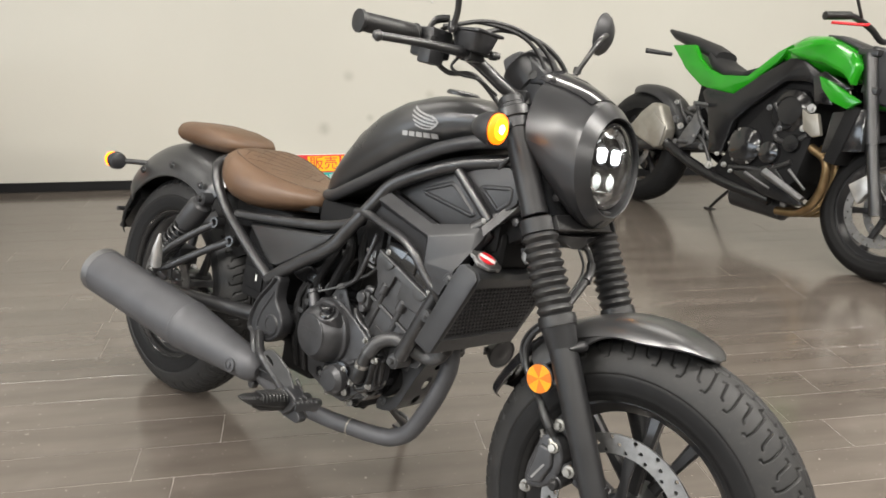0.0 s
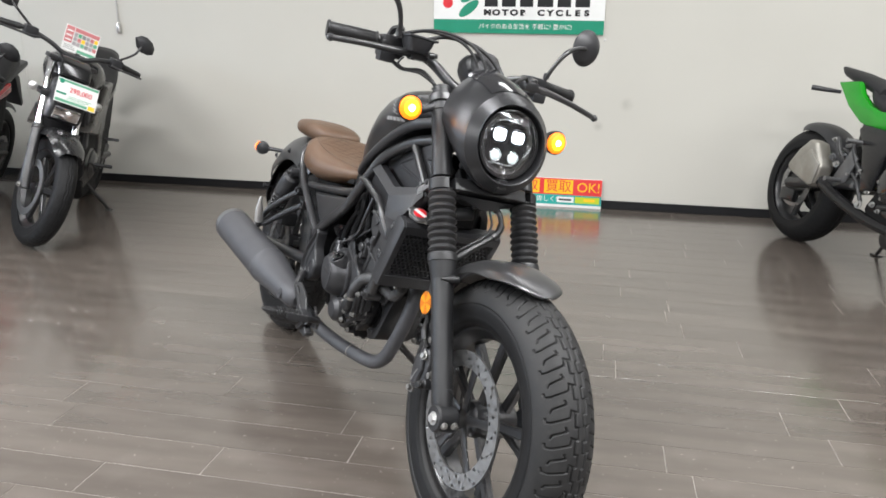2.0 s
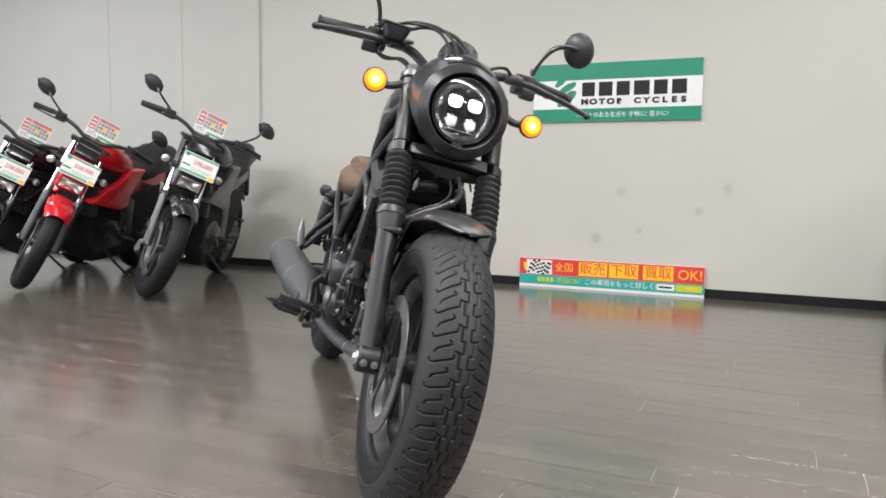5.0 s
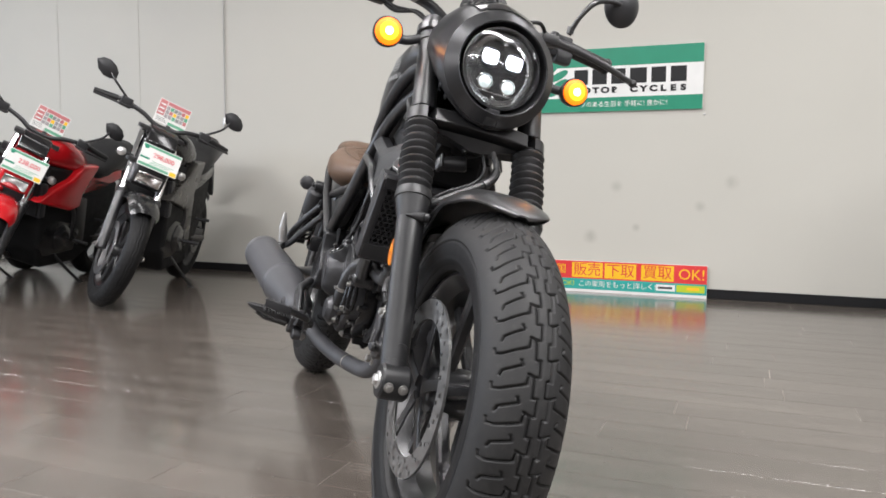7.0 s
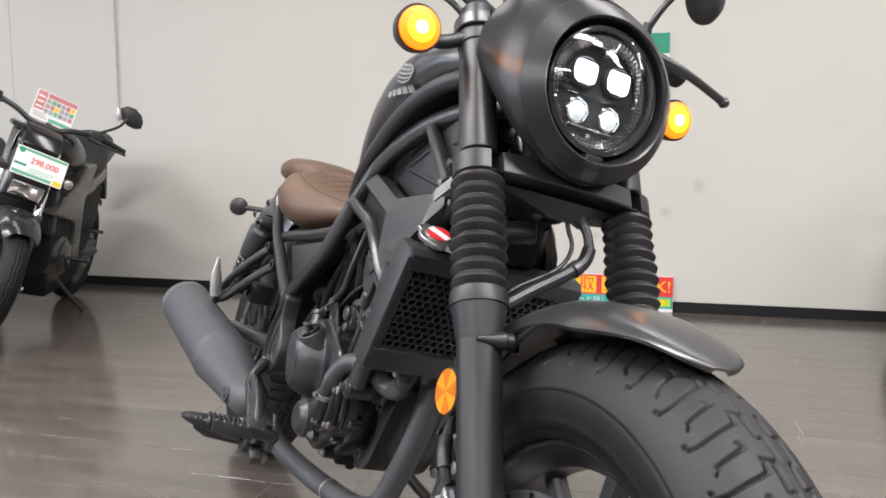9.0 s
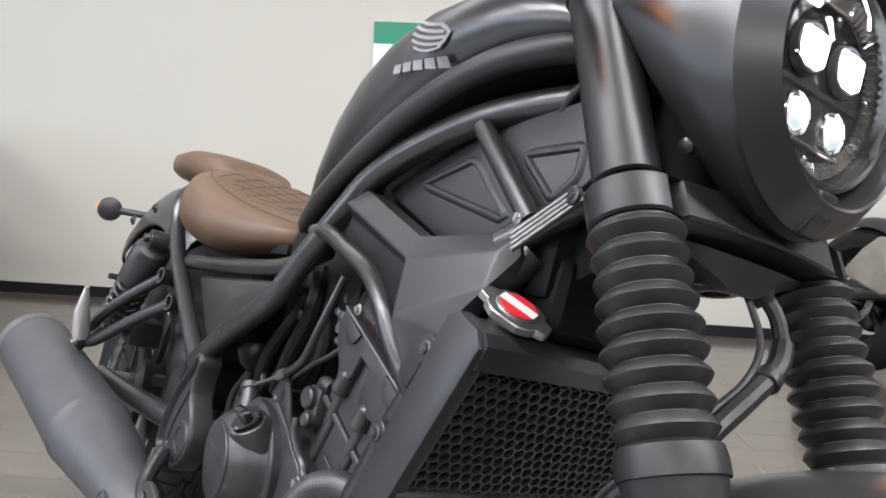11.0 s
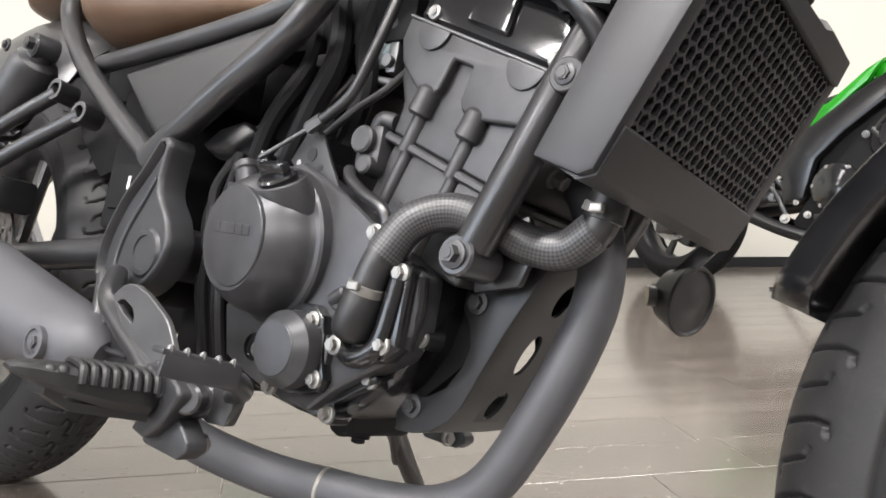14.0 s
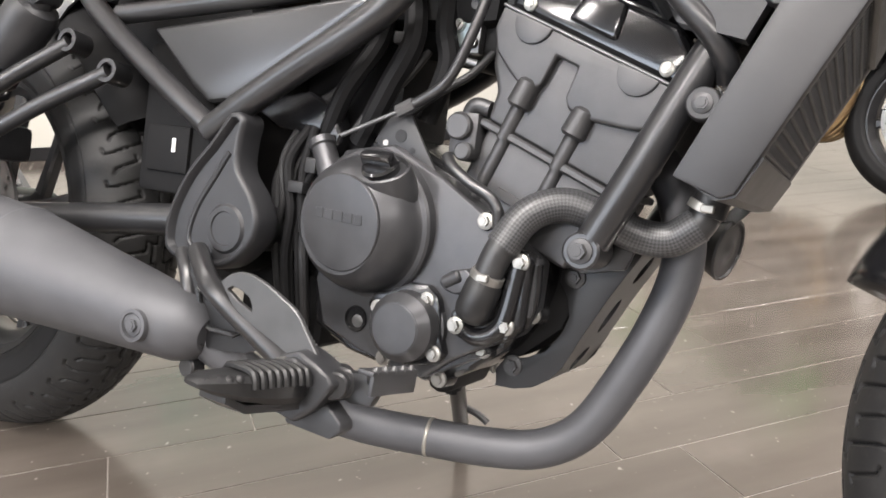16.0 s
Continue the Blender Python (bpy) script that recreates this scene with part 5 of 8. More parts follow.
# feathers: root end, tip end and thickness
FEATHERS = (((-0.3475, 0.9410), (-0.2915, 0.9255), 0.0062), ((-0.3475, 0.9320), (-0.2820, 0.9175), 0.0060), ((-0.3435, 0.9220), (-0.2790, 0.9115), 0.0054), ((-0.3375, 0.9130), (-0.2810, 0.9060), 0.0046), ((-0.3300, 0.9045), (-0.2860, 0.9015), 0.0036))
for s in SIDES:
    part("tank_edge", tube([(x, (hw * 0.905) * s, b + 0.006) for x, hw, b, t in tank_rows[1:-1]], 0.0135, 12, 4), PLASTIC, tank, "black lower edge trim")
    for (xa, za), (xb, zb), w in FEATHERS:
        upper, under = [], []
        for q in np.linspace(0, 1, 9):
            px, pz = xa + (xb - xa) * q, za + (zb - za) * q - 0.0035 * math.sin(math.pi * q)
            h = w * (0.45 + 0.12 * q)
            upper.append((px, pz + h * 0.5 + 0.0016 * (1 - q)))
            under.append((px + 0.001, pz - h * 0.5))
        print_patch((upper, under), "wing_mark", s, "silver printed wing mark")
    print_patch(([(-0.2915, 0.9290), (-0.2780, 0.9225), (-0.2690, 0.9160), (-0.2760, 0.9070), (-0.2850, 0.9000)], [(-0.2915, 0.9240), (-0.2815, 0.9195), (-0.2755, 0.9160), (-0.2800, 0.9095), (-0.2875, 0.9035)]), "wing_mark", s)
    for k in range(5):
        x0, z0 = -0.3610 + k * 0.0186, 0.8795 + 0.0010 * k
        print_patch(([(x0, z0 + 0.0095), (x0 + 0.0150, z0 + 0.0098)], [(x0 + 0.0005, z0), (x0 + 0.0155, z0 + 0.0004)]), "name_block", s)
part("filler_cap", lathe([(0, 0.036), (0.006, 0.036), (0.010, 0.030), (0.011, 0.001)], (-0.33, 0, 0.980), (0.05, 0, 1), 30), FRAME, tank)

# seats
seat_rows = [(-0.992, 0.062, 0.705, 0.748), (-0.978, 0.105, 0.672, 0.766), (-0.950, 0.138, 0.645, 0.770), (-0.910, 0.153, 0.630, 0.758), (-0.860, 0.154, 0.626, 0.741), (-0.810, 0.143, 0.630, 0.728), (-0.760, 0.125, 0.638, 0.718), (-0.710, 0.102, 0.648, 0.711),
             (-0.670, 0.078, 0.660, 0.706), (-0.648, 0.050, 0.672, 0.702)]
seat = part("rider_seat", loft([rounded_section(x, hw, b, t, 3.0, 40, 0.92) for x, hw, b, t in seat_rows]), LEATHER, bike, "brown stitched leather rider seat", smooth=60)


def seat_top(x, y):
    hw, b, t = (np.interp(x, [r[0] for r in seat_rows], [r[k] for r in seat_rows]) for k in (1, 2, 3))
    cz, hz = (b + t) / 2, (t - b) / 2
    return cz + hz * max(0.0, 1 - min(1, abs(y) / hw) ** 3.0) ** (1 / 3.0)


for s in SIDES:
    part("seam", tube([(x, y * s, seat_top(x, y) + 0.0005) for x, y in ((-0.975, 0.075), (-0.955, 0.100), (-0.92, 0.112), (-0.87, 0.110), (-0.82, 0.100), (-0.77, 0.085), (-0.72, 0.066), (-0.68, 0.045))], 0.0016, 6, 4), LEATHER_DARK, seat)
for k in range(-7, 8):
    for d in (-1, 1):
        pts = []
        for q in np.linspace(-0.105, 0.105, 9):
            x = -0.885 + k * 0.034 + d * q * 0.75
            lim = np.interp(x, [-0.975, -0.92, -0.82, -0.74], [0.07, 0.110, 0.098, 0.0])
            if -0.970 < x < -0.760 and abs(q) < lim:
                pts.append((x, q, seat_top(x, q) + 0.0003))
        if len(pts) > 1:
            part("quilt_stitch", tube(pts, 0.0008, 5, 2), LEATHER_DARK, seat)
pill_rows = [(-1.300, 0.045, 0.752, 0.772), (-1.290, 0.072, 0.742, 0.786), (-1.255, 0.090, 0.736, 0.800), (-1.18, 0.096, 0.732, 0.806), (-1.10, 0.092, 0.732, 0.803), (-1.04, 0.080, 0.738, 0.794), (-1.010, 0.062, 0.748, 0.782), (-1.000, 0.040, 0.756, 0.774)]
pillion = part("pillion_seat", loft([rounded_section(x, hw, b, t, 3.0, 36, 0.94) for x, hw, b, t in pill_rows]), LEATHER, bike, "brown leather pillion pad on the fender", smooth=60)
for s in SIDES:
    part("seam", tube([(x, hw * 0.80 * s, b + (t - b) * 0.80) for x, hw, b, t in pill_rows[1:-1]], 0.0018, 6, 4), LEATHER_DARK, pillion)
part("seat_base", joined(plate([(-0.98, 0.632), (-0.64, 0.660), (-0.64, 0.675), (-0.98, 0.655)], -0.072, 0.072, 0.003), rbox((-0.95, -0.08, 0.57), (-0.72, 0.08, 0.64), 0.01)), INNER, bike)

# side panels
for s in SIDES:
    v0, v1 = sorted((0.086 * s, 0.118 * s))
    sp = part("side_cover", plate([(-0.835, 0.592), (-0.560, 0.628), (-0.520, 0.640), (-0.545, 0.612), (-0.620, 0.565), (-0.705, 0.516), (-0.735, 0.512), (-0.76, 0.528)], v0, v1, 0.009, 3), PAINT, bike, "matte black triangular side cover")
    shroud = bmesh.new()
    P = {k: shroud.verts.new((x, y * s, z)) for k, (x, y, z) in dict(
        a=(-0.448, 0.112, 0.702), b=(-0.402, 0.112, 0.764), c=(-0.250, 0.118, 0.720), d=(-0.150, 0.088, 0.742), e=(-0.138, 0.090, 0.722), f=(-0.148, 0.114, 0.690), g=(-0.166, 0.132, 0.645), h=(-0.188, 0.134, 0.592),
        b2=(-0.412, 0.124, 0.742), c2=(-0.242, 0.134, 0.697), d2=(-0.152, 0.104, 0.722), b3=(-0.418, 0.112, 0.731), c3=(-0.256, 0.117, 0.690), a3=(-0.438, 0.110, 0.705), i=(-0.260, 0.112, 0.642), j=(-0.240, 0.134, 0.645), k=(-0.242, 0.126, 0.606)).items()}
    for q in ("b c c2 b2", "c d d2 c2", "d e d2", "b2 c2 c3 b3", "a b b2 b3 a3", "a3 b3 c3 i", "c3 c2 j i", "c2 d2 f j", "d2 e f", "f g j", "g h k j", "j k i"):
        shroud.faces.new([P[k] for k in q.split()])
    bmesh.ops.recalc_face_normals(shroud, faces=shroud.faces)
    bmesh.ops.bevel(shroud, geom=[e for e in shroud.edges if len(e.link_faces) == 2], offset=0.0028, segments=2, affect="EDGES", profile=0.5, clamp_overlap=True)
    back = bmesh.ops.extrude_face_region(shroud, geom=list(shroud.faces))
    bmesh.ops.translate(shroud, vec=(0, -0.020 * s, 0), verts=[g for g in back["geom"] if isinstance(g, bmesh.types.BMVert)])
    part("side_shroud", shroud, PLASTIC, bike, "angular black plastic side shroud", smooth=18)
    v0, v1 = sorted((0.070 * s, 0.084 * s))
    upper = part("frame_infill_panel", plate([(-0.395, 0.765), (-0.330, 0.795), (-0.235, 0.832), (-0.12, 0.858), (-0.088, 0.845), (-0.085, 0.795), (-0.150, 0.735), (-0.245, 0.715)], v0, v1, 0.003), PLASTIC, bike)
    for tri in ([(-0.318, 0.776), (-0.243, 0.803), (-0.178, 0.752)], [(-0.170, 0.810), (-0.104, 0.818), (-0.104, 0.794), (-0.126, 0.776)]):
        edge = even_loop(tri)
        part("panel_rib", loft([[(x, y * s, z) for x, z in inset(edge, d)] for y, d in ((0.0830, -0.0075), (0.0868, -0.0040), (0.0875, -0.0015), (0.0870, 0.0008), (0.0830, 0.0035))], caps=False), PLASTIC, upper, smooth=40)

# inner masses behind the frame, in the shade-darkened plastic
part("air_box", joined(rbox((-0.64, -0.070, 0.615), (-0.42, 0.075, 0.70), 0.015), rbox((-0.43, -0.07, 0.69), (-0.12, 0.07, 0.83), 0.015)), INNER, bike)
part("intake_duct", rbox((-0.66, -0.045, 0.46), (-0.53, 0.06, 0.62), 0.01), INNER, bike)
part("battery_box", joined(rbox((-0.86, -0.095, 0.405), (-0.745, 0.095, 0.58), 0.008), rbox((-0.845, -0.100, 0.43), (-0.775, -0.09, 0.485), 0.004)), INNER, bike)
part("warning_label", rbox((-0.800, -0.1015, 0.454), (-0.7945, -0.1005, 0.470), 0), WHITE_CARD, bike, "small white label", smooth=0)
part("throttle_body", joined(rod((-0.53, 0, 0.622), (-0.41, 0, 0.600), 0.030, 0.028), rbox((-0.48, -0.052, 0.590), (-0.42, 0.05, 0.640), 0.008)), INNER, bike)
pulley = part("throttle_wheel", lathe([(-0.006, 0.012), (0, 0.019), (0.002, 0.0205), (0.004, 0.0185), (0.006, 0.0205), (0.008, 0.0195), (0.0085, 0.008), (0.011, 0.007), (0.0112, 0.001)], (-0.4655, -0.054, 0.6155), OUT, 28), BLUE_ZINC, bike, "pale blue zinc throttle pulley")
part("pulley_nut", bolt((-0.4655, -0.0655, 0.6155), OUT, 0.005, 0.004), STEEL, pulley)
part("throttle_linkage", joined(rbox((-0.452, -0.064, 0.588), (-0.440, -0.052, 0.642), 0.002), rod((-0.447, -0.070, 0.598), (-0.447, -0.050, 0.598), 0.006, 0.006, 14), rod((-0.446, -0.070, 0.634), (-0.446, -0.050, 0.634), 0.0055, 0.0055, 14), rod((-0.470, -0.060, 0.584), (-0.440, -0.060, 0.578), 0.0042), tube([(-0.486, -0.058, 0.630), (-0.478, -0.062, 0.646), (-0.462, -0.062, 0.652)], 0.003, 8)), ALLOY_DULL, bike, "dull metal throttle linkage")
part("fuel_injector", joined(rod((-0.425, -0.045, 0.640), (-0.405, -0.045, 0.600), 0.011, 0.009, 18, 0.002), rbox((-0.442, -0.056, 0.636), (-0.412, -0.030, 0.664), 0.004)), BOOT, bike)
for a, b in (((-0.523, -0.088, 0.590), (-0.500, -0.066, 0.602)), ((-0.600, -0.106, 0.452), (-0.586, -0.094, 0.468)), ((-0.616, -0.110, 0.430), (-0.596, -0.096, 0.442))):
    part("loom_clip", rbox(a, b, 0.002), LOOM, bike)
# the broad casting arm that carries the breather neck into the clutch cover
part("engine_mount_arm", plate([(-0.690, 0.512), (-0.660, 0.530), (-0.620, 0.538), (-0.590, 0.524), (-0.570, 0.496), (-0.578, 0.474), (-0.600, 0.470), (-0.622, 0.492), (-0.660, 0.496)], -0.088, -0.060, 0.006, 3), CASE, bike)
part("breather_neck", joined(rod((-0.590, -0.092, 0.482), (-0.568, -0.098, 0.448), 0.0125, 0.0135, 22, 0.002), rod((-0.594, -0.091, 0.488), (-0.588, -0.0925, 0.479), 0.0145, 0.0145, 22, 0.002)), ENGINE, bike)
for pts, r in (([(-0.630, -0.082, 0.500), (-0.640, -0.092, 0.462), (-0.632, -0.094, 0.420), (-0.640, -0.090, 0.372), (-0.636, -0.070, 0.290)], 0.0045), ([(-0.612, -0.085, 0.488), (-0.622, -0.094, 0.448), (-0.612, -0.096, 0.405), (-0.618, -0.090, 0.360), (-0.622, -0.068, 0.285)], 0.0035), ([(-0.602, -0.080, 0.470), (-0.596, -0.088, 0.430), (-0.603, -0.090, 0.385), (-0.600, -0.086, 0.345), (-0.606, -0.066, 0.285)], 0.0055),
               ([(-0.640, -0.075, 0.480), (-0.650, -0.085, 0.440), (-0.645, -0.085, 0.395)], 0.006), ([(-0.556, -0.055, 0.600), (-0.575, -0.065, 0.565), (-0.600, -0.072, 0.535), (-0.640, -0.078, 0.515)], 0.0065), ([(-0.500, -0.055, 0.590), (-0.516, -0.070, 0.556), (-0.544, -0.078, 0.526), (-0.560, -0.082, 0.500)], 0.0045), ([(-0.425, -0.060, 0.590), (-0.440, -0.072, 0.566), (-0.470, -0.078, 0.545), (-0.512, -0.080, 0.512)], 0.004)):
    part("loom_tube", tube(pts, r, 10), LOOM, bike)
for pts, r in (([(-0.56, -0.06, 0.66), (-0.545, -0.075, 0.60), (-0.575, -0.085, 0.54), (-0.60, -0.08, 0.48)], 0.010), ([(-0.52, -0.07, 0.66), (-0.505, -0.078, 0.60), (-0.525, -0.08, 0.55), (-0.56, -0.07, 0.49)], 0.012),
               ([(-0.48, -0.06, 0.66), (-0.475, -0.07, 0.61), (-0.47, -0.066, 0.575), (-0.49, -0.06, 0.52)], 0.011), ([(-0.61, -0.09, 0.50), (-0.625, -0.10, 0.46), (-0.615, -0.10, 0.41), (-0.62, -0.095, 0.36), (-0.625, -0.072, 0.290)], 0.006),
               ([(-0.60, -0.095, 0.50), (-0.605, -0.10, 0.45), (-0.60, -0.098, 0.39)], 0.005), ([(-0.59, -0.10, 0.49), (-0.59, -0.10, 0.46), (-0.61, -0.095, 0.42), (-0.605, -0.09, 0.35), (-0.610, -0.068, 0.285)], 0.004)):
    part("loom_tube", tube(pts, r, 10), INNER, bike)
part("clutch_cable", tube([(-0.415, -0.095, 0.66), (-0.428, -0.102, 0.60), (-0.446, -0.103, 0.556), (-0.472, -0.103, 0.535), (-0.487, -0.103, 0.528)], 0.0052, 12), FRAME, bike)
part("cable_end", joined(rod((-0.480, -0.103, 0.531), (-0.497, -0.103, 0.522), 0.0065, 0.0065, 6), rod((-0.497, -0.103, 0.522), (-0.560, -0.103, 0.494), 0.0022)), ALLOY_DULL, bike)
arm = part("cable_bracket", joined(plate([(-0.508, 0.522), (-0.488, 0.522), (-0.470, 0.494), (-0.442, 0.456), (-0.452, 0.450), (-0.474, 0.470), (-0.492, 0.482), (-0.514, 0.484), (-0.526, 0.494)], -0.093, -0.089, 0.001)), PLASTIC, bike, "dull grey cable bracket")
# Black discs laid on the bracket draw the dark of its holes.
for px, pz, r in ((-0.496, 0.500, 0.0065), (-0.481, 0.487, 0.003)):
    part("bracket_hole", lathe([(0, r), (0.0006, r)], (px, -0.0932, pz), OUT, 20), SIGN_DARK, arm)

# engine
part("crankcase", joined(
    plate([(-0.602, 0.345), (-0.592, 0.292), (-0.545, 0.272), (-0.480, 0.264), (-0.432, 0.262), (-0.400, 0.283), (-0.366, 0.312), (-0.346, 0.345), (-0.338, 0.380), (-0.342, 0.415), (-0.385, 0.448), (-0.440, 0.475), (-0.520, 0.505), (-0.590, 0.490), (-0.605, 0.42)], -0.070, 0.085, 0.010, 3),
    plate([(-0.560, 0.300), (-0.515, 0.284), (-0.478, 0.276), (-0.440, 0.266), (-0.408, 0.288), (-0.372, 0.310), (-0.378, 0.318), (-0.440, 0.300), (-0.555, 0.325)], -0.084, -0.070, 0.004, 2)), CASE, bike, "gloss black engine crankcase", smooth=30)
part("clutch_side_case", plate([(-0.575, 0.345), (-0.560, 0.300), (-0.515, 0.284), (-0.470, 0.274), (-0.436, 0.272), (-0.408, 0.296), (-0.378, 0.314), (-0.346, 0.332), (-0.334, 0.354), (-0.334, 0.402), (-0.375, 0.428), (-0.440, 0.465), (-0.500, 0.492), (-0.56, 0.48)], -0.098, -0.066, 0.006, 3), ENGINE, bike, "satin dark grey engine side case", smooth=30)
part("crankcase_front", plate([(-0.350, 0.425), (-0.306, 0.428), (-0.312, 0.380), (-0.328, 0.335), (-0.365, 0.300), (-0.420, 0.280), (-0.42, 0.33), (-0.36, 0.38)], -0.027, 0.027, 0.008, 2), INNER, bike)
part("drain_sump", joined(plate([(-0.458, 0.270), (-0.452, 0.252), (-0.440, 0.248), (-0.428, 0.252), (-0.420, 0.275)], -0.050, 0.040, 0.006, 3), bolt((-0.440, -0.02, 0.249), (0, 0, -1), 0.008, 0.006)), INNER, bike)
CB = Vector((-0.516, -0.098, 0.411))
clutch = part("clutch_cover", joined(lathe([(-0.020, 0.0745), (0.003, 0.0745), (0.0055, 0.0725), (0.007, 0.0685), (0.009, 0.0672), (0.013, 0.0660), (0.026, 0.0635), (0.038, 0.0570), (0.046, 0.0500), (0.0488, 0.0468), (0.0488, 0.001)], CB, (-0.08, -1, -0.07), 56),
                                  plate([(-0.52, 0.47), (-0.468, 0.466), (-0.446, 0.43), (-0.452, 0.39), (-0.50, 0.40)], -0.108, -0.085, 0.008, 3)), ENGINE, bike, "round dark clutch cover", smooth=26)
face_axis = Vector((-0.08, -1, -0.07)).normalized()
face_at = Vector(CB) + face_axis * 0.0488
face_x = Vector((1, 0, 0)) - face_axis * face_axis.x
face_x.normalize()
face_z = face_axis.cross(face_x)
face_z *= math.copysign(1, face_z.z)
face_at += face_x * 0.003 + face_z * 0.003
part("cover_disc", lathe([(-0.003, 0.0462), (0.0002, 0.0460), (0.0012, 0.0452), (0.0014, 0.0440), (0.0014, 0.001)], face_at, face_axis, 56), ENGINE, clutch, "flat satin grey disc", smooth=20)
flat_m = Matrix.Translation(face_at + face_axis * 0.0014) @ Matrix((face_x, -face_axis, face_z)).transposed().to_4x4()
for k, w in enumerate((0.0092, 0.0095, 0.0095, 0.0095, 0.0090)):
    part("name_block", moved(rbox((-0.0290 + k * 0.0120, -0.0007, 0.0020 - k * 0.0003), (-0.0290 + k * 0.0120 + w - 0.0006, 0.0005, 0.0115 - k * 0.0003), 0.0004, 1), flat_m), ENGINE, clutch, smooth=0)
oil = part("oil_filler", loft([[Vector((-0.4900, -0.1300, 0.4640)) + Matrix.Rotation(radians(38), 3, "X") @ Vector((1.28 * r * math.cos(2 * math.pi * k / 32), r * math.sin(2 * math.pi * k / 32), h)) for k in range(32)] for h, r in ((-0.040, 0.0265), (-0.004, 0.0250), (0.002, 0.0235), (0.003, 0.0220), (-0.001, 0.0205))]), ENGINE, bike)
part("filler_cap", joined(lathe([(-0.006, 0.0185), (0.004, 0.0185), (0.006, 0.0165), (0.0062, 0.001)], (-0.4900, -0.1305, 0.4650), (0.0, -0.62, 0.78), 28), moved(rbox((-0.0165, -0.0055, 0), (0.0165, 0.0055, 0.013), 0.003), Matrix.Translation((-0.4900, -0.1335, 0.4690)) @ Matrix.Rotation(radians(38), 4, "X"))), GLOSS, oil, "gloss black filler cap")
small = part("oil_filter_cover", lathe([(-0.012, 0.0385), (0.002, 0.0380), (0.003, 0.0345), (0.019, 0.0330), (0.0285, 0.0246), (0.0290, 0.001)], (-0.4525, -0.104, 0.322), (0.03, -1, -0.02), 40), ENGINE, bike, "round dark oil filter cover", smooth=24)
part("cover_flange", plate([(-0.500, 0.336), (-0.494, 0.322), (-0.486, 0.302), (-0.476, 0.290), (-0.450, 0.284), (-0.430, 0.288), (-0.416, 0.292), (-0.410, 0.303), (-0.416, 0.318), (-0.419, 0.340), (-0.424, 0.354), (-0.436, 0.364), (-0.456, 0.363), (-0.480, 0.350), (-0.494, 0.347)], -0.1085, -0.092, 0.0035, 2), CASE, small, "gloss black bolted flange", smooth=24)
part("cover_disc", lathe([(-0.003, 0.0240), (0.0002, 0.0238), (0.0010, 0.0230), (0.0011, 0.001)], (-0.4516, -0.1328, 0.3214), (0.03, -1, -0.02), 40), ENGINE, small, smooth=20)
for px, pz in ((-0.4345, 0.350), (-0.4205, 0.302), (-0.487, 0.333), (-0.474, 0.286)):
    part("cover_bolt", bolt((px, -0.109, pz), OUT, 0.0060, 0.006), STEEL, small)
for px, pz, y in ((-0.399, 0.334, -0.112), (-0.352, 0.342, -0.108), (-0.341, 0.352, -0.076), (-0.384, 0.310, -0.078), (-0.425, 0.272, -0.080), (-0.347, 0.400, -0.106), (-0.513, 0.492, -0.084), (-0.457, 0.460, -0.088), (-0.390, 0.431, -0.098)):
    part("case_boss", rod((px, y + 0.02, pz), (px, y - 0.001, pz), 0.0100, 0.0088, 18, 0.001), CASE, bike)
    part("case_bolt", bolt((px, y - 0.002, pz), OUT, 0.0062, 0.0065), STEEL, bike)
part("stub_boss", joined(plate([(-0.4255, 0.3680), (-0.4235, 0.3738), (-0.4144, 0.3815), (-0.400, 0.3860), (-0.392, 0.380), (-0.396, 0.3640), (-0.408, 0.3600), (-0.420, 0.3630)], -0.108, -0.094, 0.004, 3), rod((-0.421, -0.106, 0.369), (-0.404, -0.107, 0.379), 0.0062, 0.0062, 14, 0.002)), ENGINE, bike)
plug = part("crank_plug", lathe([(0, 0.0135), (0.002, 0.0125), (0.002, 0.0115), (-0.002, 0.0110), (-0.002, 0.001)], (-0.518, -0.0985, 0.3145), OUT, 20), CASE, bike)
part("plug_nut", bolt((-0.516, -0.0970, 0.3125), OUT, 0.0055, 0.003), ALLOY_DULL, plug)
pump = part("water_pump_cover", joined(plate([(-0.410, 0.345), (-0.408, 0.326), (-0.396, 0.320), (-0.350, 0.328), (-0.338, 0.342), (-0.337, 0.405), (-0.350, 0.412), (-0.362, 0.402), (-0.366, 0.368), (-0.384, 0.358)], -0.108, -0.088, 0.006, 3),
                                     tube([(-0.400, -0.104, 0.334), (-0.380, -0.110, 0.327), (-0.362, -0.110, 0.334), (-0.354, -0.108, 0.350), (-0.349, -0.106, 0.395)], 0.0085, 12),
                                     tube([(-0.342, -0.092, 0.342), (-0.337, -0.090, 0.370), (-0.338, -0.092, 0.400)], 0.006, 10)), CASE, bike, "gloss black water pump cover")
elbow = part("water_outlet", lathe([(0.0, 0.005), (0.0015, 0.011), (0.004, 0.0145), (0.009, 0.0166), (0.014, 0.0173), (0.037, 0.0166), (0.039, 0.0156), (0.047, 0.0142)], (-0.3865, -0.1135, 0.3400), (0.30, -0.06, 0.95), 32), BOOT, bike, "black rubber hose elbow")
HOSE_LINE = [(-0.3755, -0.1165, 0.376), (-0.3645, -0.1145, 0.411), (-0.348, -0.104, 0.442), (-0.322, -0.088, 0.455), (-0.290, -0.075, 0.448), (-0.262, -0.062, 0.438), (-0.235, -0.055, 0.438), (-0.212, -0.055, 0.455), (-0.205, -0.055, 0.485)]
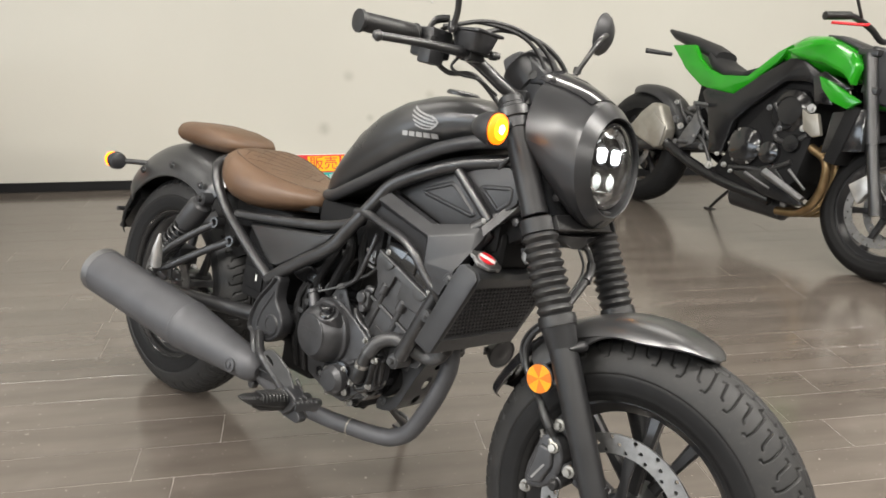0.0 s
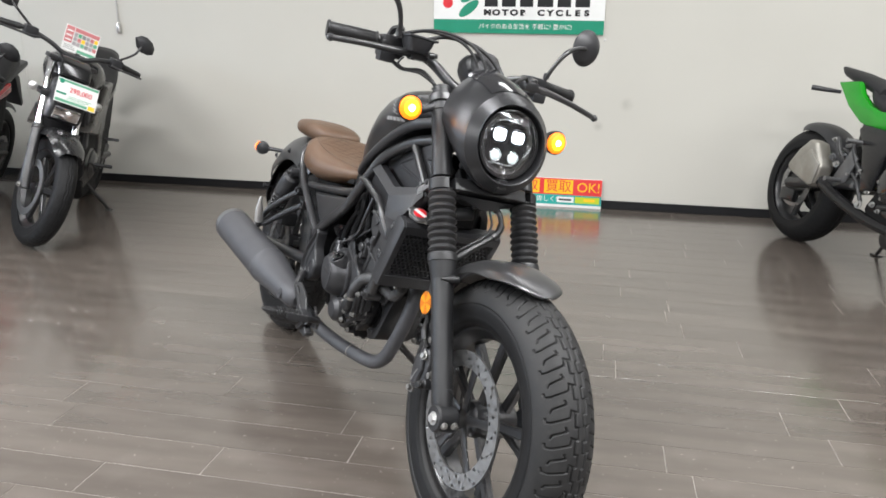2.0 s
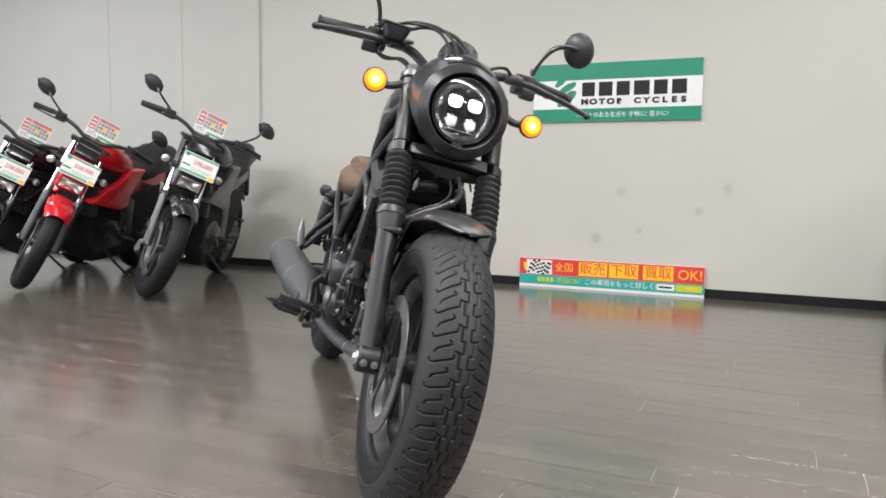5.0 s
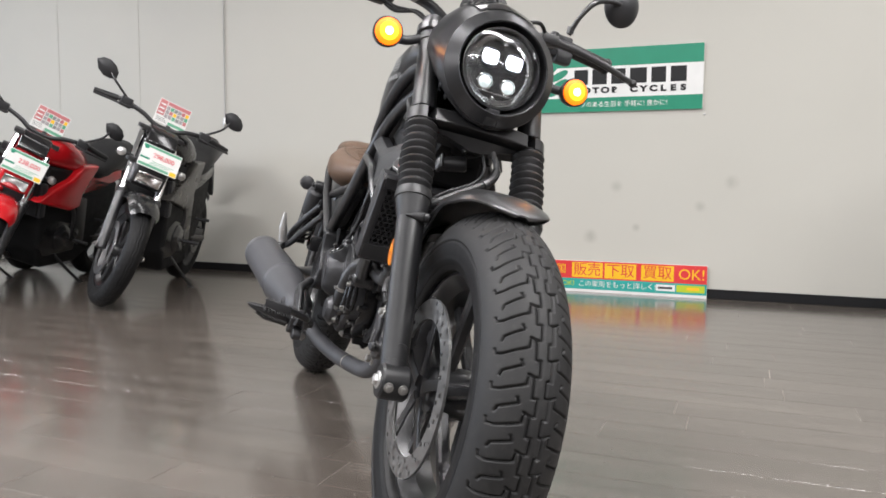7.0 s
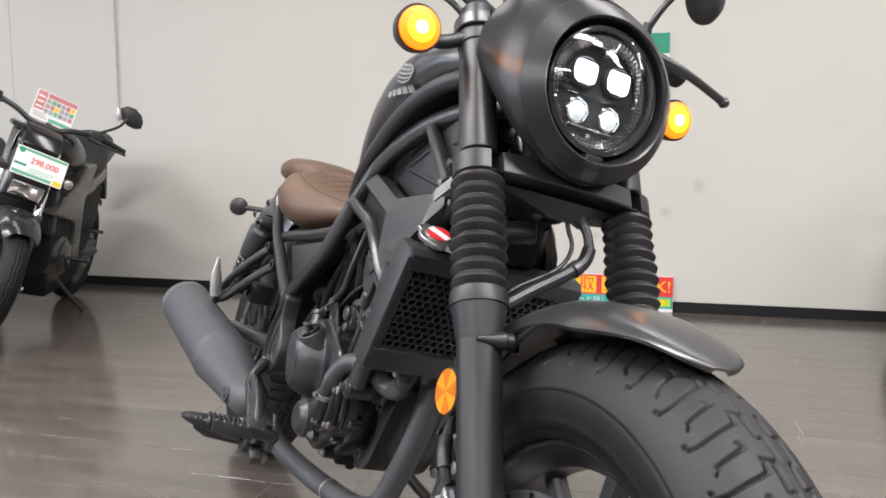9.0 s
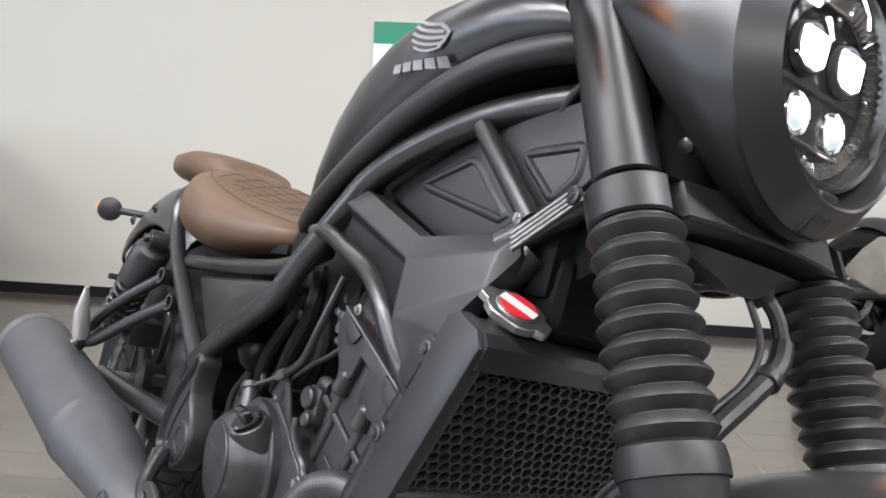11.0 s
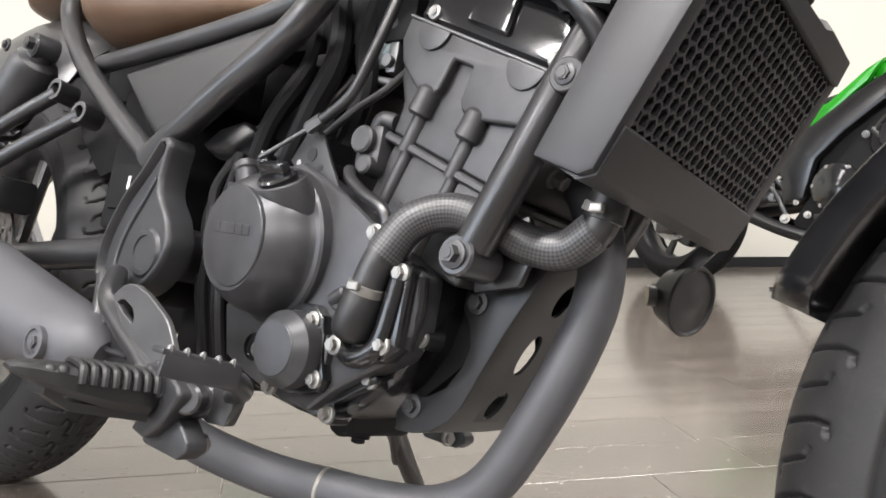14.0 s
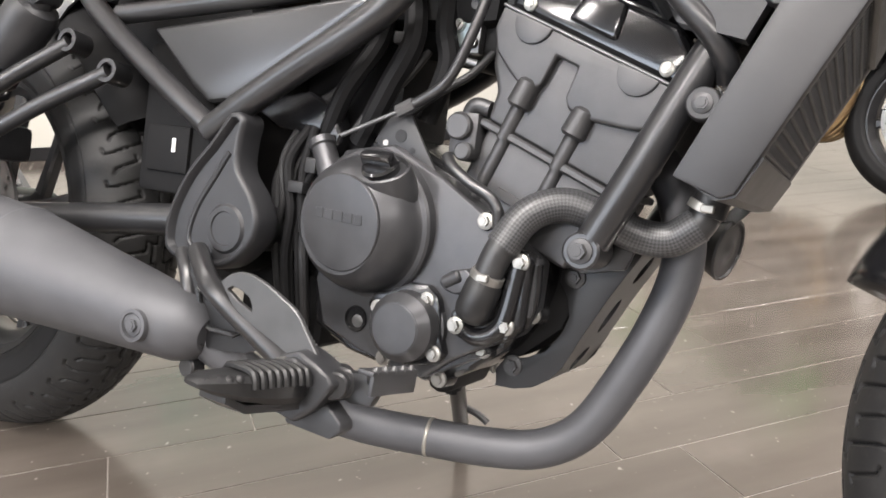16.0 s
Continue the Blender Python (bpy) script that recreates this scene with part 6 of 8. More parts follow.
hose = part("coolant_hose", tube(HOSE_LINE, 0.0137, 24), HOSE, bike, "black coolant hose")
part("braided_sleeve", sleeve(HOSE_LINE[1:8], 0.0156, 24, 8, 44, 430), BRAID, hose, "grey woven sleeve")


def hose_clip(p, axis, r):
    c = part("hose_clip", joined(lathe([(-0.004, r), (-0.0035, r + 0.0014), (0.0035, r + 0.0014), (0.004, r)], p, axis, 28), moved(rbox((-0.0055, -0.003, -0.0035), (0.0055, 0.003, 0.0035), 0.001, 1), Matrix.Translation(Vector(p) + Vector((0.004, -r - 0.004, 0.0))))), STEEL, bike)
    return c


hose_clip((-0.3733, -0.1163, 0.3835), (0.30, -0.06, 0.95), 0.0142)
hose_clip((-0.209, -0.055, 0.468), (0.35, 0, 0.94), 0.0150)

# cylinder, leaning ahead
TILT_C = Matrix.Translation((-0.345, 0, 0.455)) @ Matrix.Rotation(radians(22), 4, "Y")


def leaned(bm):
    return moved(bm, TILT_C)


STUDS = (-0.066, -0.006)
part("cylinder", leaned(joined(rbox((-0.088, -0.074, -0.045), (0.046, 0.074, 0.036), 0.008, 3), *[rod((dx, -0.0725, -0.04), (dx, -0.0725, 0.06), 0.0070, 0.0070, 14) for dx in STUDS],
                                    rbox((-0.094, -0.082, 0.031), (0.050, 0.082, 0.039), 0.002, 1), rbox((-0.048, -0.0762, -0.020), (-0.022, -0.0738, -0.010), 0.0008, 1))), HEAD, bike, "grey cast cylinder leaning ahead")
head = part("cylinder_head", leaned(joined(plate([(-0.090, 0.039), (0.046, 0.039), (0.056, 0.080), (0.055, 0.137), (-0.120, 0.137), (-0.122, 0.112), (-0.110, 0.085), (-0.094, 0.066)], -0.079, 0.079, 0.006, 3),
                                        *[joined(rod((dx, -0.0815, 0.062), (dx, -0.0815, 0.090), 0.0120, 0.0110, 18, 0.003), rod((dx, -0.0770, 0.030), (dx, -0.0770, 0.066), 0.0075, 0.0080, 16)) for dx in STUDS])), HEAD, bike)
# the head's raised skirt, with a square notch between the two stud bosses
part("head_skirt", leaned(plate([(-0.122, 0.137), (-0.121, 0.116), (-0.108, 0.098), (-0.090, 0.088), (-0.078, 0.083), (-0.058, 0.082), (-0.053, 0.090), (-0.053, 0.118), (-0.030, 0.118), (-0.027, 0.090), (-0.020, 0.082), (0.002, 0.082), (0.022, 0.087), (0.040, 0.092), (0.057, 0.100), (0.056, 0.137)], -0.0885, -0.074, 0.0035, 3)), HEAD, head)
for dx in (-0.086, 0.022):
    part("cam_plug", leaned(plate([(dx + 0.019 * math.cos(radians(a)), 0.1365 + 0.021 * math.sin(radians(a))) for a in range(180, 361, 12)], -0.0915, -0.080, 0.0015, 2)), HEAD, head)
part("gasket_edge", leaned(rbox((-0.123, -0.0895, 0.1365), (0.057, 0.0895, 0.1395), 0.001, 1)), ALLOY_DULL, head, "thin bright gasket edge")
cam_cover = part("cam_cover", leaned(joined(plate([(-0.120, 0.1395), (0.055, 0.1395), (0.052, 0.168), (0.034, 0.184), (-0.066, 0.184), (-0.112, 0.170)], -0.086, 0.086, 0.010, 3), plate([(-0.060, 0.150), (-0.010, 0.150), (-0.016, 0.182), (-0.052, 0.182)], -0.092, -0.070, 0.006, 3), rbox((-0.05, -0.05, 0.178), (0.01, 0.05, 0.198), 0.006))), GLOSS, bike, "gloss black cam cover")
for dx in (-0.100, 0.040):
    part("cover_bolt", leaned(bolt((dx, -0.086, 0.148), OUT, 0.005, 0.004)), STEEL, cam_cover)
part("tensioner", joined(rbox((-0.448, -0.086, 0.488), (-0.418, -0.056, 0.530), 0.006), rod((-0.436, -0.094, 0.515), (-0.436, -0.056, 0.515), 0.013, 0.013, 20, 0.002), rod((-0.428, -0.094, 0.492), (-0.428, -0.06, 0.492), 0.009, 0.009, 16, 0.002), tube([(-0.436, -0.075, 0.52), (-0.428, -0.078, 0.536), (-0.412, -0.076, 0.534)], 0.008, 12)), HEAD, bike)
part("water_pipe", tube([(-0.442, -0.094, 0.486), (-0.432, -0.099, 0.476), (-0.412, -0.101, 0.464), (-0.390, -0.101, 0.454), (-0.380, -0.100, 0.442), (-0.378, -0.098, 0.426)], 0.0055, 12), FRAME, bike)
part("radiator_backing", joined(rbox((-0.235, -0.085, 0.60), (-0.185, 0.085, 0.70), 0.01), rbox((-0.20, -0.062, 0.66), (-0.11, 0.062, 0.735), 0.018, 3)), INNER, bike)
part("spark_lead", tube([(-0.30, -0.02, 0.66), (-0.28, -0.05, 0.65), (-0.255, -0.07, 0.62)], 0.008, 10), BOOT, bike)
part("engine_hanger", plate([(-0.318, 0.440), (-0.270, 0.462), (-0.256, 0.44), (-0.268, 0.405), (-0.31, 0.395)], -0.060, -0.052, 0.003), FRAME, bike)

# skid plate beneath the engine
SKID = [(-0.250, 0.436), (-0.2605, 0.420), (-0.2795, 0.385), (-0.2855, 0.374), (-0.3070, 0.3295), (-0.3110, 0.319), (-0.3200, 0.300), (-0.3300, 0.287), (-0.3460, 0.2755), (-0.3650, 0.2695), (-0.3840, 0.268)]
for v0, v1, out in ((-0.0365, -0.0325, -1), (0.0695, 0.0735, 1)):
    skid = part("skid_plate", plate([(-0.300, 0.430), (-0.322, 0.412), (-0.334, 0.395), (-0.334, 0.382), (-0.324, 0.368), (-0.3200, 0.350), (-0.3250, 0.334), (-0.338, 0.314), (-0.356, 0.303), (-0.379, 0.297), (-0.387, 0.284)] + SKID[::-1], v0, v1, 0.0015), FORK, bike, "satin black skid plate flange")
    for px, pz in ((-0.319, 0.389), (-0.369, 0.292)):
        part("skid_bolt", bolt((px, (v0 if out < 0 else v1) + 0.001 * out, pz), (0, out, 0), 0.0078, 0.007), HEAD, skid)
sheet = bmesh.new()
cols = (-0.0355, 0.000, 0.036, 0.0725)
SKID_FINE = SKID[:6] + SKID[7:]
grid = [[sheet.verts.new((x, y, z)) for y in cols] for x, z in SKID_FINE]
for i in range(len(SKID_FINE) - 1):
    for j in range(3):
        a, b, c, d = grid[i][j], grid[i][j + 1], grid[i + 1][j + 1], grid[i + 1][j]
        if j == 1 and i in (1, 3, 5):
            # an oval hole in this panel
            ring, oval = [], []
            mid = (a.co + b.co + c.co + d.co) / 4
            half_y, half_l = (b.co - a.co) / 2, (d.co - a.co) / 2
            for k in range(16):
                t = 2 * math.pi * k / 16
                ct, st = math.cos(t), math.sin(t)
                m = max(abs(ct), abs(st))
                ring.append(sheet.verts.new(mid + half_y * (ct / m) + half_l * (st / m)))
                oval.append(sheet.verts.new(mid + half_y * (0.62 * ct) + half_l * (0.86 * st)))
            for k in range(16):
                sheet.faces.new((ring[k], ring[(k + 1) % 16], oval[(k + 1) % 16], oval[k]))
        else:
            sheet.faces.new((a, b, c, d))
bmesh.ops.remove_doubles(sheet, verts=list(sheet.verts), dist=0.00002)
lift = bmesh.ops.extrude_face_region(sheet, geom=list(sheet.faces))
bmesh.ops.translate(sheet, vec=(-0.0026, 0, 0.0016), verts=[g for g in lift["geom"] if isinstance(g, bmesh.types.BMVert)])
part("skid_front", sheet, FORK, bike, "satin black skid plate with oval holes")

# exhaust
part("exhaust_pipe", tube([(-0.300, 0.010, 0.520), (-0.262, 0.008, 0.500), (-0.238, 0.005, 0.455), (-0.232, 0.002, 0.410), (-0.243, -0.002, 0.358), (-0.266, -0.006, 0.298), (-0.296, -0.010, 0.242), (-0.335, -0.018, 0.213), (-0.385, -0.030, 0.203), (-0.445, -0.046, 0.200),
                          (-0.515, -0.066, 0.200), (-0.585, -0.100, 0.215), (-0.640, -0.135, 0.248), (-0.690, -0.165, 0.285)], 0.0195, 24), PIPE, bike, "matte grey exhaust pipe")
part("pipe_weld", lathe([(-0.002, 0.0195), (-0.0008, 0.0204), (0.0008, 0.0204), (0.002, 0.0195)], (-0.445, -0.046, 0.200), (-1, -0.25, 0), 28), PALE_METAL, bike)
part("header_flange", joined(lathe([(-0.01, 0.026), (0.01, 0.026)], (-0.285, 0.008, 0.515), (1, 0, -0.6), 24), bolt((-0.27, -0.03, 0.50), (1, 0, -0.6), 0.008, 0.012)), STEEL, bike)
sil_a, sil_b = Vector((-0.652, -0.160, 0.275)), Vector((-1.284, -0.245, 0.356))
SL = (sil_b - sil_a).length
silencer = part("silencer", lathe([(0.0, 0.018), (0.010, 0.030), (0.030, 0.0375), (0.080, 0.0425), (0.150, 0.0500), (0.240, 0.0605), (0.262, 0.0625), (0.264, 0.0640), (0.270, 0.0640), (0.272, 0.0625), (SL - 0.004, 0.0625), (SL, 0.0590), (SL - 0.004, 0.0540), (SL - 0.03, 0.052)], sil_a, sil_b - sil_a, 44), PIPE, bike, "matte grey tapered silencer")
part("end_cap", lathe([(SL - 0.020, 0.0632), (SL + 0.004, 0.0632), (SL + 0.006, 0.058), (SL + 0.001, 0.054), (SL - 0.02, 0.050), (SL - 0.022, 0.018), (SL + 0.010, 0.018), (SL + 0.010, 0.015), (SL - 0.02, 0.014)], sil_a, sil_b - sil_a, 40), ALLOY_DULL, silencer, "pale metal end ring")
part("silencer_bolt", joined(lathe([(-0.010, 0.017), (0.001, 0.0165), (0.0015, 0.013), (-0.003, 0.012)], (-0.706, -0.210, 0.279), (0.06, -1, 0.05), 28), bolt((-0.706, -0.208, 0.279), (0.06, -1, 0.05), 0.008, 0.005)), PIPE, silencer)
part("heat_clamp", joined(rod((-0.66, -0.150, 0.262), (-0.70, -0.13, 0.235), 0.012), rod((-0.672, -0.150, 0.238), (-0.672, -0.168, 0.238), 0.011, 0.011, 18, 0.002)), FRAME, silencer)

# radiator
RA = Vector((0.425, 0, 0.905))
RN = Vector((0.905, 0, -0.425))
RO = Vector((-0.206, 0, 0.484))


def rp(a, n, y):
    """A point of the radiator: up its slope, ahead of its back face, across."""
    return RO + RA * a + RN * n + Vector((0, y, 0))


def rslab(a0, a1, n0, n1, y0, y1, bevel=0.004):
    m = Matrix((RN.to_4d(), Vector((0, 1, 0)).to_4d(), RA.to_4d(), (0, 0, 0, 1))).transposed()
    m[3][0] = m[3][1] = m[3][2] = 0
    m.translation = RO
    m[3][3] = 1
    return moved(rbox((n0, y0, a0), (n1, y1, a1), bevel), m)


W = 0.140
radiator = part("radiator", joined(rslab(0.012, 0.188, -0.008, 0.007, -W + 0.012, W - 0.012, 0.003)), SIGN_DARK, bike, "black radiator with a honeycomb guard")


def guard_side(s):
    ring = [(-0.004, -0.018), (0.186, -0.025), (0.196, -0.016), (0.199, 0.014), (0.190, 0.027), (0.008, 0.028), (0.000, 0.020)]
    rows = []
    for y, k in ((W, 0.0), (W - 0.016, 0.0)):
        rows.append([rp(a, n, y * s) for a, n in ring])
    bm = loft(rows)
    bmesh.ops.recalc_face_normals(bm, faces=bm.faces)
    bmesh.ops.bevel(bm, geom=list(bm.edges), offset=0.003, segments=2, affect="EDGES", profile=0.6)
    return bm


for s in SIDES:
    part("guard_side", guard_side(s), PLASTIC, radiator, "black moulded radiator side cover")
    part("guard_corner", loft([[rp(a, n, y * s) for a, n, y in ((0.008, 0.0275, W - 0.003), (0.190, 0.0270, W - 0.003), (0.174, 0.0268, W - 0.010), (0.040, 0.0268, W - 0.010))],
                              [rp(a, n, y * s) for a, n, y in ((0.008, 0.018, W - 0.003), (0.190, 0.018, W - 0.003), (0.174, 0.018, W - 0.010), (0.040, 0.018, W - 0.010))]]), PLASTIC, radiator)
    for px, pz, a in ((-0.169, 0.629, 0.15), (-0.210, 0.544, 0.055)):
        part("guard_tab", rod((px, (W - 0.012) * s, pz), (px, (W - 0.002) * s, pz), 0.0135, 0.0125, 20, 0.001), PLASTIC, radiator)
        part("guard_bolt", bolt((px, (W - 0.002) * s, pz), (0, s, 0), 0.0060, 0.004), HEAD, radiator)
top_bar = loft([[rp(a + d, n, y) for a, n, d in ((0.170, 0.0265, 0), (0.172, 0.030, 0), (0.194, 0.028, k), (0.200, 0.018, k), (0.198, -0.006, k), (0.168, -0.004, 0))]
                for y, k in ((-W + 0.006, 0.0), (-0.060, 0.0), (-0.044, -0.006), (0.0, -0.007), (0.050, -0.005), (0.066, 0.0), (W - 0.006, 0.0))])
part("guard_top", top_bar, PLASTIC, radiator)
part("guard_bottom", loft([[rp(a, n, y) for a, n in ((0.042, 0.0265), (0.040, 0.030), (0.006, 0.029), (-0.003, 0.018), (-0.002, -0.006), (0.044, -0.004))] for y in (-W + 0.006, -0.06, 0.06, W - 0.006)]), PLASTIC, radiator)


def honeycomb():
    bm = bmesh.new()
    cell, wire = 0.0068, 0.0013
    rows = int(0.137 / (cell * 1.5)) + 1
    cols = int(0.268 / (cell * math.sqrt(3))) + 1
    for i in range(rows):
        for j in range(cols):
            y = -0.131 + (j + 0.5 * (i % 2)) * cell * math.sqrt(3)
            a = 0.040 + i * cell * 1.5
            if abs(y) > 0.1315 or a > 0.172:
                continue
            v = {}
            for lay, n in ((0, 0.0262), (1, 0.0212)):
                for r, q in ((cell, 0), (cell - wire, 1)):
                    v[lay, q] = [bm.verts.new(rp(a + r * math.cos(math.pi * k / 3), n, y + r * math.sin(math.pi * k / 3))) for k in range(6)]
            for k in range(6):
                h = (k + 1) % 6
                bm.faces.new((v[0, 0][k], v[0, 0][h], v[0, 1][h], v[0, 1][k]))
                bm.faces.new((v[0, 1][k], v[0, 1][h], v[1, 1][h], v[1, 1][k]))
    return bm


tagged(part("honeycomb_guard", honeycomb(), PLASTIC, radiator, "black honeycomb mesh", smooth=0), kind="stuff")
fins = bmesh.new()
for k in range(26):
    fins = joined(fins, rslab(0.018 + k * 0.0065, 0.0195 + k * 0.0065, 0.006, 0.011, -W + 0.02, W - 0.02, 0))
tagged(part("radiator_core", fins, ENGINE, radiator, smooth=0), kind="stuff")
CAP_M = Matrix.Translation((-0.1225, -0.0955, 0.6745)) @ Matrix.Rotation(radians(29), 4, "Y") @ Matrix.Rotation(radians(6), 4, "X")
ears = [(0.0315, 0.008), (0.0325, 0.0), (0.0315, -0.008), (0.0235, -0.011), (0.0215, -0.017), (0.012, -0.0245), (-0.012, -0.0245), (-0.0215, -0.017), (-0.0235, -0.011)]
ears = ears + [(-x, -y) for x, y in ears[:3]] + [(-0.0235, 0.011), (-0.0215, 0.017), (-0.012, 0.0245), (0.012, 0.0245), (0.0215, 0.017), (0.0235, 0.011)]
cap = part("radiator_cap", moved(joined(loft([[(x * k, y * k, z) for x, y in ears] for z, k in ((-0.0015, 0.94), (-0.0005, 1.0), (0.0050, 1.0), (0.0062, 0.96), (0.0066, 0.80))]), lathe([(-0.016, 0.0165), (-0.001, 0.0165)], (0, 0, 0), (0, 0, 1), 20), lathe([(0.0060, 0.0195), (0.0085, 0.0185), (0.0090, 0.001)], (0, 0, 0), (0, 0, 1), 28)), CAP_M @ Matrix.Rotation(radians(35), 4, "Z")), DISC, bike, "bright pressed metal radiator cap", smooth=30)
part("cap_label", moved(lathe([(0.0088, 0.0170), (0.0096, 0.0168), (0.0097, 0.001)], (0, 0, 0), (0, 0, 1), 28), CAP_M), RED, cap, "red printed disc")
part("cap_label", moved(rbox((-0.0165, -0.0055, 0.0094), (0.0165, 0.0055, 0.0101), 0), CAP_M @ Matrix.Rotation(radians(35), 4, "Z")), WHITE_CARD, cap, "pale printed band")
part("filler_neck", rod((-0.138, -0.093, 0.640), (-0.1265, -0.0960, 0.667), 0.016, 0.016), PLASTIC, bike)
tab = part("radiator_bracket", joined(plate([(-0.150, 0.668), (-0.118, 0.668), (-0.116, 0.700), (-0.122, 0.724), (-0.134, 0.728), (-0.146, 0.704)], 0.012, 0.017, 0.002), rbox((-0.150, 0.006, 0.664), (-0.114, 0.030, 0.669), 0.001)), FORK, bike)
part("bracket_bolt", bolt((-0.1314, 0.0115, 0.6964), OUT, 0.0062, 0.005), FRAME, tab)
part("lower_hose", tube([(-0.205, -0.055, 0.48), (-0.208, -0.055, 0.462)], 0.016, 14), BOOT, bike)
horn = part("horn", lathe([(-0.030, 0.014), (-0.022, 0.026), (-0.004, 0.033), (0.004, 0.036), (0.007, 0.035), (0.0075, 0.032), (0.005, 0.031), (0.006, 0.020), (0.0075, 0.010), (0.0085, 0.008), (0.0085, 0.001)], (-0.222, 0.172, 0.430), (0.93, -0.22, -0.16), 32), BOOT, bike, "black round horn")
part("horn_bracket", joined(plate([(-0.262, 0.425), (-0.235, 0.432), (-0.185, 0.49), (-0.20, 0.495)], 0.156, 0.160, 0.001), rod((-0.255, 0.150, 0.428), (-0.23, 0.168, 0.430), 0.010)), FRAME, horn)

# swing arm, shocks, rear brackets
mirrored("swing_arm", [(-0.655, 0.105, 0.390), (-0.80, 0.116, 0.375), (-1.00, 0.122, 0.350), (-1.235, 0.124, 0.325)], 0.0185, step=4)
part("swing_pivot", rod((-0.660, -0.13, 0.388), (-0.660, 0.13, 0.388), 0.028, 0.028, 24, 0.003), FRAME, bike)
part("rear_axle", joined(rod((RX, -0.15, RZ), (RX, 0.15, RZ), 0.010), *[bolt((RX, 0.142 * s, RZ), (0, s, 0), 0.014, 0.010) for s in SIDES]), STEEL, bike)
part("rear_caliper", joined(rbox((-1.20, -0.12, 0.41), (-1.12, -0.06, 0.46), 0.010), rod((-1.16, -0.125, 0.44), (-1.16, -0.06, 0.44), 0.018)), ENGINE, bike)
for s in SIDES:
    top, bot = Vector((-0.985, 0.150 * s, 0.622)), Vector((-1.150, 0.150 * s, 0.440))
    ax = bot - top
    L = ax.length
    d = ax.normalized()
    shock = part("shock_absorber", joined(lathe([(-0.01, 0.012), (0.015, 0.016), (0.02, 0.026), (0.030, 0.031), (0.105, 0.031), (0.110, 0.026), (0.112, 0.012), (L, 0.012)], top, ax, 28), lathe([(-0.014, 0.016), (0.014, 0.016)], top, (0, 1, 0), 22), lathe([(-0.014, 0.014), (0.014, 0.014)], bot, (0, 1, 0), 22)), PLASTIC, bike, "black twin shock absorber")
    n1 = d.orthogonal().normalized()
    n2 = d.cross(n1)
    coil = [top + d * (0.085 + (L - 0.105) * q / 84) + (n1 * math.cos(q * 2 * math.pi / 12) + n2 * math.sin(q * 2 * math.pi / 12)) * 0.0265 for q in range(85)]
    part("coil_spring", tube(coil, 0.0042, 8, 1), FRAME, shock)
    part("top_nut", bolt(top + Vector((0, 0.014 * s, 0)), (0, s, 0), 0.010, 0.010), FRAME, shock)
    brk = part("pillion_peg_bracket", joined(tube([(-0.950, 0.136 * s, 0.566), (-1.02, 0.165 * s, 0.515), (-1.075, 0.190 * s, 0.462), (-1.09, 0.196 * s, 0.430)], 0.0098, 14), tube([(-0.878, 0.134 * s, 0.535), (-0.96, 0.160 * s, 0.488), (-1.05, 0.188 * s, 0.430), (-1.085, 0.196 * s, 0.415)], 0.0098, 14),
                                           lathe([(-0.020, 0.014), (0.008, 0.014), (0.008, 0.009), (-0.004, 0.009)], (-0.948, 0.136 * s, 0.568), (0.15, s, 0.1), 22), lathe([(-0.020, 0.014), (0.008, 0.014), (0.008, 0.009), (-0.004, 0.009)], (-0.875, 0.134 * s, 0.536), (0.15, s, 0.1), 22),
                                           rod((-1.09, 0.18 * s, 0.445), (-1.09, 0.215 * s, 0.405), 0.014)), FRAME, bike)
    part("folded_peg", joined(tube([(-1.075, 0.212 * s, 0.425), (-1.060, 0.222 * s, 0.468), (-1.046, 0.228 * s, 0.515)], 0.009, 12, radii=[0.014, 0.0135, 0.0035])), ALLOY, brk, "folded silver pillion peg")
part("swing_arm_pivot_housing", joined(rbox((-0.875, -0.010, 0.292), (-0.62, 0.080, 0.400), 0.018), rod((-0.70, -0.10, 0.36), (-0.70, 0.10, 0.36), 0.030, 0.030, 20, 0.004)), INNER, bike, "dull black swing arm pivot housing")
# Added dark block, so that no bright floor shows through the heel guard's slot.
part("gearbox_rear", rbox((-0.715, -0.055, 0.258), (-0.595, 0.060, 0.345), 0.014, 3), INNER, bike)
part("chain_guard", plate([(-1.15, 0.46), (-0.78, 0.45), (-0.78, 0.43), (-1.15, 0.43)], 0.085, 0.10, 0.004), PLASTIC, bike)
part("drive_chain", joined(plate([(-1.235, 0.40), (-0.66, 0.425), (-0.66, 0.415), (-1.235, 0.39)], 0.072, 0.084, 0.001), plate([(-1.235, 0.258), (-0.66, 0.352), (-0.66, 0.342), (-1.235, 0.248)], 0.072, 0.084, 0.001)), ENGINE, bike)

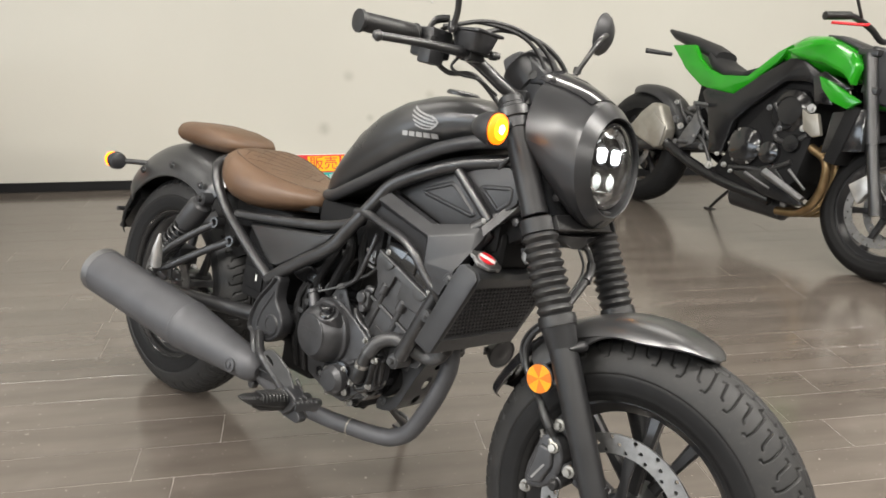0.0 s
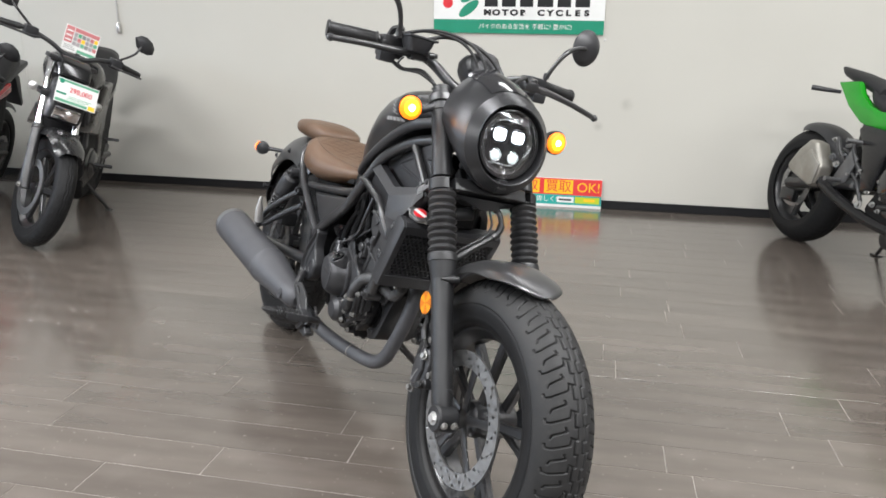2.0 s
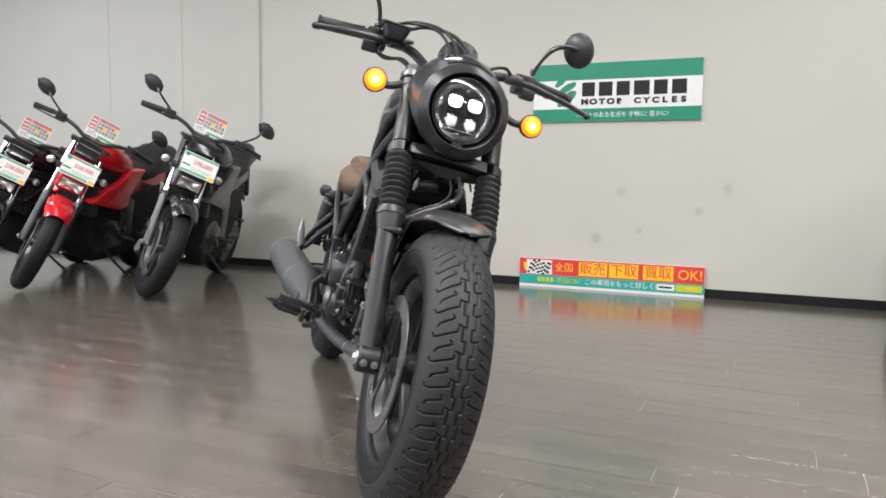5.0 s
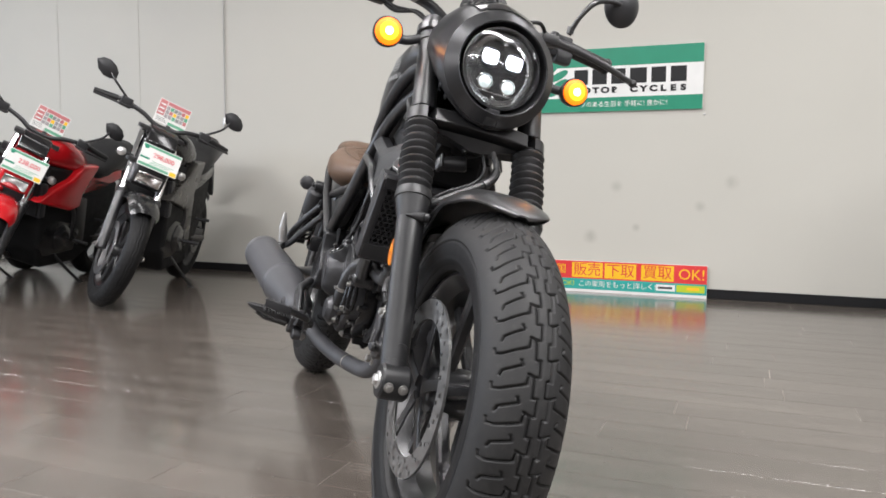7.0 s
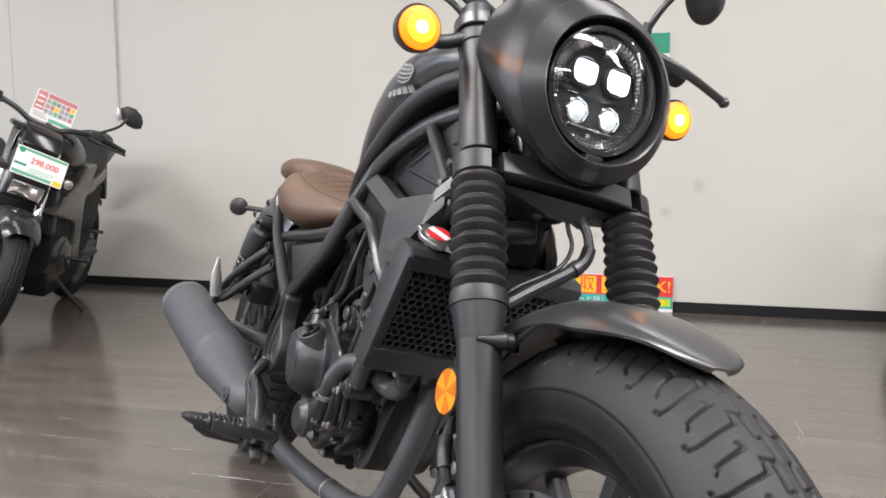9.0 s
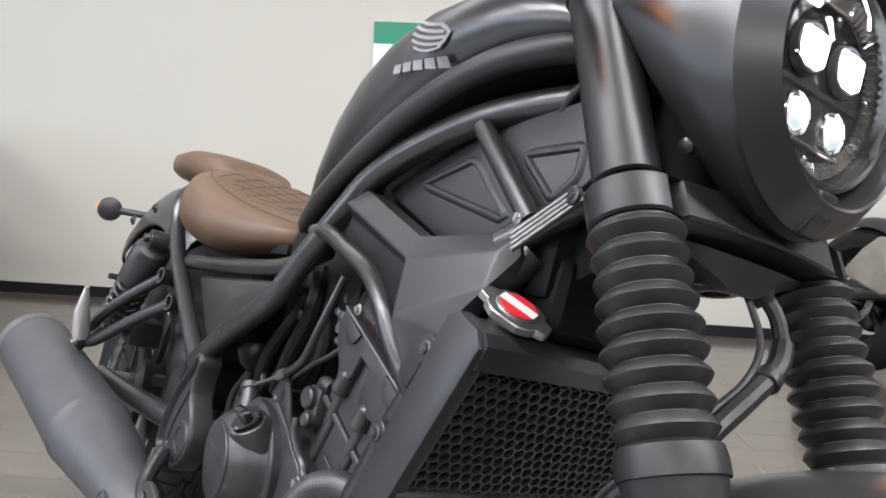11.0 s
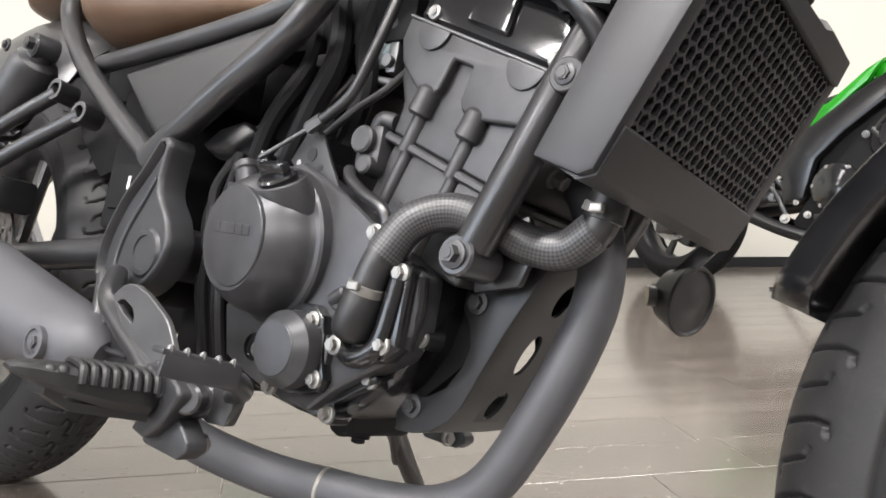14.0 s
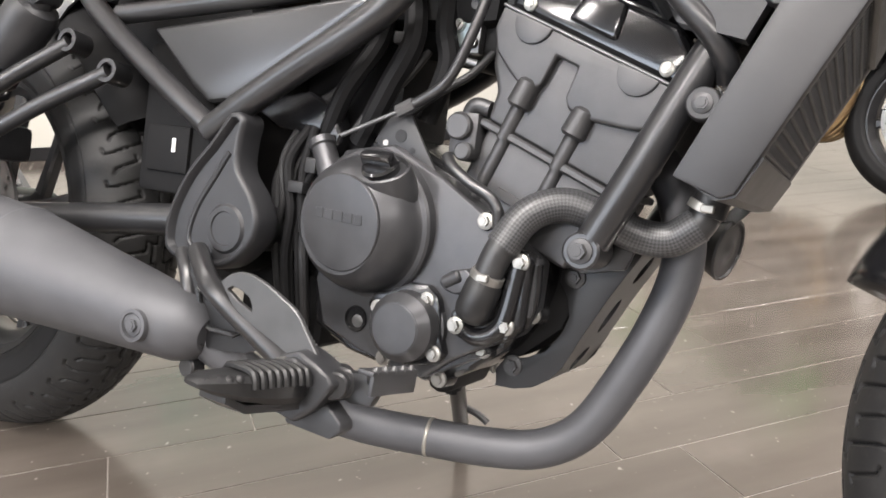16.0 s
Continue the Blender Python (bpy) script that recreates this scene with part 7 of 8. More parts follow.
# right-hand pivot plate, foot rests and pedals
for s in SIDES:
    rim = [(-0.672, 0.503), (-0.696, 0.471), (-0.724, 0.438), (-0.744, 0.399), (-0.749, 0.368), (-0.742, 0.348), (-0.709, 0.338), (-0.662, 0.342), (-0.630, 0.366), (-0.619, 0.393), (-0.630, 0.421), (-0.652, 0.446), (-0.654, 0.475), (-0.651, 0.495), (-0.660, 0.504)]
    rim = [(p.x, p.z) for p in spline([(x, 0, z) for x, z in rim + rim[:1]], 4)[:-1]]
    rings = [[(x, y * s, z) for x, z in inset(rim, d)] for y, d in ((0.116, 0.0), (0.140, 0.0), (0.1445, 0.0015), (0.146, 0.0035), (0.146, 0.0060), (0.143, 0.0080), (0.1385, 0.0100))]
    pv = part("pivot_plate", loft(rings), PLASTIC, bike, "satin black frame pivot cover", smooth=50)
    part("pivot_rib", tube([(x, 0.1385 * s, z) for x, z in ((-0.672, 0.462), (-0.688, 0.436), (-0.708, 0.404), (-0.717, 0.378), (-0.716, 0.362), (-0.702, 0.357))], 0.0032, 8, 4), PLASTIC, pv)
    part("pivot_boss", lathe([(-0.008, 0.028), (0.000, 0.0265), (0.003, 0.0235), (0.0032, 0.018), (0.0015, 0.0172), (0.0015, 0.001)], (-0.667, 0.1385 * s, 0.383), (0, s, 0), 32), PLASTIC, pv)
    rest = part("foot_rest_bracket", joined(tube([(-0.712, 0.150 * s, 0.352), (-0.690, 0.160 * s, 0.330), (-0.672, 0.165 * s, 0.290), (-0.658, 0.170 * s, 0.262)], 0.0085, 12), tube([(-0.690, 0.150 * s, 0.356), (-0.642, 0.178 * s, 0.333), (-0.605, 0.182 * s, 0.314), (-0.572, 0.184 * s, 0.299), (-0.540, 0.187 * s, 0.285), (-0.520, 0.190 * s, 0.276)], 0.0110, 16),
                                          rod((-0.545, 0.150 * s, 0.262), (-0.480, 0.190 * s, 0.268), 0.012)), FRAME, bike)
    part("bracket_web", joined(plate([(-0.688, 0.345), (-0.655, 0.333), (-0.620, 0.316), (-0.585, 0.300), (-0.560, 0.286), (-0.600, 0.268), (-0.660, 0.262), (-0.676, 0.300)], *sorted((0.158 * s, 0.164 * s)), 0.0015), tube([(x, 0.166 * s, z) for x, z in ((-0.668, 0.322), (-0.640, 0.312), (-0.604, 0.288), (-0.632, 0.284), (-0.655, 0.288), (-0.668, 0.322))], 0.0032, 8, 2)), FORK, rest)
    cast = joined(plate([(-0.526, 0.288), (-0.514, 0.294), (-0.502, 0.299), (-0.485, 0.293), (-0.467, 0.284), (-0.461, 0.277), (-0.468, 0.265), (-0.477, 0.252), (-0.499, 0.235), (-0.520, 0.239), (-0.512, 0.250), (-0.494, 0.268)], *sorted((0.172 * s, 0.206 * s)), 0.005, 3),
                  plate([(-0.514, 0.290), (-0.502, 0.294), (-0.486, 0.286), (-0.480, 0.272), (-0.492, 0.268)], *sorted((0.200 * s, 0.212 * s)), 0.004, 3))
    part("peg_mount", cast, PLASTIC, rest, "angular black peg mount")
    part("mount_foot", plate([(-0.473, 0.256), (-0.456, 0.242), (-0.455, 0.235), (-0.466, 0.226), (-0.514, 0.228), (-0.518, 0.231), (-0.493, 0.251)], *sorted((0.174 * s, 0.194 * s)), 0.005, 3), PLASTIC, rest)
    outer = even_loop([(-0.614, 0.339), (-0.604, 0.348), (-0.590, 0.353), (-0.575, 0.352), (-0.558, 0.347), (-0.540, 0.339), (-0.522, 0.330), (-0.515, 0.324), (-0.507, 0.314), (-0.494, 0.298), (-0.483, 0.285), (-0.505, 0.286), (-0.540, 0.289), (-0.572, 0.303), (-0.597, 0.320)])
    slot = even_loop([(-0.605, 0.331), (-0.599, 0.336), (-0.588, 0.337), (-0.574, 0.332), (-0.563, 0.327), (-0.557, 0.317), (-0.556, 0.308), (-0.567, 0.312), (-0.583, 0.318)])
    slot = [(-0.594 + (x + 0.590) * 0.66, 0.3315 + (z - 0.3285) * 0.66) for x, z in slot]
    rings = [[(x, y * s, z) for x, z in inset(loop, d)] for loop, y, d in ((outer, 0.1915, 0.0012), (slot, 0.1915, -0.0008), (slot, 0.1905, 0.0), (slot, 0.1865, 0.0), (outer, 0.1865, 0.0), (outer, 0.1905, 0.0))]
    heel = part("heel_guard", loft(rings + rings[:1], caps=False), HEEL, rest, "flat grey metal heel guard with a slot")
    base, tip = Vector((-0.500, 0.200 * s, 0.278)), Vector((-0.516, 0.312 * s, 0.285))
    d = (tip - base).normalized()
    side = Vector((-d.y, d.x, 0)).normalized() * -s
    rings = []
    for q, hw, z0, z1 in ((0.03, 0.015, -0.018, 0.004), (0.08, 0.018, -0.022, 0.006), (0.35, 0.019, -0.021, 0.006), (0.65, 0.0185, -0.015, 0.006), (0.88, 0.016, -0.008, 0.005), (0.97, 0.012, -0.004, 0.003), (1.0, 0.008, -0.002, 0.001)):
        c = base.lerp(tip, q)
        rings.append([c + side * hw * a + Vector((0, 0, (z0 + z1) / 2 + (z1 - z0) / 2 * b)) for a, b in ((-1, -0.5), (-0.7, -1), (0.7, -1), (1, -0.5), (1, 0.55), (0.75, 1), (-0.75, 1), (-1, 0.55))])
    peg = part("foot_peg", loft(rings), BOOT, rest, "ribbed black rubber foot peg")
    for k in range(8):
        c = base.lerp(tip, 0.08 + 0.072 * k)
        part("peg_rib", tube([c - side * 0.0195 + Vector((0, 0, -0.004)), c - side * 0.016 + Vector((0, 0, 0.0072)), c + Vector((0, 0, 0.0090)), c + side * 0.016 + Vector((0, 0, 0.0072)), c + side * 0.0195 + Vector((0, 0, -0.004))], 0.0034, 8, 3), BOOT, peg)
    for k in range(4):
        c = base.lerp(tip, 0.70 + 0.072 * k)
        part("peg_nub", lathe([(-0.002, 0.0045), (0.0015, 0.0040), (0.003, 0.0015)], c + side * (0.015 - 0.002 * k) + Vector((0, 0, 0.004 - 0.001 * k)), (side.x, side.y, 0.8), 10), BOOT, peg)
    part("peg_underplate", loft([[c + Vector((x, 0, z)) for x, z in ((-0.015, -0.004), (0.013, -0.004), (0.013, 0.003), (-0.015, 0.003))] for c in (base.lerp(tip, 0.1) + Vector((0, 0, -0.024)), base.lerp(tip, 0.62) + Vector((0, 0, -0.022)), base.lerp(tip, 0.80) + Vector((0, 0, -0.012)))]), FRAME, peg)
    part("peg_pin", rod((base.x - 0.014, base.y + 0.004 * s, base.z + 0.008), (base.x - 0.014, base.y + 0.016 * s, base.z + 0.008), 0.0052, 0.0052, 12, 0.001), STEEL, peg)
    part("peg_bolt", bolt((-0.474, 0.168 * s, 0.236), (0.9, -0.2 * s, 0.1), 0.007, 0.006), STEEL, rest)
pedal = part("brake_pedal", joined(rod((-0.490, -0.150, 0.270), (-0.466, -0.196, 0.274), 0.0125, 0.0125, 18, 0.002), rod((-0.476, -0.170, 0.272), (-0.470, -0.182, 0.273), 0.0150, 0.0150, 18, 0.002),
                                  plate([(-0.482, 0.262), (-0.462, 0.256), (-0.440, 0.258), (-0.434, 0.272), (-0.430, 0.288), (-0.436, 0.293), (-0.452, 0.286), (-0.474, 0.283)], -0.176, -0.164, 0.003),
                                  tube([(-0.442, -0.170, 0.282), (-0.420, -0.180, 0.290), (-0.398, -0.205, 0.300), (-0.388, -0.230, 0.306)], 0.0085, 12)), FRAME, bike, "black folded brake pedal")
PAD_M = Matrix.Translation((-0.3760, -0.2230, 0.3135)) @ Matrix.Rotation(radians(-7), 4, "X")
part("pedal_pad", moved(joined(rbox((-0.010, -0.062, -0.002), (0.004, 0.002, 0.002), 0.0015, 2), rbox((0.000, -0.060, -0.016), (0.004, 0.002, 0.0), 0.0015, 2), rbox((-0.010, -0.020, -0.014), (0.003, 0.002, -0.001), 0.003, 2)), PAD_M), PLASTIC, pedal, "dark toe pad with a toothed edge")
for k in range(5):
    part("pedal_tooth", moved(lathe([(-0.002, 0.0030), (0.0015, 0.0026), (0.0034, 0.0010)], (0.0015, -0.006 - 0.0125 * k, 0.0018), (0.1, 0, 1), 8), PAD_M), HEEL, pedal)
part("return_spring", joined(*[lathe([(-0.001, 0.0038), (0.001, 0.0038)], (-0.535 + 0.0035 * k, -0.148, 0.295 - 0.0028 * k), (0.8, 0, -0.6), 12) for k in range(8)], tube([(-0.507, -0.148, 0.272), (-0.496, -0.15, 0.264), (-0.490, -0.152, 0.258)], 0.0014, 6)), ALLOY_DULL, bike)
part("gear_lever", joined(tube([(-0.52, 0.165, 0.27), (-0.45, 0.180, 0.285), (-0.40, 0.185, 0.300)], 0.006, 10), rod((-0.395, 0.180, 0.303), (-0.395, 0.235, 0.312), 0.010, 0.010, 16, 0.002)), FRAME, bike)
part("side_stand", joined(tube([(-0.500, 0.090, 0.255), (-0.515, 0.150, 0.200), (-0.550, 0.250, 0.125), (-0.566, 0.300, 0.084)], 0.011, 14), rbox((-0.600, 0.283, 0.0745), (-0.540, 0.333, 0.0825), 0.003), tube([(-0.535, 0.21, 0.16), (-0.515, 0.225, 0.15), (-0.500, 0.23, 0.14)], 0.005, 8)), FRAME, bike)
part("stand_spring", tube([(-0.49, 0.085, 0.250), (-0.520, 0.140, 0.200)], 0.007, 10), FRAME, bike)


# ---- the other motorcycles ----
def plain_wheel(bike_, name, cx, cz, outer, half, rim_r, disc_r, disc_y, label, turn=None, rim_mat=None, stripe=None):
    """A cast wheel with a smooth-shouldered tyre; turn steers it."""
    fix = (lambda b: moved(b, turn)) if turn else (lambda b: b)
    rim = part(name, fix(rim_mesh((cx, 0, cz), rim_r, half * 0.72)), rim_mat or FRAME, bike_, label)
    part("tyre", fix(tyre_mesh((cx, 0, cz), outer, half, rim_r - 0.004, around=220, across=40, pitch=0.072, groove=0.003)), SIDEWALL, rim, "black road tyre")
    part("hub", fix(lathe([(-0.05, 0.028), (-0.02, 0.036), (0.02, 0.036), (0.05, 0.028)], (cx, 0, cz), (0, 1, 0), 20)), rim_mat or FRAME, rim)
    for k in range(6):
        part("spoke", fix(spoke_mesh((cx, 0, cz), 2 * math.pi * k / 6 + 0.2, 0.03, rim_r - 0.018, 0.0, 0.0, 0.016, 0.012, 0.012)), rim_mat or FRAME, rim)
    for y in disc_y:
        part("brake_disc", fix(disc_mesh((cx, cz), disc_r - 0.035, disc_r, y - 0.002, y + 0.002, 36, 0.005)), DISC, rim, "drilled steel brake disc", smooth=0)
    if stripe:
        for s in (-1, 1):
            part("rim_stripe", fix(lathe([(-0.0015, rim_r - 0.003), (0.0015, rim_r - 0.003), (0.0015, rim_r + 0.003), (-0.0015, rim_r + 0.003), (-0.0015, rim_r - 0.003)], (cx, s * half * 0.76, cz), (0, 1, 0), 64, caps=False)), stripe, rim, "green rim stripe")
    return rim


def mirror_on(bike_, base, tip, s, fix):
    m = part("mirror", fix(moved(loft([[(h, w * k * y, w * z) for y, z in ((-0.068, -0.004), (-0.050, 0.028), (-0.020, 0.043), (0.020, 0.042), (0.052, 0.024), (0.066, -0.006), (0.044, -0.030), (0.010, -0.042), (-0.030, -0.036))] for h, w, k in ((0.022, 0.25, 1), (0.016, 0.75, 1), (0.004, 1.0, 1), (-0.004, 1.0, 1), (-0.005, 0.94, 1))]), Matrix.Translation(tip) @ Matrix.Rotation(radians(-22), 4, "X"))), PLASTIC, bike_, "pointed black mirror housing")
    part("mirror_stem", fix(tube([base, Vector(base).lerp(Vector(tip), 0.45) + Vector((0.02, 0.02 * s, 0.01)), Vector(tip) + Vector((0.012, -0.02 * s, -0.012))], 0.0065, 10)), FRAME, m)


def small_motorcycle(place, heading, lean, steer, paint, panel, label, price, fender_paint):
    b = tagged(new("motorcycle"), label, "motorcycle", "parked street motorcycles along the wall")
    b.matrix_world = Matrix.Translation(place) @ Matrix.Rotation(radians(heading), 4, "Z") @ Matrix.Rotation(radians(-lean), 4, "X")
    az, wb = 0.300, 1.285
    ax = Vector((-0.275, 0, 0.945)) - Vector((0, 0, 0.300))
    head = Vector((-0.275, 0, 0.90))
    turn = Matrix.Translation(head) @ Matrix.Rotation(radians(steer), 4, ax.normalized()) @ Matrix.Translation(-head)
    fix = lambda bm: moved(bm, turn)
    plain_wheel(b, "front_wheel", 0, az, 0.298, 0.050, 0.212, 0.145, (-0.068,), "black cast front wheel", turn)
    plain_wheel(b, "rear_wheel", -wb, az, 0.298, 0.062, 0.212, 0.110, (0.070,), "black cast rear wheel")
    fx = lambda z: -0.275 * (z - 0.30) / 0.645
    for s in SIDES:
        leg = part("fork_leg", fix(joined(rod((fx(0.30), 0.093 * s, 0.285), (fx(0.58), 0.093 * s, 0.58), 0.026, 0.025, 18, 0.003), rod((fx(0.58), 0.093 * s, 0.58), (fx(0.60), 0.093 * s, 0.60), 0.028, 0.026, 18))), FRAME, b)
        part("fork_tube", fix(rod((fx(0.60), 0.093 * s, 0.60), (fx(0.93), 0.093 * s, 0.93), 0.0185, 0.0185, 18)), CHROME, leg, "bright fork tube")
        part("axle_nut", fix(bolt((0, 0.122 * s, az), (0, s, 0), 0.012, 0.01)), STEEL, leg)
        part("grip", fix(rod((-0.335, 0.385 * s, 1.005), (-0.310, 0.265 * s, 1.020), 0.0165, 0.0165, 16, 0.002)), BOOT, b)
        part("hand_lever", fix(tube([(-0.255, 0.19 * s, 1.005), (-0.245, 0.25 * s, 1.0), (-0.285, 0.38 * s, 0.995)], 0.006, 10)), FRAME, b)
        part("switch_housing", fix(rbox((-0.325, 0.225 * s - 0.03, 0.99), (-0.265, 0.225 * s + 0.03, 1.045), 0.008)), PLASTIC, b)
        mirror_on(b, (-0.29, 0.215 * s, 1.03), (-0.315, 0.345, 1.175) if s > 0 else (-0.312, -0.372, 1.138), s, fix)
        sig = part("turn_signal", fix(lathe([(-0.03, 0.006), (-0.015, 0.022), (0.012, 0.022), (0.022, 0.006)], (-0.17, 0.165 * s, 0.775), (1, 0.3 * s, 0), 16)), ALLOY, b, "clear silver turn signal")
        part("stalk", fix(tube([(-0.18, 0.10 * s, 0.775), (-0.175, 0.16 * s, 0.775)], 0.008, 8)), PLASTIC, sig)
        part("tank_shroud", plate([(-0.78, 0.83), (-0.70, 0.70), (-0.66, 0.64), (-0.66, 0.56), (-0.56, 0.535), (-0.20, 0.596), (-0.32, 0.665), (-0.50, 0.735), (-0.60, 0.82)], *sorted((0.090 * s, 0.158 * s)), 0.018, 3), panel, b, "angular painted tank shroud")
        part("heel_plate", plate([(-0.66, 0.62), (-0.78, 0.60), (-0.86, 0.32), (-0.80, 0.29), (-0.74, 0.32)], *sorted((0.118 * s, 0.128 * s)), 0.003), panel if paint is GREY_PAINT else FRAME, b)
        part("side_cover", plate([(-0.64, 0.745), (-0.90, 0.76), (-1.16, 0.80), (-1.18, 0.74), (-0.95, 0.66), (-0.72, 0.62), (-0.64, 0.64)], *sorted((0.07 * s, 0.118 * s)), 0.012, 2), GLOSS if paint is GREY_PAINT else paint, b)
        part("frame_rail", tube(both([(-0.27, 0.04, 0.83), (-0.45, 0.10, 0.70), (-0.66, 0.115, 0.52), (-0.70, 0.11, 0.36)], s), 0.018, 12), FRAME, b)
        part("tail_rail", tube(both([(-0.66, 0.10, 0.62), (-0.95, 0.09, 0.72), (-1.28, 0.06, 0.80)], s), 0.013, 10), FRAME, b)
        part("swing_arm", tube(both([(-0.72, 0.09, 0.36), (-1.0, 0.10, 0.33), (-wb, 0.105, az)], s), 0.020, 12), FRAME, b)
        rest = part("foot_rest", joined(plate([(-0.70, 0.42), (-0.66, 0.36), (-0.76, 0.30), (-0.80, 0.36)], *sorted((0.105 * s, 0.115 * s)), 0.003), rod((-0.745, 0.11 * s, 0.325), (-0.755, 0.215 * s, 0.325), 0.012, 0.011, 12, 0.002)), FRAME, b)
        part("rear_peg", joined(plate([(-0.84, 0.56), (-0.80, 0.60), (-0.96, 0.48), (-0.98, 0.43), (-0.94, 0.43)], *sorted((0.105 * s, 0.113 * s)), 0.003), rod((-0.955, 0.11 * s, 0.455), (-0.965, 0.205 * s, 0.46), 0.010, 0.010, 12, 0.002)), FRAME, rest)
        part("tail_panel", plate([(-0.90, 0.80), (-1.10, 0.87), (-1.42, 0.93), (-1.44, 0.90), (-1.20, 0.80), (-0.92, 0.74)], *sorted((0.045 * s, 0.10 * s)), 0.015, 2), PLASTIC, b)
    part("front_fender", fix(guard((0, az), 0.326, 52, 150, 0.088, 0.050, n=24, across=10)), fender_paint, b, "painted front fender")
    part("handlebar", fix(tube([(-0.33, -0.37, 1.008), (-0.31, -0.25, 1.022), (-0.285, -0.13, 1.005), (-0.27, -0.05, 0.975), (-0.27, 0.05, 0.975), (-0.285, 0.13, 1.005), (-0.31, 0.25, 1.022), (-0.33, 0.37, 1.008)], 0.0125, 12)), FRAME, b)
    part("fork_clamp", fix(joined(rbox((-0.30, -0.125, 0.93), (-0.23, 0.125, 0.955), 0.008), rbox((-0.23, -0.125, 0.745), (-0.16, 0.125, 0.775), 0.008))), FRAME, b)
    lampm = part("headlight", fix(joined(plate([(-0.17, 0.86), (-0.10, 0.80), (-0.075, 0.72), (-0.085, 0.655), (-0.13, 0.64), (-0.20, 0.70), (-0.20, 0.84)], -0.085, 0.085, 0.020, 3))), PLASTIC if paint is GREY_PAINT else paint, b, "angular headlight housing")
    part("lens", fix(plate([(-0.108, 0.765), (-0.074, 0.722), (-0.078, 0.664), (-0.11, 0.652)], -0.068, 0.068, 0.008, 2)), CHROME, lampm, "bright reflector lens")
    part("meter_visor", fix(plate([(-0.25, 0.915), (-0.15, 0.865), (-0.130, 0.880), (-0.165, 0.945), (-0.22, 0.972), (-0.27, 0.965)], -0.078, 0.078, 0.014, 3)), GLOSS, b)
    part("fuel_tank", loft([rounded_section(x, hw, bo, to, 2.6, 24, 0.9) for x, hw, bo, to in ((-0.25, 0.06, 0.83, 0.90), (-0.29, 0.11, 0.80, 0.955), (-0.38, 0.145, 0.78, 0.985), (-0.50, 0.148, 0.76, 0.965), (-0.60, 0.138, 0.75, 0.93), (-0.70, 0.11, 0.75, 0.88), (-0.76, 0.06, 0.755, 0.82))]), paint, b, "painted fuel tank", smooth=60)
    part("seat", loft([rounded_section(x, hw, bo, to, 3, 24, 0.9) for x, hw, bo, to in ((-0.66, 0.07, 0.76, 0.82), (-0.72, 0.125, 0.73, 0.835), (-0.86, 0.150, 0.72, 0.845), (-0.98, 0.145, 0.73, 0.900), (-1.12, 0.125, 0.78, 0.975), (-1.30, 0.095, 0.84, 0.990), (-1.36, 0.05, 0.90, 0.96))]), BLACK_VINYL, b, "black vinyl stepped seat", smooth=60)
    eng = part("engine", joined(plate([(-0.80, 0.24), (-0.44, 0.22), (-0.36, 0.30), (-0.40, 0.44), (-0.52, 0.48), (-0.78, 0.44)], -0.12, 0.12, 0.025, 2), moved(rbox((-0.07, -0.09, -0.02), (0.07, 0.09, 0.22), 0.012), Matrix.Translation((-0.46, 0, 0.42)) @ Matrix.Rotation(radians(22), 4, "Y"))), CASE, b, "dark engine block")
    rad = part("radiator", moved(rbox((-0.015, -0.12, -0.10), (0.02, 0.12, 0.10), 0.006), Matrix.Translation((-0.265, 0, 0.60)) @ Matrix.Rotation(radians(10), 4, "Y")), SIGN_DARK, b)
    part("exhaust_pipe", tube([(-0.34, -0.03, 0.50), (-0.28, -0.04, 0.38), (-0.34, -0.06, 0.22), (-0.52, -0.10, 0.19), (-0.80, -0.12, 0.22), (-0.92, -0.13, 0.26)], 0.020, 14), FRAME, b)
    part("silencer", joined(rod((-0.88, -0.14, 0.25), (-1.36, -0.18, 0.42), 0.045, 0.062, 24, 0.01)), PIPE, b)
    # Added dark mass that fills in the deep shade below tank and seat.
    part("under_body", plate([(-0.30, 0.80), (-0.62, 0.79), (-1.14, 0.72), (-1.16, 0.50), (-1.04, 0.34), (-0.98, 0.24), (-0.84, 0.17), (-0.46, 0.16), (-0.37, 0.27), (-0.33, 0.46), (-0.29, 0.64)], -0.118, 0.118, 0.030, 3), INNER, b)
    part("chain_case", plate([(-0.62, 0.42), (-0.62, 0.30), (-1.30, 0.26), (-1.34, 0.36)], 0.070, 0.100, 0.012, 2), PLASTIC, b)
    part("rear_fender", joined(guard((-wb, az), 0.340, 60, 128, 0.075, 0.03, n=20, across=8), plate([(-1.34, 0.86), (-1.46, 0.80), (-1.60, 0.60), (-1.58, 0.58), (-1.42, 0.76)], -0.05, 0.05, 0.006)), PLASTIC, b)
    for s in SIDES:
        part("radiator_side", plate([(-0.245, 0.70), (-0.30, 0.70), (-0.34, 0.50), (-0.285, 0.49)], *sorted((0.105 * s, 0.135 * s)), 0.010, 2), PLASTIC, b)
        part("engine_cover", joined(lathe([(0, 0.088), (0.014, 0.086), (0.030, 0.066), (0.033, 0.050), (0.033, 0.001)], (-0.60, 0.110 * s, 0.35), (0, s, 0), 28), lathe([(0, 0.050), (0.018, 0.046), (0.024, 0.03), (0.024, 0.001)], (-0.74, 0.105 * s, 0.37), (0, s, 0), 22)), GLOSS, b, "gloss black engine cover")
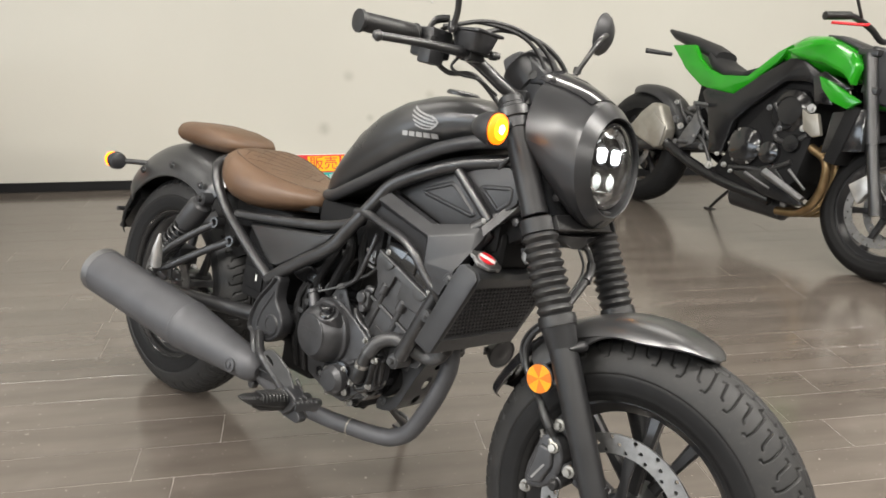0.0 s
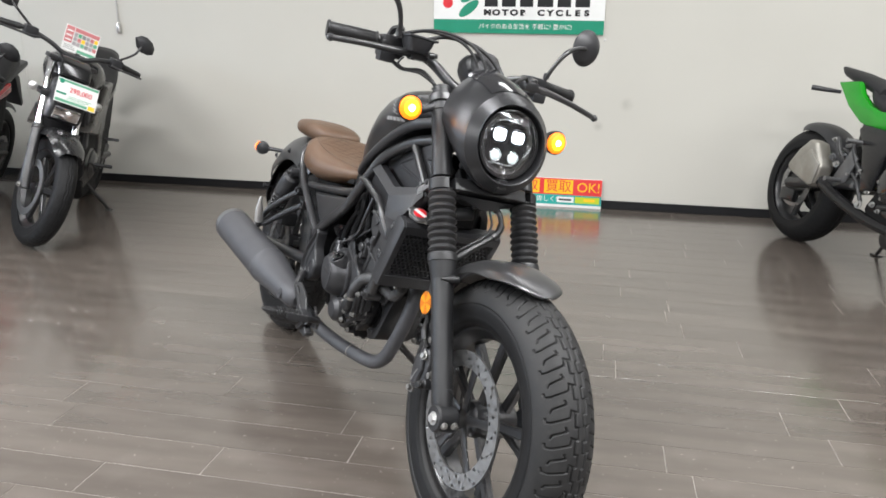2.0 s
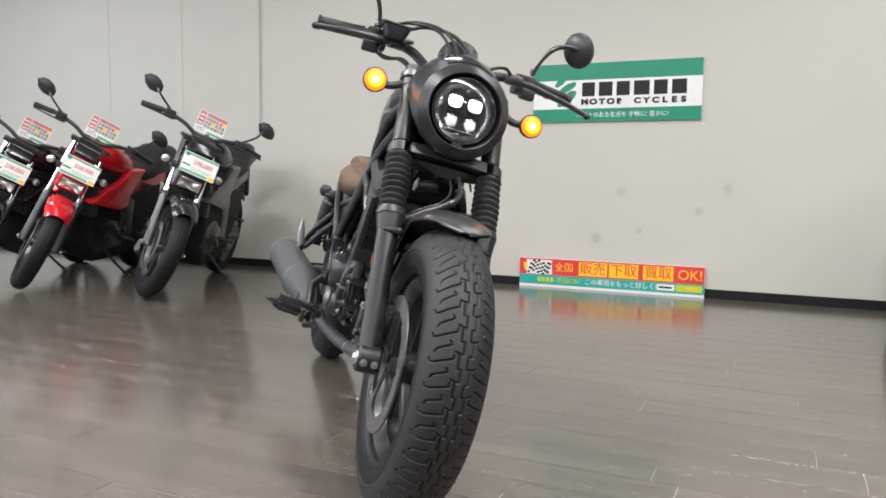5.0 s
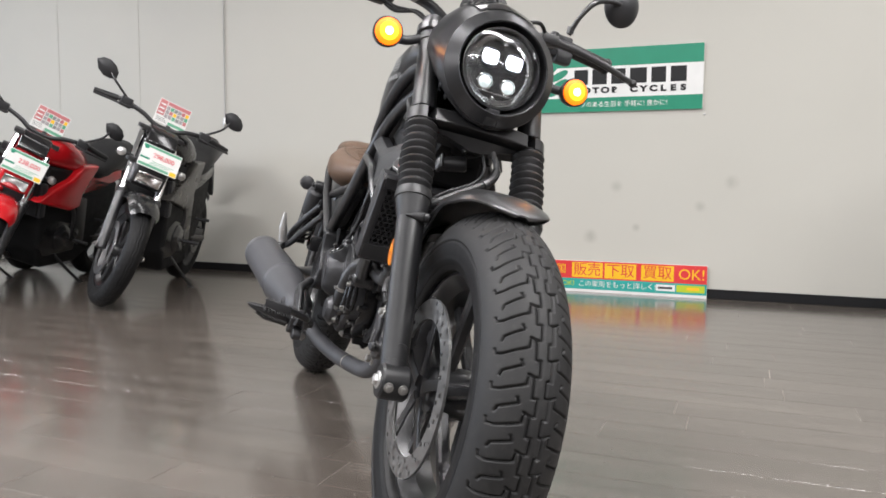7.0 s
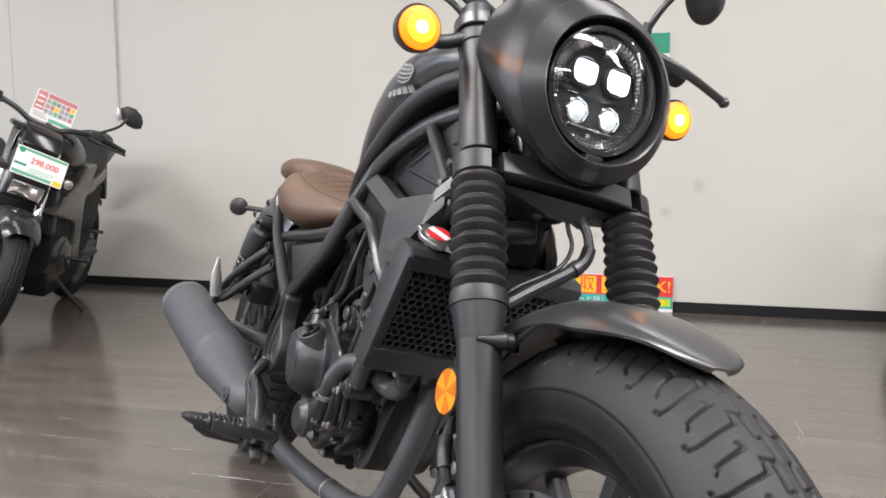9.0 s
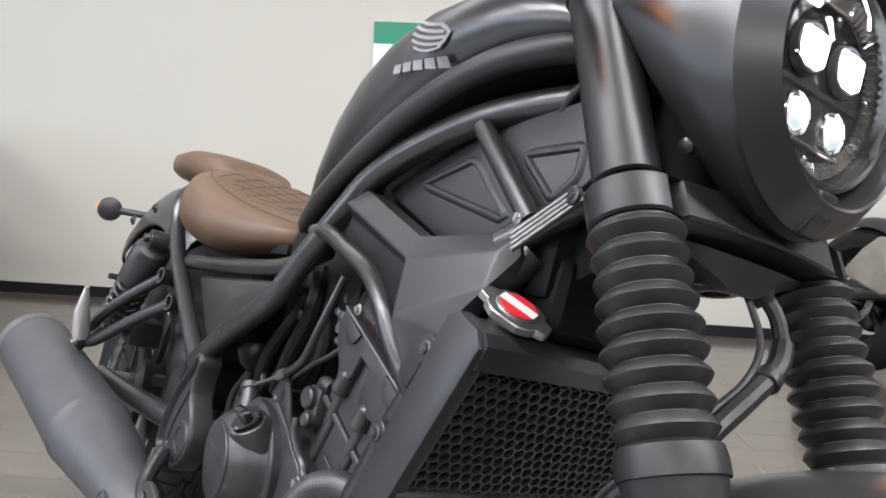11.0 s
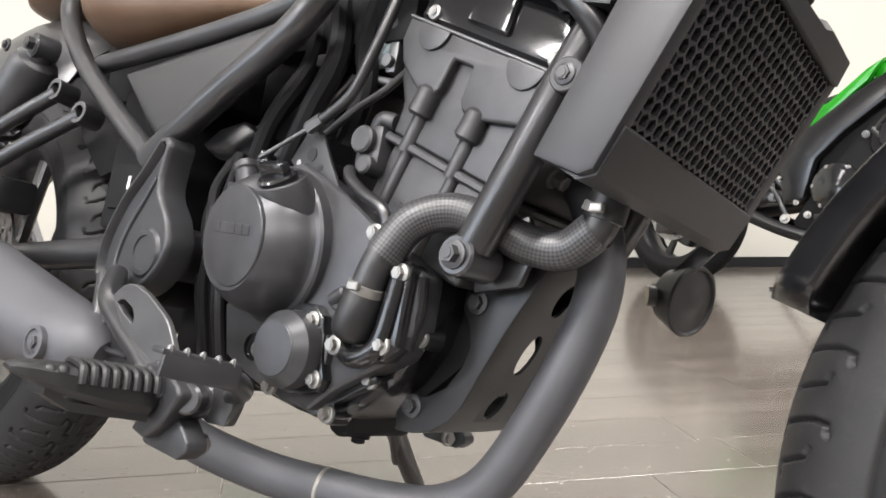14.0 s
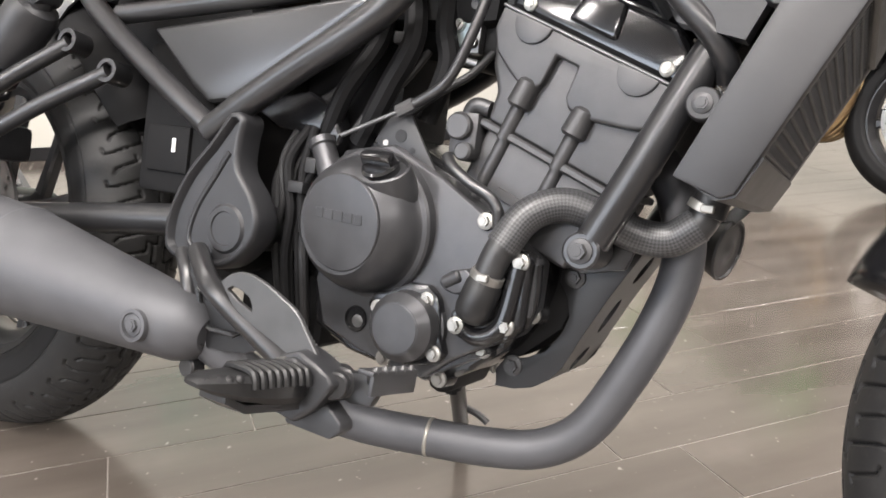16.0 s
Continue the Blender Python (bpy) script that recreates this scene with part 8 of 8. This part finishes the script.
        part("cylinder_fin", joined(*[rbox((-0.47 + 0.012 * k, 0.086 * s - 0.012, 0.47 + 0.022 * k), (-0.35 + 0.012 * k, 0.086 * s + 0.012, 0.478 + 0.022 * k), 0.002, 1) for k in range(6)]), CASE, b)
        part("down_tube", tube(both([(-0.27, 0.05, 0.80), (-0.33, 0.085, 0.60), (-0.40, 0.10, 0.34), (-0.50, 0.10, 0.22), (-0.80, 0.10, 0.24)], s), 0.014, 10), FRAME, b)
        part("coolant_hose", tube(both([(-0.30, 0.10, 0.72), (-0.36, 0.115, 0.60), (-0.42, 0.10, 0.50)], s), 0.009, 8), BOOT, b)
    part("rear_shock", rod((-0.86, 0, 0.58), (-0.98, 0, 0.38), 0.03), RED if paint is RED_PAINT else FRAME, b)
    part("side_stand", joined(tube([(-0.56, 0.10, 0.26), (-0.66, 0.16, 0.16), (-0.76, 0.225, 0.060 + 0.014 * (lean - 13) / 4)], 0.009, 10), rbox((-0.785, 0.21, 0.050 + 0.016 * (lean - 13) / 4), (-0.735, 0.25, 0.058 + 0.016 * (lean - 13) / 4), 0.003)), FRAME, b)
    # the price card hung before the headlight, and the larger card behind the bars
    card_m = b.matrix_world @ turn @ Matrix.Translation((-0.040, 0.0, 0.815)) @ Matrix.Rotation(radians(90), 4, "Z") @ Matrix.Rotation(radians(90 - 20), 4, "X")
    card = tagged(new("price_card"), "white and green price card hung before a headlight", "price card", "price cards")
    card.matrix_world = card_m
    part("card", rbox((-0.105, -0.062, -0.001), (0.105, 0.062, 0.001), 0.0008, 1), WHITE_CARD, card)
    for z0, z1, q in ((-0.057, -0.043, CARD_GREEN), (0.046, 0.058, CARD_GREEN)):
        part("green_band", rbox((-0.101, z0, 0.001), (0.060 if z0 < 0 else 0.101, z1, 0.0018), 0), q, card, smooth=0)
    part("orange_mark", rbox((0.066, -0.058, 0.001), (0.100, -0.036, 0.0018), 0), BAN_YELLOW, card, smooth=0)
    lettering("price", price, 0.036, Matrix.Translation((0.016, 0.012, 0.0025)), RED, card, "red printed price")
    part("header_disc", lathe([(0.001, 0.012), (0.0019, 0.012)], (-0.084, 0.046, 0.0), (0, 0, 1), 20), SIGN_GREEN, card, smooth=0)
    part("green_bar", rbox((-0.101, -0.020, 0.001), (-0.052, -0.010, 0.0018), 0), SIGN_GREEN, card, smooth=0)
    for k in range(3):
        part("text_bar", rbox((-0.046 + 0.004 * k, -0.038 + k * 0.008, 0.001), (0.050 + 0.015 * k, -0.0355 + k * 0.008, 0.0016), 0), CARD_GREEN, card, smooth=0)
    part("card_holder", rbox((-0.02, 0.04, -0.030), (0.02, 0.05, -0.001), 0.002), FRAME, card)
    board = tagged(new("information_card"), "laminated red, yellow and green information card above the meters", "card", "information cards")
    board.matrix_world = b.matrix_world @ turn @ Matrix.Translation((-0.300, 0.02, 1.065)) @ Matrix.Rotation(radians(90), 4, "Z") @ Matrix.Rotation(radians(90 - 14), 4, "X")
    part("card", rbox((-0.090, -0.075, -0.001), (0.090, 0.060, 0.001), 0.0008, 1), WHITE_CARD, board)
    part("red_panel", rbox((-0.086, -0.030, 0.001), (-0.046, 0.057, 0.0018), 0), CARD_PINK, board, smooth=0)
    part("header_panel", rbox((-0.042, 0.036, 0.001), (0.086, 0.057, 0.0018), 0), CARD_PINK, board, smooth=0)
    for k in range(6):
        for j in range(3):
            tone = (CARD_GREY, CARD_PINK, LOGO, CARD_GREY, BAN_YELLOW, CARD_GREY, CARD_GREEN)[(k * 3 + j * 5) % 7]
            part("colour_panel", rbox((-0.042 + k * 0.0214, -0.036 + j * 0.0236, 0.001), (-0.0235 + k * 0.0214, -0.0155 + j * 0.0236, 0.0018), 0), tone, board, smooth=0)
    part("green_panel", rbox((-0.010, -0.068, 0.001), (0.086, -0.052, 0.0018), 0), CARD_GREEN, board, smooth=0)
    for k in range(3):
        part("text_bar", rbox((-0.080, -0.063 + 0.009 * k, 0.0010), (-0.020 - 0.006 * k, -0.060 + 0.009 * k, 0.0016), 0), LOGO, board, smooth=0)
        part("red_text_bar", rbox((-0.081, -0.020 + 0.024 * k, 0.0018), (-0.052, -0.012 + 0.024 * k, 0.0022), 0), WHITE_CARD, board, smooth=0)
    part("clip", rbox((-0.012, -0.105, -0.004), (0.012, -0.07, 0.002), 0.001, 1), FRAME, board)
    return b


small_motorcycle((-2.33, 3.38, 0), -65, 13, 32, GREY_PAINT, surface("brown_grey_paint", (0.040, 0.037, 0.033), (0.060, 0.055, 0.049), (0.25, 0.35), 0.3, 10, coat=0.3), "dark grey street motorcycle on its side stand", "298,000", GREY_PAINT)
small_motorcycle((-3.24, 3.27, 0), -72, 17, 36, RED_PAINT, RED_PAINT, "bright red street motorcycle on its side stand", "238,000", RED_PAINT)
small_motorcycle((-3.84, 3.25, 0), -72, 17, 36, GLOSS, GLOSS, "glossy black street motorcycle on its side stand", "238,000", GLOSS)


def green_motorcycle():
    b = tagged(new("motorcycle"), "bright green and black sports motorcycle with bronze headers", "motorcycle")
    b.matrix_world = Matrix.Translation((1.63, 4.50, 0)) @ Matrix.Rotation(radians(-69.5), 4, "Z") @ Matrix.Rotation(radians(-9), 4, "X")
    wb, rz = 1.43, 0.312
    plain_wheel(b, "rear_wheel", 0, rz, 0.312, 0.085, 0.222, 0.125, (-0.085,), "black cast rear wheel with a green stripe", stripe=GREEN_PAINT)
    plain_wheel(b, "front_wheel", wb, 0.300, 0.300, 0.060, 0.220, 0.155, (-0.075, 0.075), "black cast front wheel with a green stripe", stripe=GREEN_PAINT)
    for s in SIDES:
        leg = part("fork_leg", joined(rod((wb, 0.105 * s, 0.28), (wb - 0.10, 0.105 * s, 0.56), 0.026, 0.024, 18), rod((wb - 0.10, 0.105 * s, 0.56), (wb - 0.215, 0.105 * s, 0.92), 0.029, 0.029, 18)), FRAME, b)
        part("brake_caliper", plate([(wb - 0.14, 0.38), (wb - 0.07, 0.44), (wb - 0.03, 0.40), (wb - 0.08, 0.31)], *sorted((0.085 * s, 0.125 * s)), 0.008), ALLOY, leg, "pale metal caliper")
        part("tail_panel", plate([(0.150, 0.872), (0.300, 0.885), (0.350, 0.825), (0.420, 0.780), (0.510, 0.756), (0.660, 0.768), (0.790, 0.890), (0.850, 0.930), (0.800, 0.845), (0.690, 0.740), (0.600, 0.672), (0.500, 0.668), (0.390, 0.690), (0.275, 0.758)], *sorted((0.085 * s, 0.120 * s)), 0.010, 2), GREEN_PAINT, b, "bright green tail panel")
        part("frame_spar", plate([(0.44, 0.66), (0.47, 0.685), (0.63, 0.675), (0.75, 0.775), (0.89, 0.870), (0.96, 0.865), (1.05, 0.820), (1.06, 0.76), (0.99, 0.775), (0.895, 0.765), (0.756, 0.645), (0.668, 0.545), (0.648, 0.395), (0.568, 0.370), (0.545, 0.45), (0.50, 0.58)], *sorted((0.115 * s, 0.155 * s)), 0.014, 2), CASE, b, "black aluminium frame spar")
        part("tank_side", plate([(0.86, 0.895), (0.98, 0.935), (1.10, 0.945), (1.19, 0.910), (1.225, 0.865), (1.212, 0.777), (1.160, 0.825), (1.06, 0.858), (0.95, 0.868)], *sorted((0.120 * s, 0.186 * s)), 0.020, 3), GREEN_PAINT, b, "green angular tank side")
        part("shroud", plate([(1.065, 0.805), (1.120, 0.790), (1.275, 0.722), (1.226, 0.683), (1.150, 0.705), (1.095, 0.752)], *sorted((0.155 * s, 0.188 * s)), 0.008, 2), GREEN_PAINT, b, "green shroud fin")
        part("shroud_frame", plate([(1.02, 0.80), (1.07, 0.83), (1.21, 0.77), (1.12, 0.74), (1.15, 0.69), (1.06, 0.69)], *sorted((0.130 * s, 0.160 * s)), 0.010, 2), GLOSS, b, "black shroud panel")
        part("shroud_insert", plate([(1.02, 0.660), (1.06, 0.640), (1.10, 0.650), (1.14, 0.560), (1.10, 0.545), (1.05, 0.570)], *sorted((0.150 * s, 0.176 * s)), 0.008, 2), PALE_METAL, b, "silver shroud insert")
        muffler = part("silencer", plate([(0.047, 0.416), (0.110, 0.505), (0.180, 0.568), (0.235, 0.560), (0.318, 0.446), (0.300, 0.360), (0.258, 0.332), (0.070, 0.385)], *sorted((0.120 * s, 0.205 * s)), 0.022, 3), PALE_METAL, b, "faceted pale metal silencer")
        part("silencer_face", plate([(0.154, 0.459), (0.215, 0.520), (0.311, 0.456), (0.296, 0.352), (0.262, 0.340)], *sorted((0.200 * s, 0.213 * s)), 0.008, 2), PALE_METAL, muffler, "tan tinted silencer face")
        part("tail_pipe", tube(both([(0.26, 0.165, 0.40), (0.36, 0.160, 0.345), (0.62, 0.140, 0.265), (0.94, 0.11, 0.225)], s), 0.027, 16), CASE, muffler)
        part("belly_panel", plate([(0.713, 0.316), (0.80, 0.335), (0.93, 0.395), (1.04, 0.315), (1.135, 0.245), (1.08, 0.232), (0.926, 0.243)], *sorted((0.120 * s, 0.150 * s)), 0.010, 2), CASE, b, "dark belly panel")
        for pa, pb, w in (((0.80, 0.325), (0.95, 0.282), 0.010), ((0.90, 0.350), (1.12, 0.270), 0.022), ((1.02, 0.385), (1.12, 0.315), 0.008)):
            part("belly_strip", rod((pa[0], 0.146 * s, pa[1]), (pb[0], 0.146 * s, pb[1]), w, w * 0.7, 10), ALLOY_DULL, b, "bare metal strip")
        part("swing_arm", tube(both([(0.60, 0.11, 0.42), (0.32, 0.13, 0.37), (0.0, 0.13, rz)], s), 0.028, 14), FRAME, b)
        part("foot_rest", joined(plate([(0.44, 0.56), (0.50, 0.52), (0.46, 0.40), (0.38, 0.36), (0.36, 0.40)], *sorted((0.145 * s, 0.155 * s)), 0.003), rod((0.42, 0.15 * s, 0.40), (0.42, 0.24 * s, 0.40), 0.012)), ALLOY_DULL, b)
        part("grip", rod((1.14, 0.37 * s, 1.03), (1.17, 0.25 * s, 1.05), 0.017, 0.017, 14, 0.002), BOOT, b)
        mirror_on(b, (1.19, 0.20 * s, 1.05), (1.15, 0.34 * s, 1.20), s, lambda bm: bm)
        sig = part("turn_signal", rod((0.10, 0.05 * s, 0.825), (0.02, 0.17 * s, 0.825), 0.010, 0.014, 12, 0.002), PLASTIC, b)
        part("radiator_side", plate([(1.147, 0.665), (1.290, 0.700), (1.320, 0.525), (1.143, 0.484)], *sorted((0.110 * s, 0.150 * s)), 0.012, 2), GLOSS, b)
        cover = part("engine_cover", joined(lathe([(0, 0.092), (0.02, 0.088), (0.034, 0.062), (0.036, 0.001)], (0.765, 0.14 * s, 0.445), (0, s, 0), 28), lathe([(0, 0.055), (0.02, 0.050), (0.028, 0.030), (0.029, 0.001)], (0.90, 0.14 * s, 0.44), (0, s, 0), 24)), GLOSS, b, "gloss black engine cover")
        for a in range(6):
            part("cover_bolt", bolt((0.765 + 0.082 * math.cos(a * 1.05), 0.160 * s, 0.445 + 0.082 * math.sin(a * 1.05)), (0, s, 0), 0.007, 0.006), STEEL, cover)
        part("peg_bracket", joined(plate([(0.36, 0.572), (0.46, 0.612), (0.51, 0.632), (0.55, 0.580), (0.505, 0.548), (0.47, 0.585), (0.37, 0.555)], *sorted((0.125 * s, 0.137 * s)), 0.003), rod((0.50, 0.13 * s, 0.60), (0.47, 0.22 * s, 0.60), 0.011)), ALLOY_DULL, b, "bare metal pillion peg bracket")
        for q, (px, pz, pr) in enumerate(((0.315, 0.502, 0.020), (0.296, 0.588, 0.013), (0.355, 0.473, 0.017), (0.519, 0.394, 0.018), (0.674, 0.336, 0.014), (0.586, 0.316, 0.020), (0.843, 0.639, 0.014), (1.049, 0.665, 0.020), (1.037, 0.576, 0.016), (0.921, 0.555, 0.014), (0.46, 0.44, 0.012), (0.54, 0.47, 0.012), (0.40, 0.52, 0.013), (0.72, 0.315, 0.011), (0.62, 0.38, 0.011))):
            part("frame_bolt", bolt((px, 0.150 * s, pz), (0.2, s, 0.2 * (q % 3 - 1)), pr * 0.75, 0.014), STEEL if q % 3 else ALLOY_DULL, b)
        for pts, rr in ((((0.30, 0.60), (0.36, 0.53), (0.43, 0.47), (0.52, 0.42), (0.58, 0.33)), 0.010), (((0.36, 0.55), (0.44, 0.53), (0.50, 0.47), (0.51, 0.38)), 0.008), (((0.42, 0.60), (0.47, 0.52), (0.55, 0.44)), 0.012), (((0.86, 0.66), (0.92, 0.60), (0.90, 0.52), (0.98, 0.50), (1.06, 0.55)), 0.012), (((0.70, 0.33), (0.78, 0.345), (0.90, 0.36), (1.02, 0.42)), 0.012)):
            part("hose", tube([(x, (0.138 + 0.008 * (k % 2)) * s, z) for k, (x, z) in enumerate(pts)], rr, 10), HOSE, b)
        part("clutch_cover", joined(lathe([(0, 0.098), (0.012, 0.094), (0.020, 0.070), (0.032, 0.060), (0.034, 0.001)], (0.955, 0.128 * s, 0.64), (0, s, 0), 26), lathe([(0, 0.045), (0.03, 0.038), (0.032, 0.001)], (1.0, 0.13 * s, 0.50), (0, s, 0), 18)), CASE, b, "gloss black side cover")
    part("rear_sprocket", joined(lathe([(-0.006, 0.14), (0.006, 0.14), (0.006, 0.04)], (0, 0.07, rz), (0, 1, 0), 40), lathe([(-0.03, 0.07), (0.03, 0.06)], (0, -0.05, rz), (0, 1, 0), 24), rbox((-0.06, -0.125, rz - 0.10), (0.06, -0.085, rz - 0.03), 0.012)), CASE, b, "dark rear sprocket and brake")
    for y in (-0.11, -0.04, 0.04, 0.11):
        part("header_pipe", tube([(1.07, y, 0.50), (1.16, y, 0.45), (1.165, y * 0.9, 0.32), (1.09, y * 0.7, 0.21), (0.96, y * 0.6, 0.18)], 0.020, 14), BRONZE, b, "bronze heat-tinted header pipe")
    part("collector", rod((0.98, 0, 0.19), (0.66, 0, 0.20), 0.06, 0.065, 20, 0.02), FRAME, b)
    part("fuel_tank", loft([rounded_section(x, hw, bo, to, 2.5, 28, 0.9) for x, hw, bo, to in ((0.785, 0.06, 0.84, 0.90), (0.82, 0.10, 0.82, 0.945), (0.90, 0.14, 0.80, 0.982), (1.00, 0.155, 0.80, 0.985), (1.10, 0.150, 0.80, 0.955), (1.18, 0.13, 0.79, 0.915), (1.22, 0.09, 0.80, 0.88))]), GREEN_PAINT, b, "bright green fuel tank", smooth=60)
    part("tank_top", loft([rounded_section(x, hw, bo, to, 3, 20, 0.9) for x, hw, bo, to in ((0.97, 0.05, 0.97, 0.992), (1.04, 0.075, 0.955, 0.990), (1.14, 0.080, 0.92, 0.962), (1.20, 0.06, 0.89, 0.925))]), PLASTIC, b, "black tank top panel")
    part("seat", loft([rounded_section(x, hw, bo, to, 3, 24, 0.9) for x, hw, bo, to in ((0.76, 0.07, 0.82, 0.875), (0.70, 0.10, 0.77, 0.825), (0.62, 0.12, 0.74, 0.792), (0.52, 0.12, 0.735, 0.790), (0.43, 0.11, 0.76, 0.83), (0.38, 0.09, 0.80, 0.87))]), BLACK_VINYL, b, "black vinyl seat", smooth=60)
    part("pillion_seat", loft([rounded_section(x, hw, bo, to, 2.6, 24, 0.9) for x, hw, bo, to in ((0.42, 0.08, 0.80, 0.87), (0.33, 0.09, 0.835, 0.905), (0.18, 0.075, 0.875, 0.938), (0.08, 0.05, 0.905, 0.952), (0.02, 0.02, 0.940, 0.960))]), BLACK_VINYL, b, "black pillion hump", smooth=60)
    part("engine", joined(plate([(0.60, 0.30), (0.70, 0.24), (0.98, 0.24), (1.06, 0.34), (1.09, 0.60), (1.00, 0.74), (0.88, 0.74), (0.72, 0.52)], -0.14, 0.14, 0.03, 2), rod((0.93, -0.15, 0.62), (0.93, 0.15, 0.62), 0.075, 0.075, 24, 0.01)), INNER, b, "black four-cylinder engine")
    part("radiator", moved(rbox((-0.03, -0.16, -0.13), (0.03, 0.16, 0.12), 0.01), Matrix.Translation((1.22, 0, 0.58)) @ Matrix.Rotation(radians(10), 4, "Y")), INNER, b)
    part("headlight_fairing", plate([(1.20, 0.96), (1.30, 0.94), (1.42, 0.80), (1.40, 0.70), (1.30, 0.72), (1.22, 0.82)], -0.10, 0.10, 0.025, 3), PLASTIC, b, "black headlight fairing")
    part("fork_clamp", joined(rbox((1.17, -0.13, 0.91), (1.26, 0.13, 0.94), 0.008), rbox((1.23, -0.13, 0.76), (1.30, 0.13, 0.79), 0.008), rod((1.18, 0, 0.94), (1.26, 0, 0.74), 0.035)), FRAME, b)
    part("handlebar", tube([(1.14, -0.36, 1.03), (1.17, -0.25, 1.05), (1.19, -0.12, 1.02), (1.19, 0, 0.98), (1.19, 0.12, 1.02), (1.17, 0.25, 1.05), (1.14, 0.36, 1.03)], 0.013, 12), FRAME, b)
    part("front_fender", guard((wb, 0.300), 0.322, 60, 145, 0.074, 0.035, n=24, across=10), PLASTIC, b)
    part("rear_hugger", guard((0, rz), 0.345, 15, 110, 0.092, 0.05, n=24, across=10), PLASTIC, b)
    part("rear_shock", rod((0.46, 0.03, 0.60), (0.32, 0.03, 0.46), 0.035), ALLOY_DULL, b)
    part("inner_body", joined(rbox((0.36, -0.08, 0.50), (0.70, 0.08, 0.73), 0.02), rbox((0.66, -0.11, 0.34), (1.05, 0.11, 0.80), 0.02), rbox((0.30, -0.06, 0.40), (0.62, 0.06, 0.56), 0.02)), INNER, b)
    part("clutch_lever", tube([(1.21, -0.17, 1.03), (1.22, -0.22, 1.02), (1.18, -0.37, 1.005)], 0.006, 10), RED, b, "red anodised lever")
    part("side_stand", joined(tube([(0.60, 0.12, 0.25), (0.45, 0.19, 0.13), (0.36, 0.235, 0.048)], 0.009, 10), rbox((0.33, 0.22, 0.036), (0.38, 0.265, 0.045), 0.003)), FRAME, b)
    return b


green_motorcycle()


# ---- floor tiles, last ----
floor = tagged(new("floor"), "dark brown wood-look floor tiles with pale joints", kind="structure")
PITCH, LONG, ROW0, GAP = 0.1378, 0.900, 1.493, 0.0011
KNOWN = {3: -0.157, 2: -0.092, 1: -0.446, 0: -0.716, 5: 1.107, 6: 1.309, 8: 1.478, 4: 0.31, 7: 0.62}
shift_of = random.Random(5)
tile_mesh = bpy.data.meshes.new("tile")
bm = bmesh.new()
bmesh.ops.create_cube(bm, size=1)
for v in bm.verts:
    v.co = Vector((v.co.x * (LONG - GAP * 2), v.co.y * (PITCH - GAP * 2), v.co.z * 0.010 - 0.005))
bmesh.ops.bevel(bm, geom=[e for e in bm.edges if all(v.co.z > -0.001 for v in e.verts)], offset=0.0002, segments=1, affect="EDGES")
bm.to_mesh(tile_mesh)
bm.free()
tile_mesh.materials.append(PLANK)
rest_v, rest_f = [], []
for k in range(-40, 26):
    y = ROW0 + (k + 0.5) * PITCH
    if y + PITCH / 2 > WALL_Y + 0.13:
        continue
    start = KNOWN.get(k, shift_of.uniform(-0.45, 0.45))
    for i in range(-9, 9):
        x = start + (i + 0.5) * LONG
        if not -8.0 < x < 7.0:
            continue
        if -3.2 < x < 2.6 and 0.0 < y < 5.0 and 1 <= k + 12 <= 50:
            tile = new("tile", tile_mesh)
            tile.location = (x, y, shift_of.uniform(-0.0003, 0.0))
            tile.parent = floor
        else:
            n = len(rest_v)
            rest_v += [(x + a * (LONG / 2 - GAP), y + b * (PITCH / 2 - GAP), 0.0) for a, b in ((-1, -1), (1, -1), (1, 1), (-1, 1))]
            rest_v += [(x + a * (LONG / 2 - GAP), y + b * (PITCH / 2 - GAP), -0.004) for a, b in ((-1, -1), (1, -1), (1, 1), (-1, 1))]
            rest_f += [(n, n + 1, n + 2, n + 3)] + [(n + q, n + 4 + q, n + 4 + (q + 1) % 4, n + (q + 1) % 4) for q in range(4)]
me = bpy.data.meshes.new("far_tiles")
me.from_pydata(rest_v, [], rest_f)
me.materials.append(PLANK)
far = new("far_tiles", me)
far.parent = floor
tagged(far, kind="stuff")
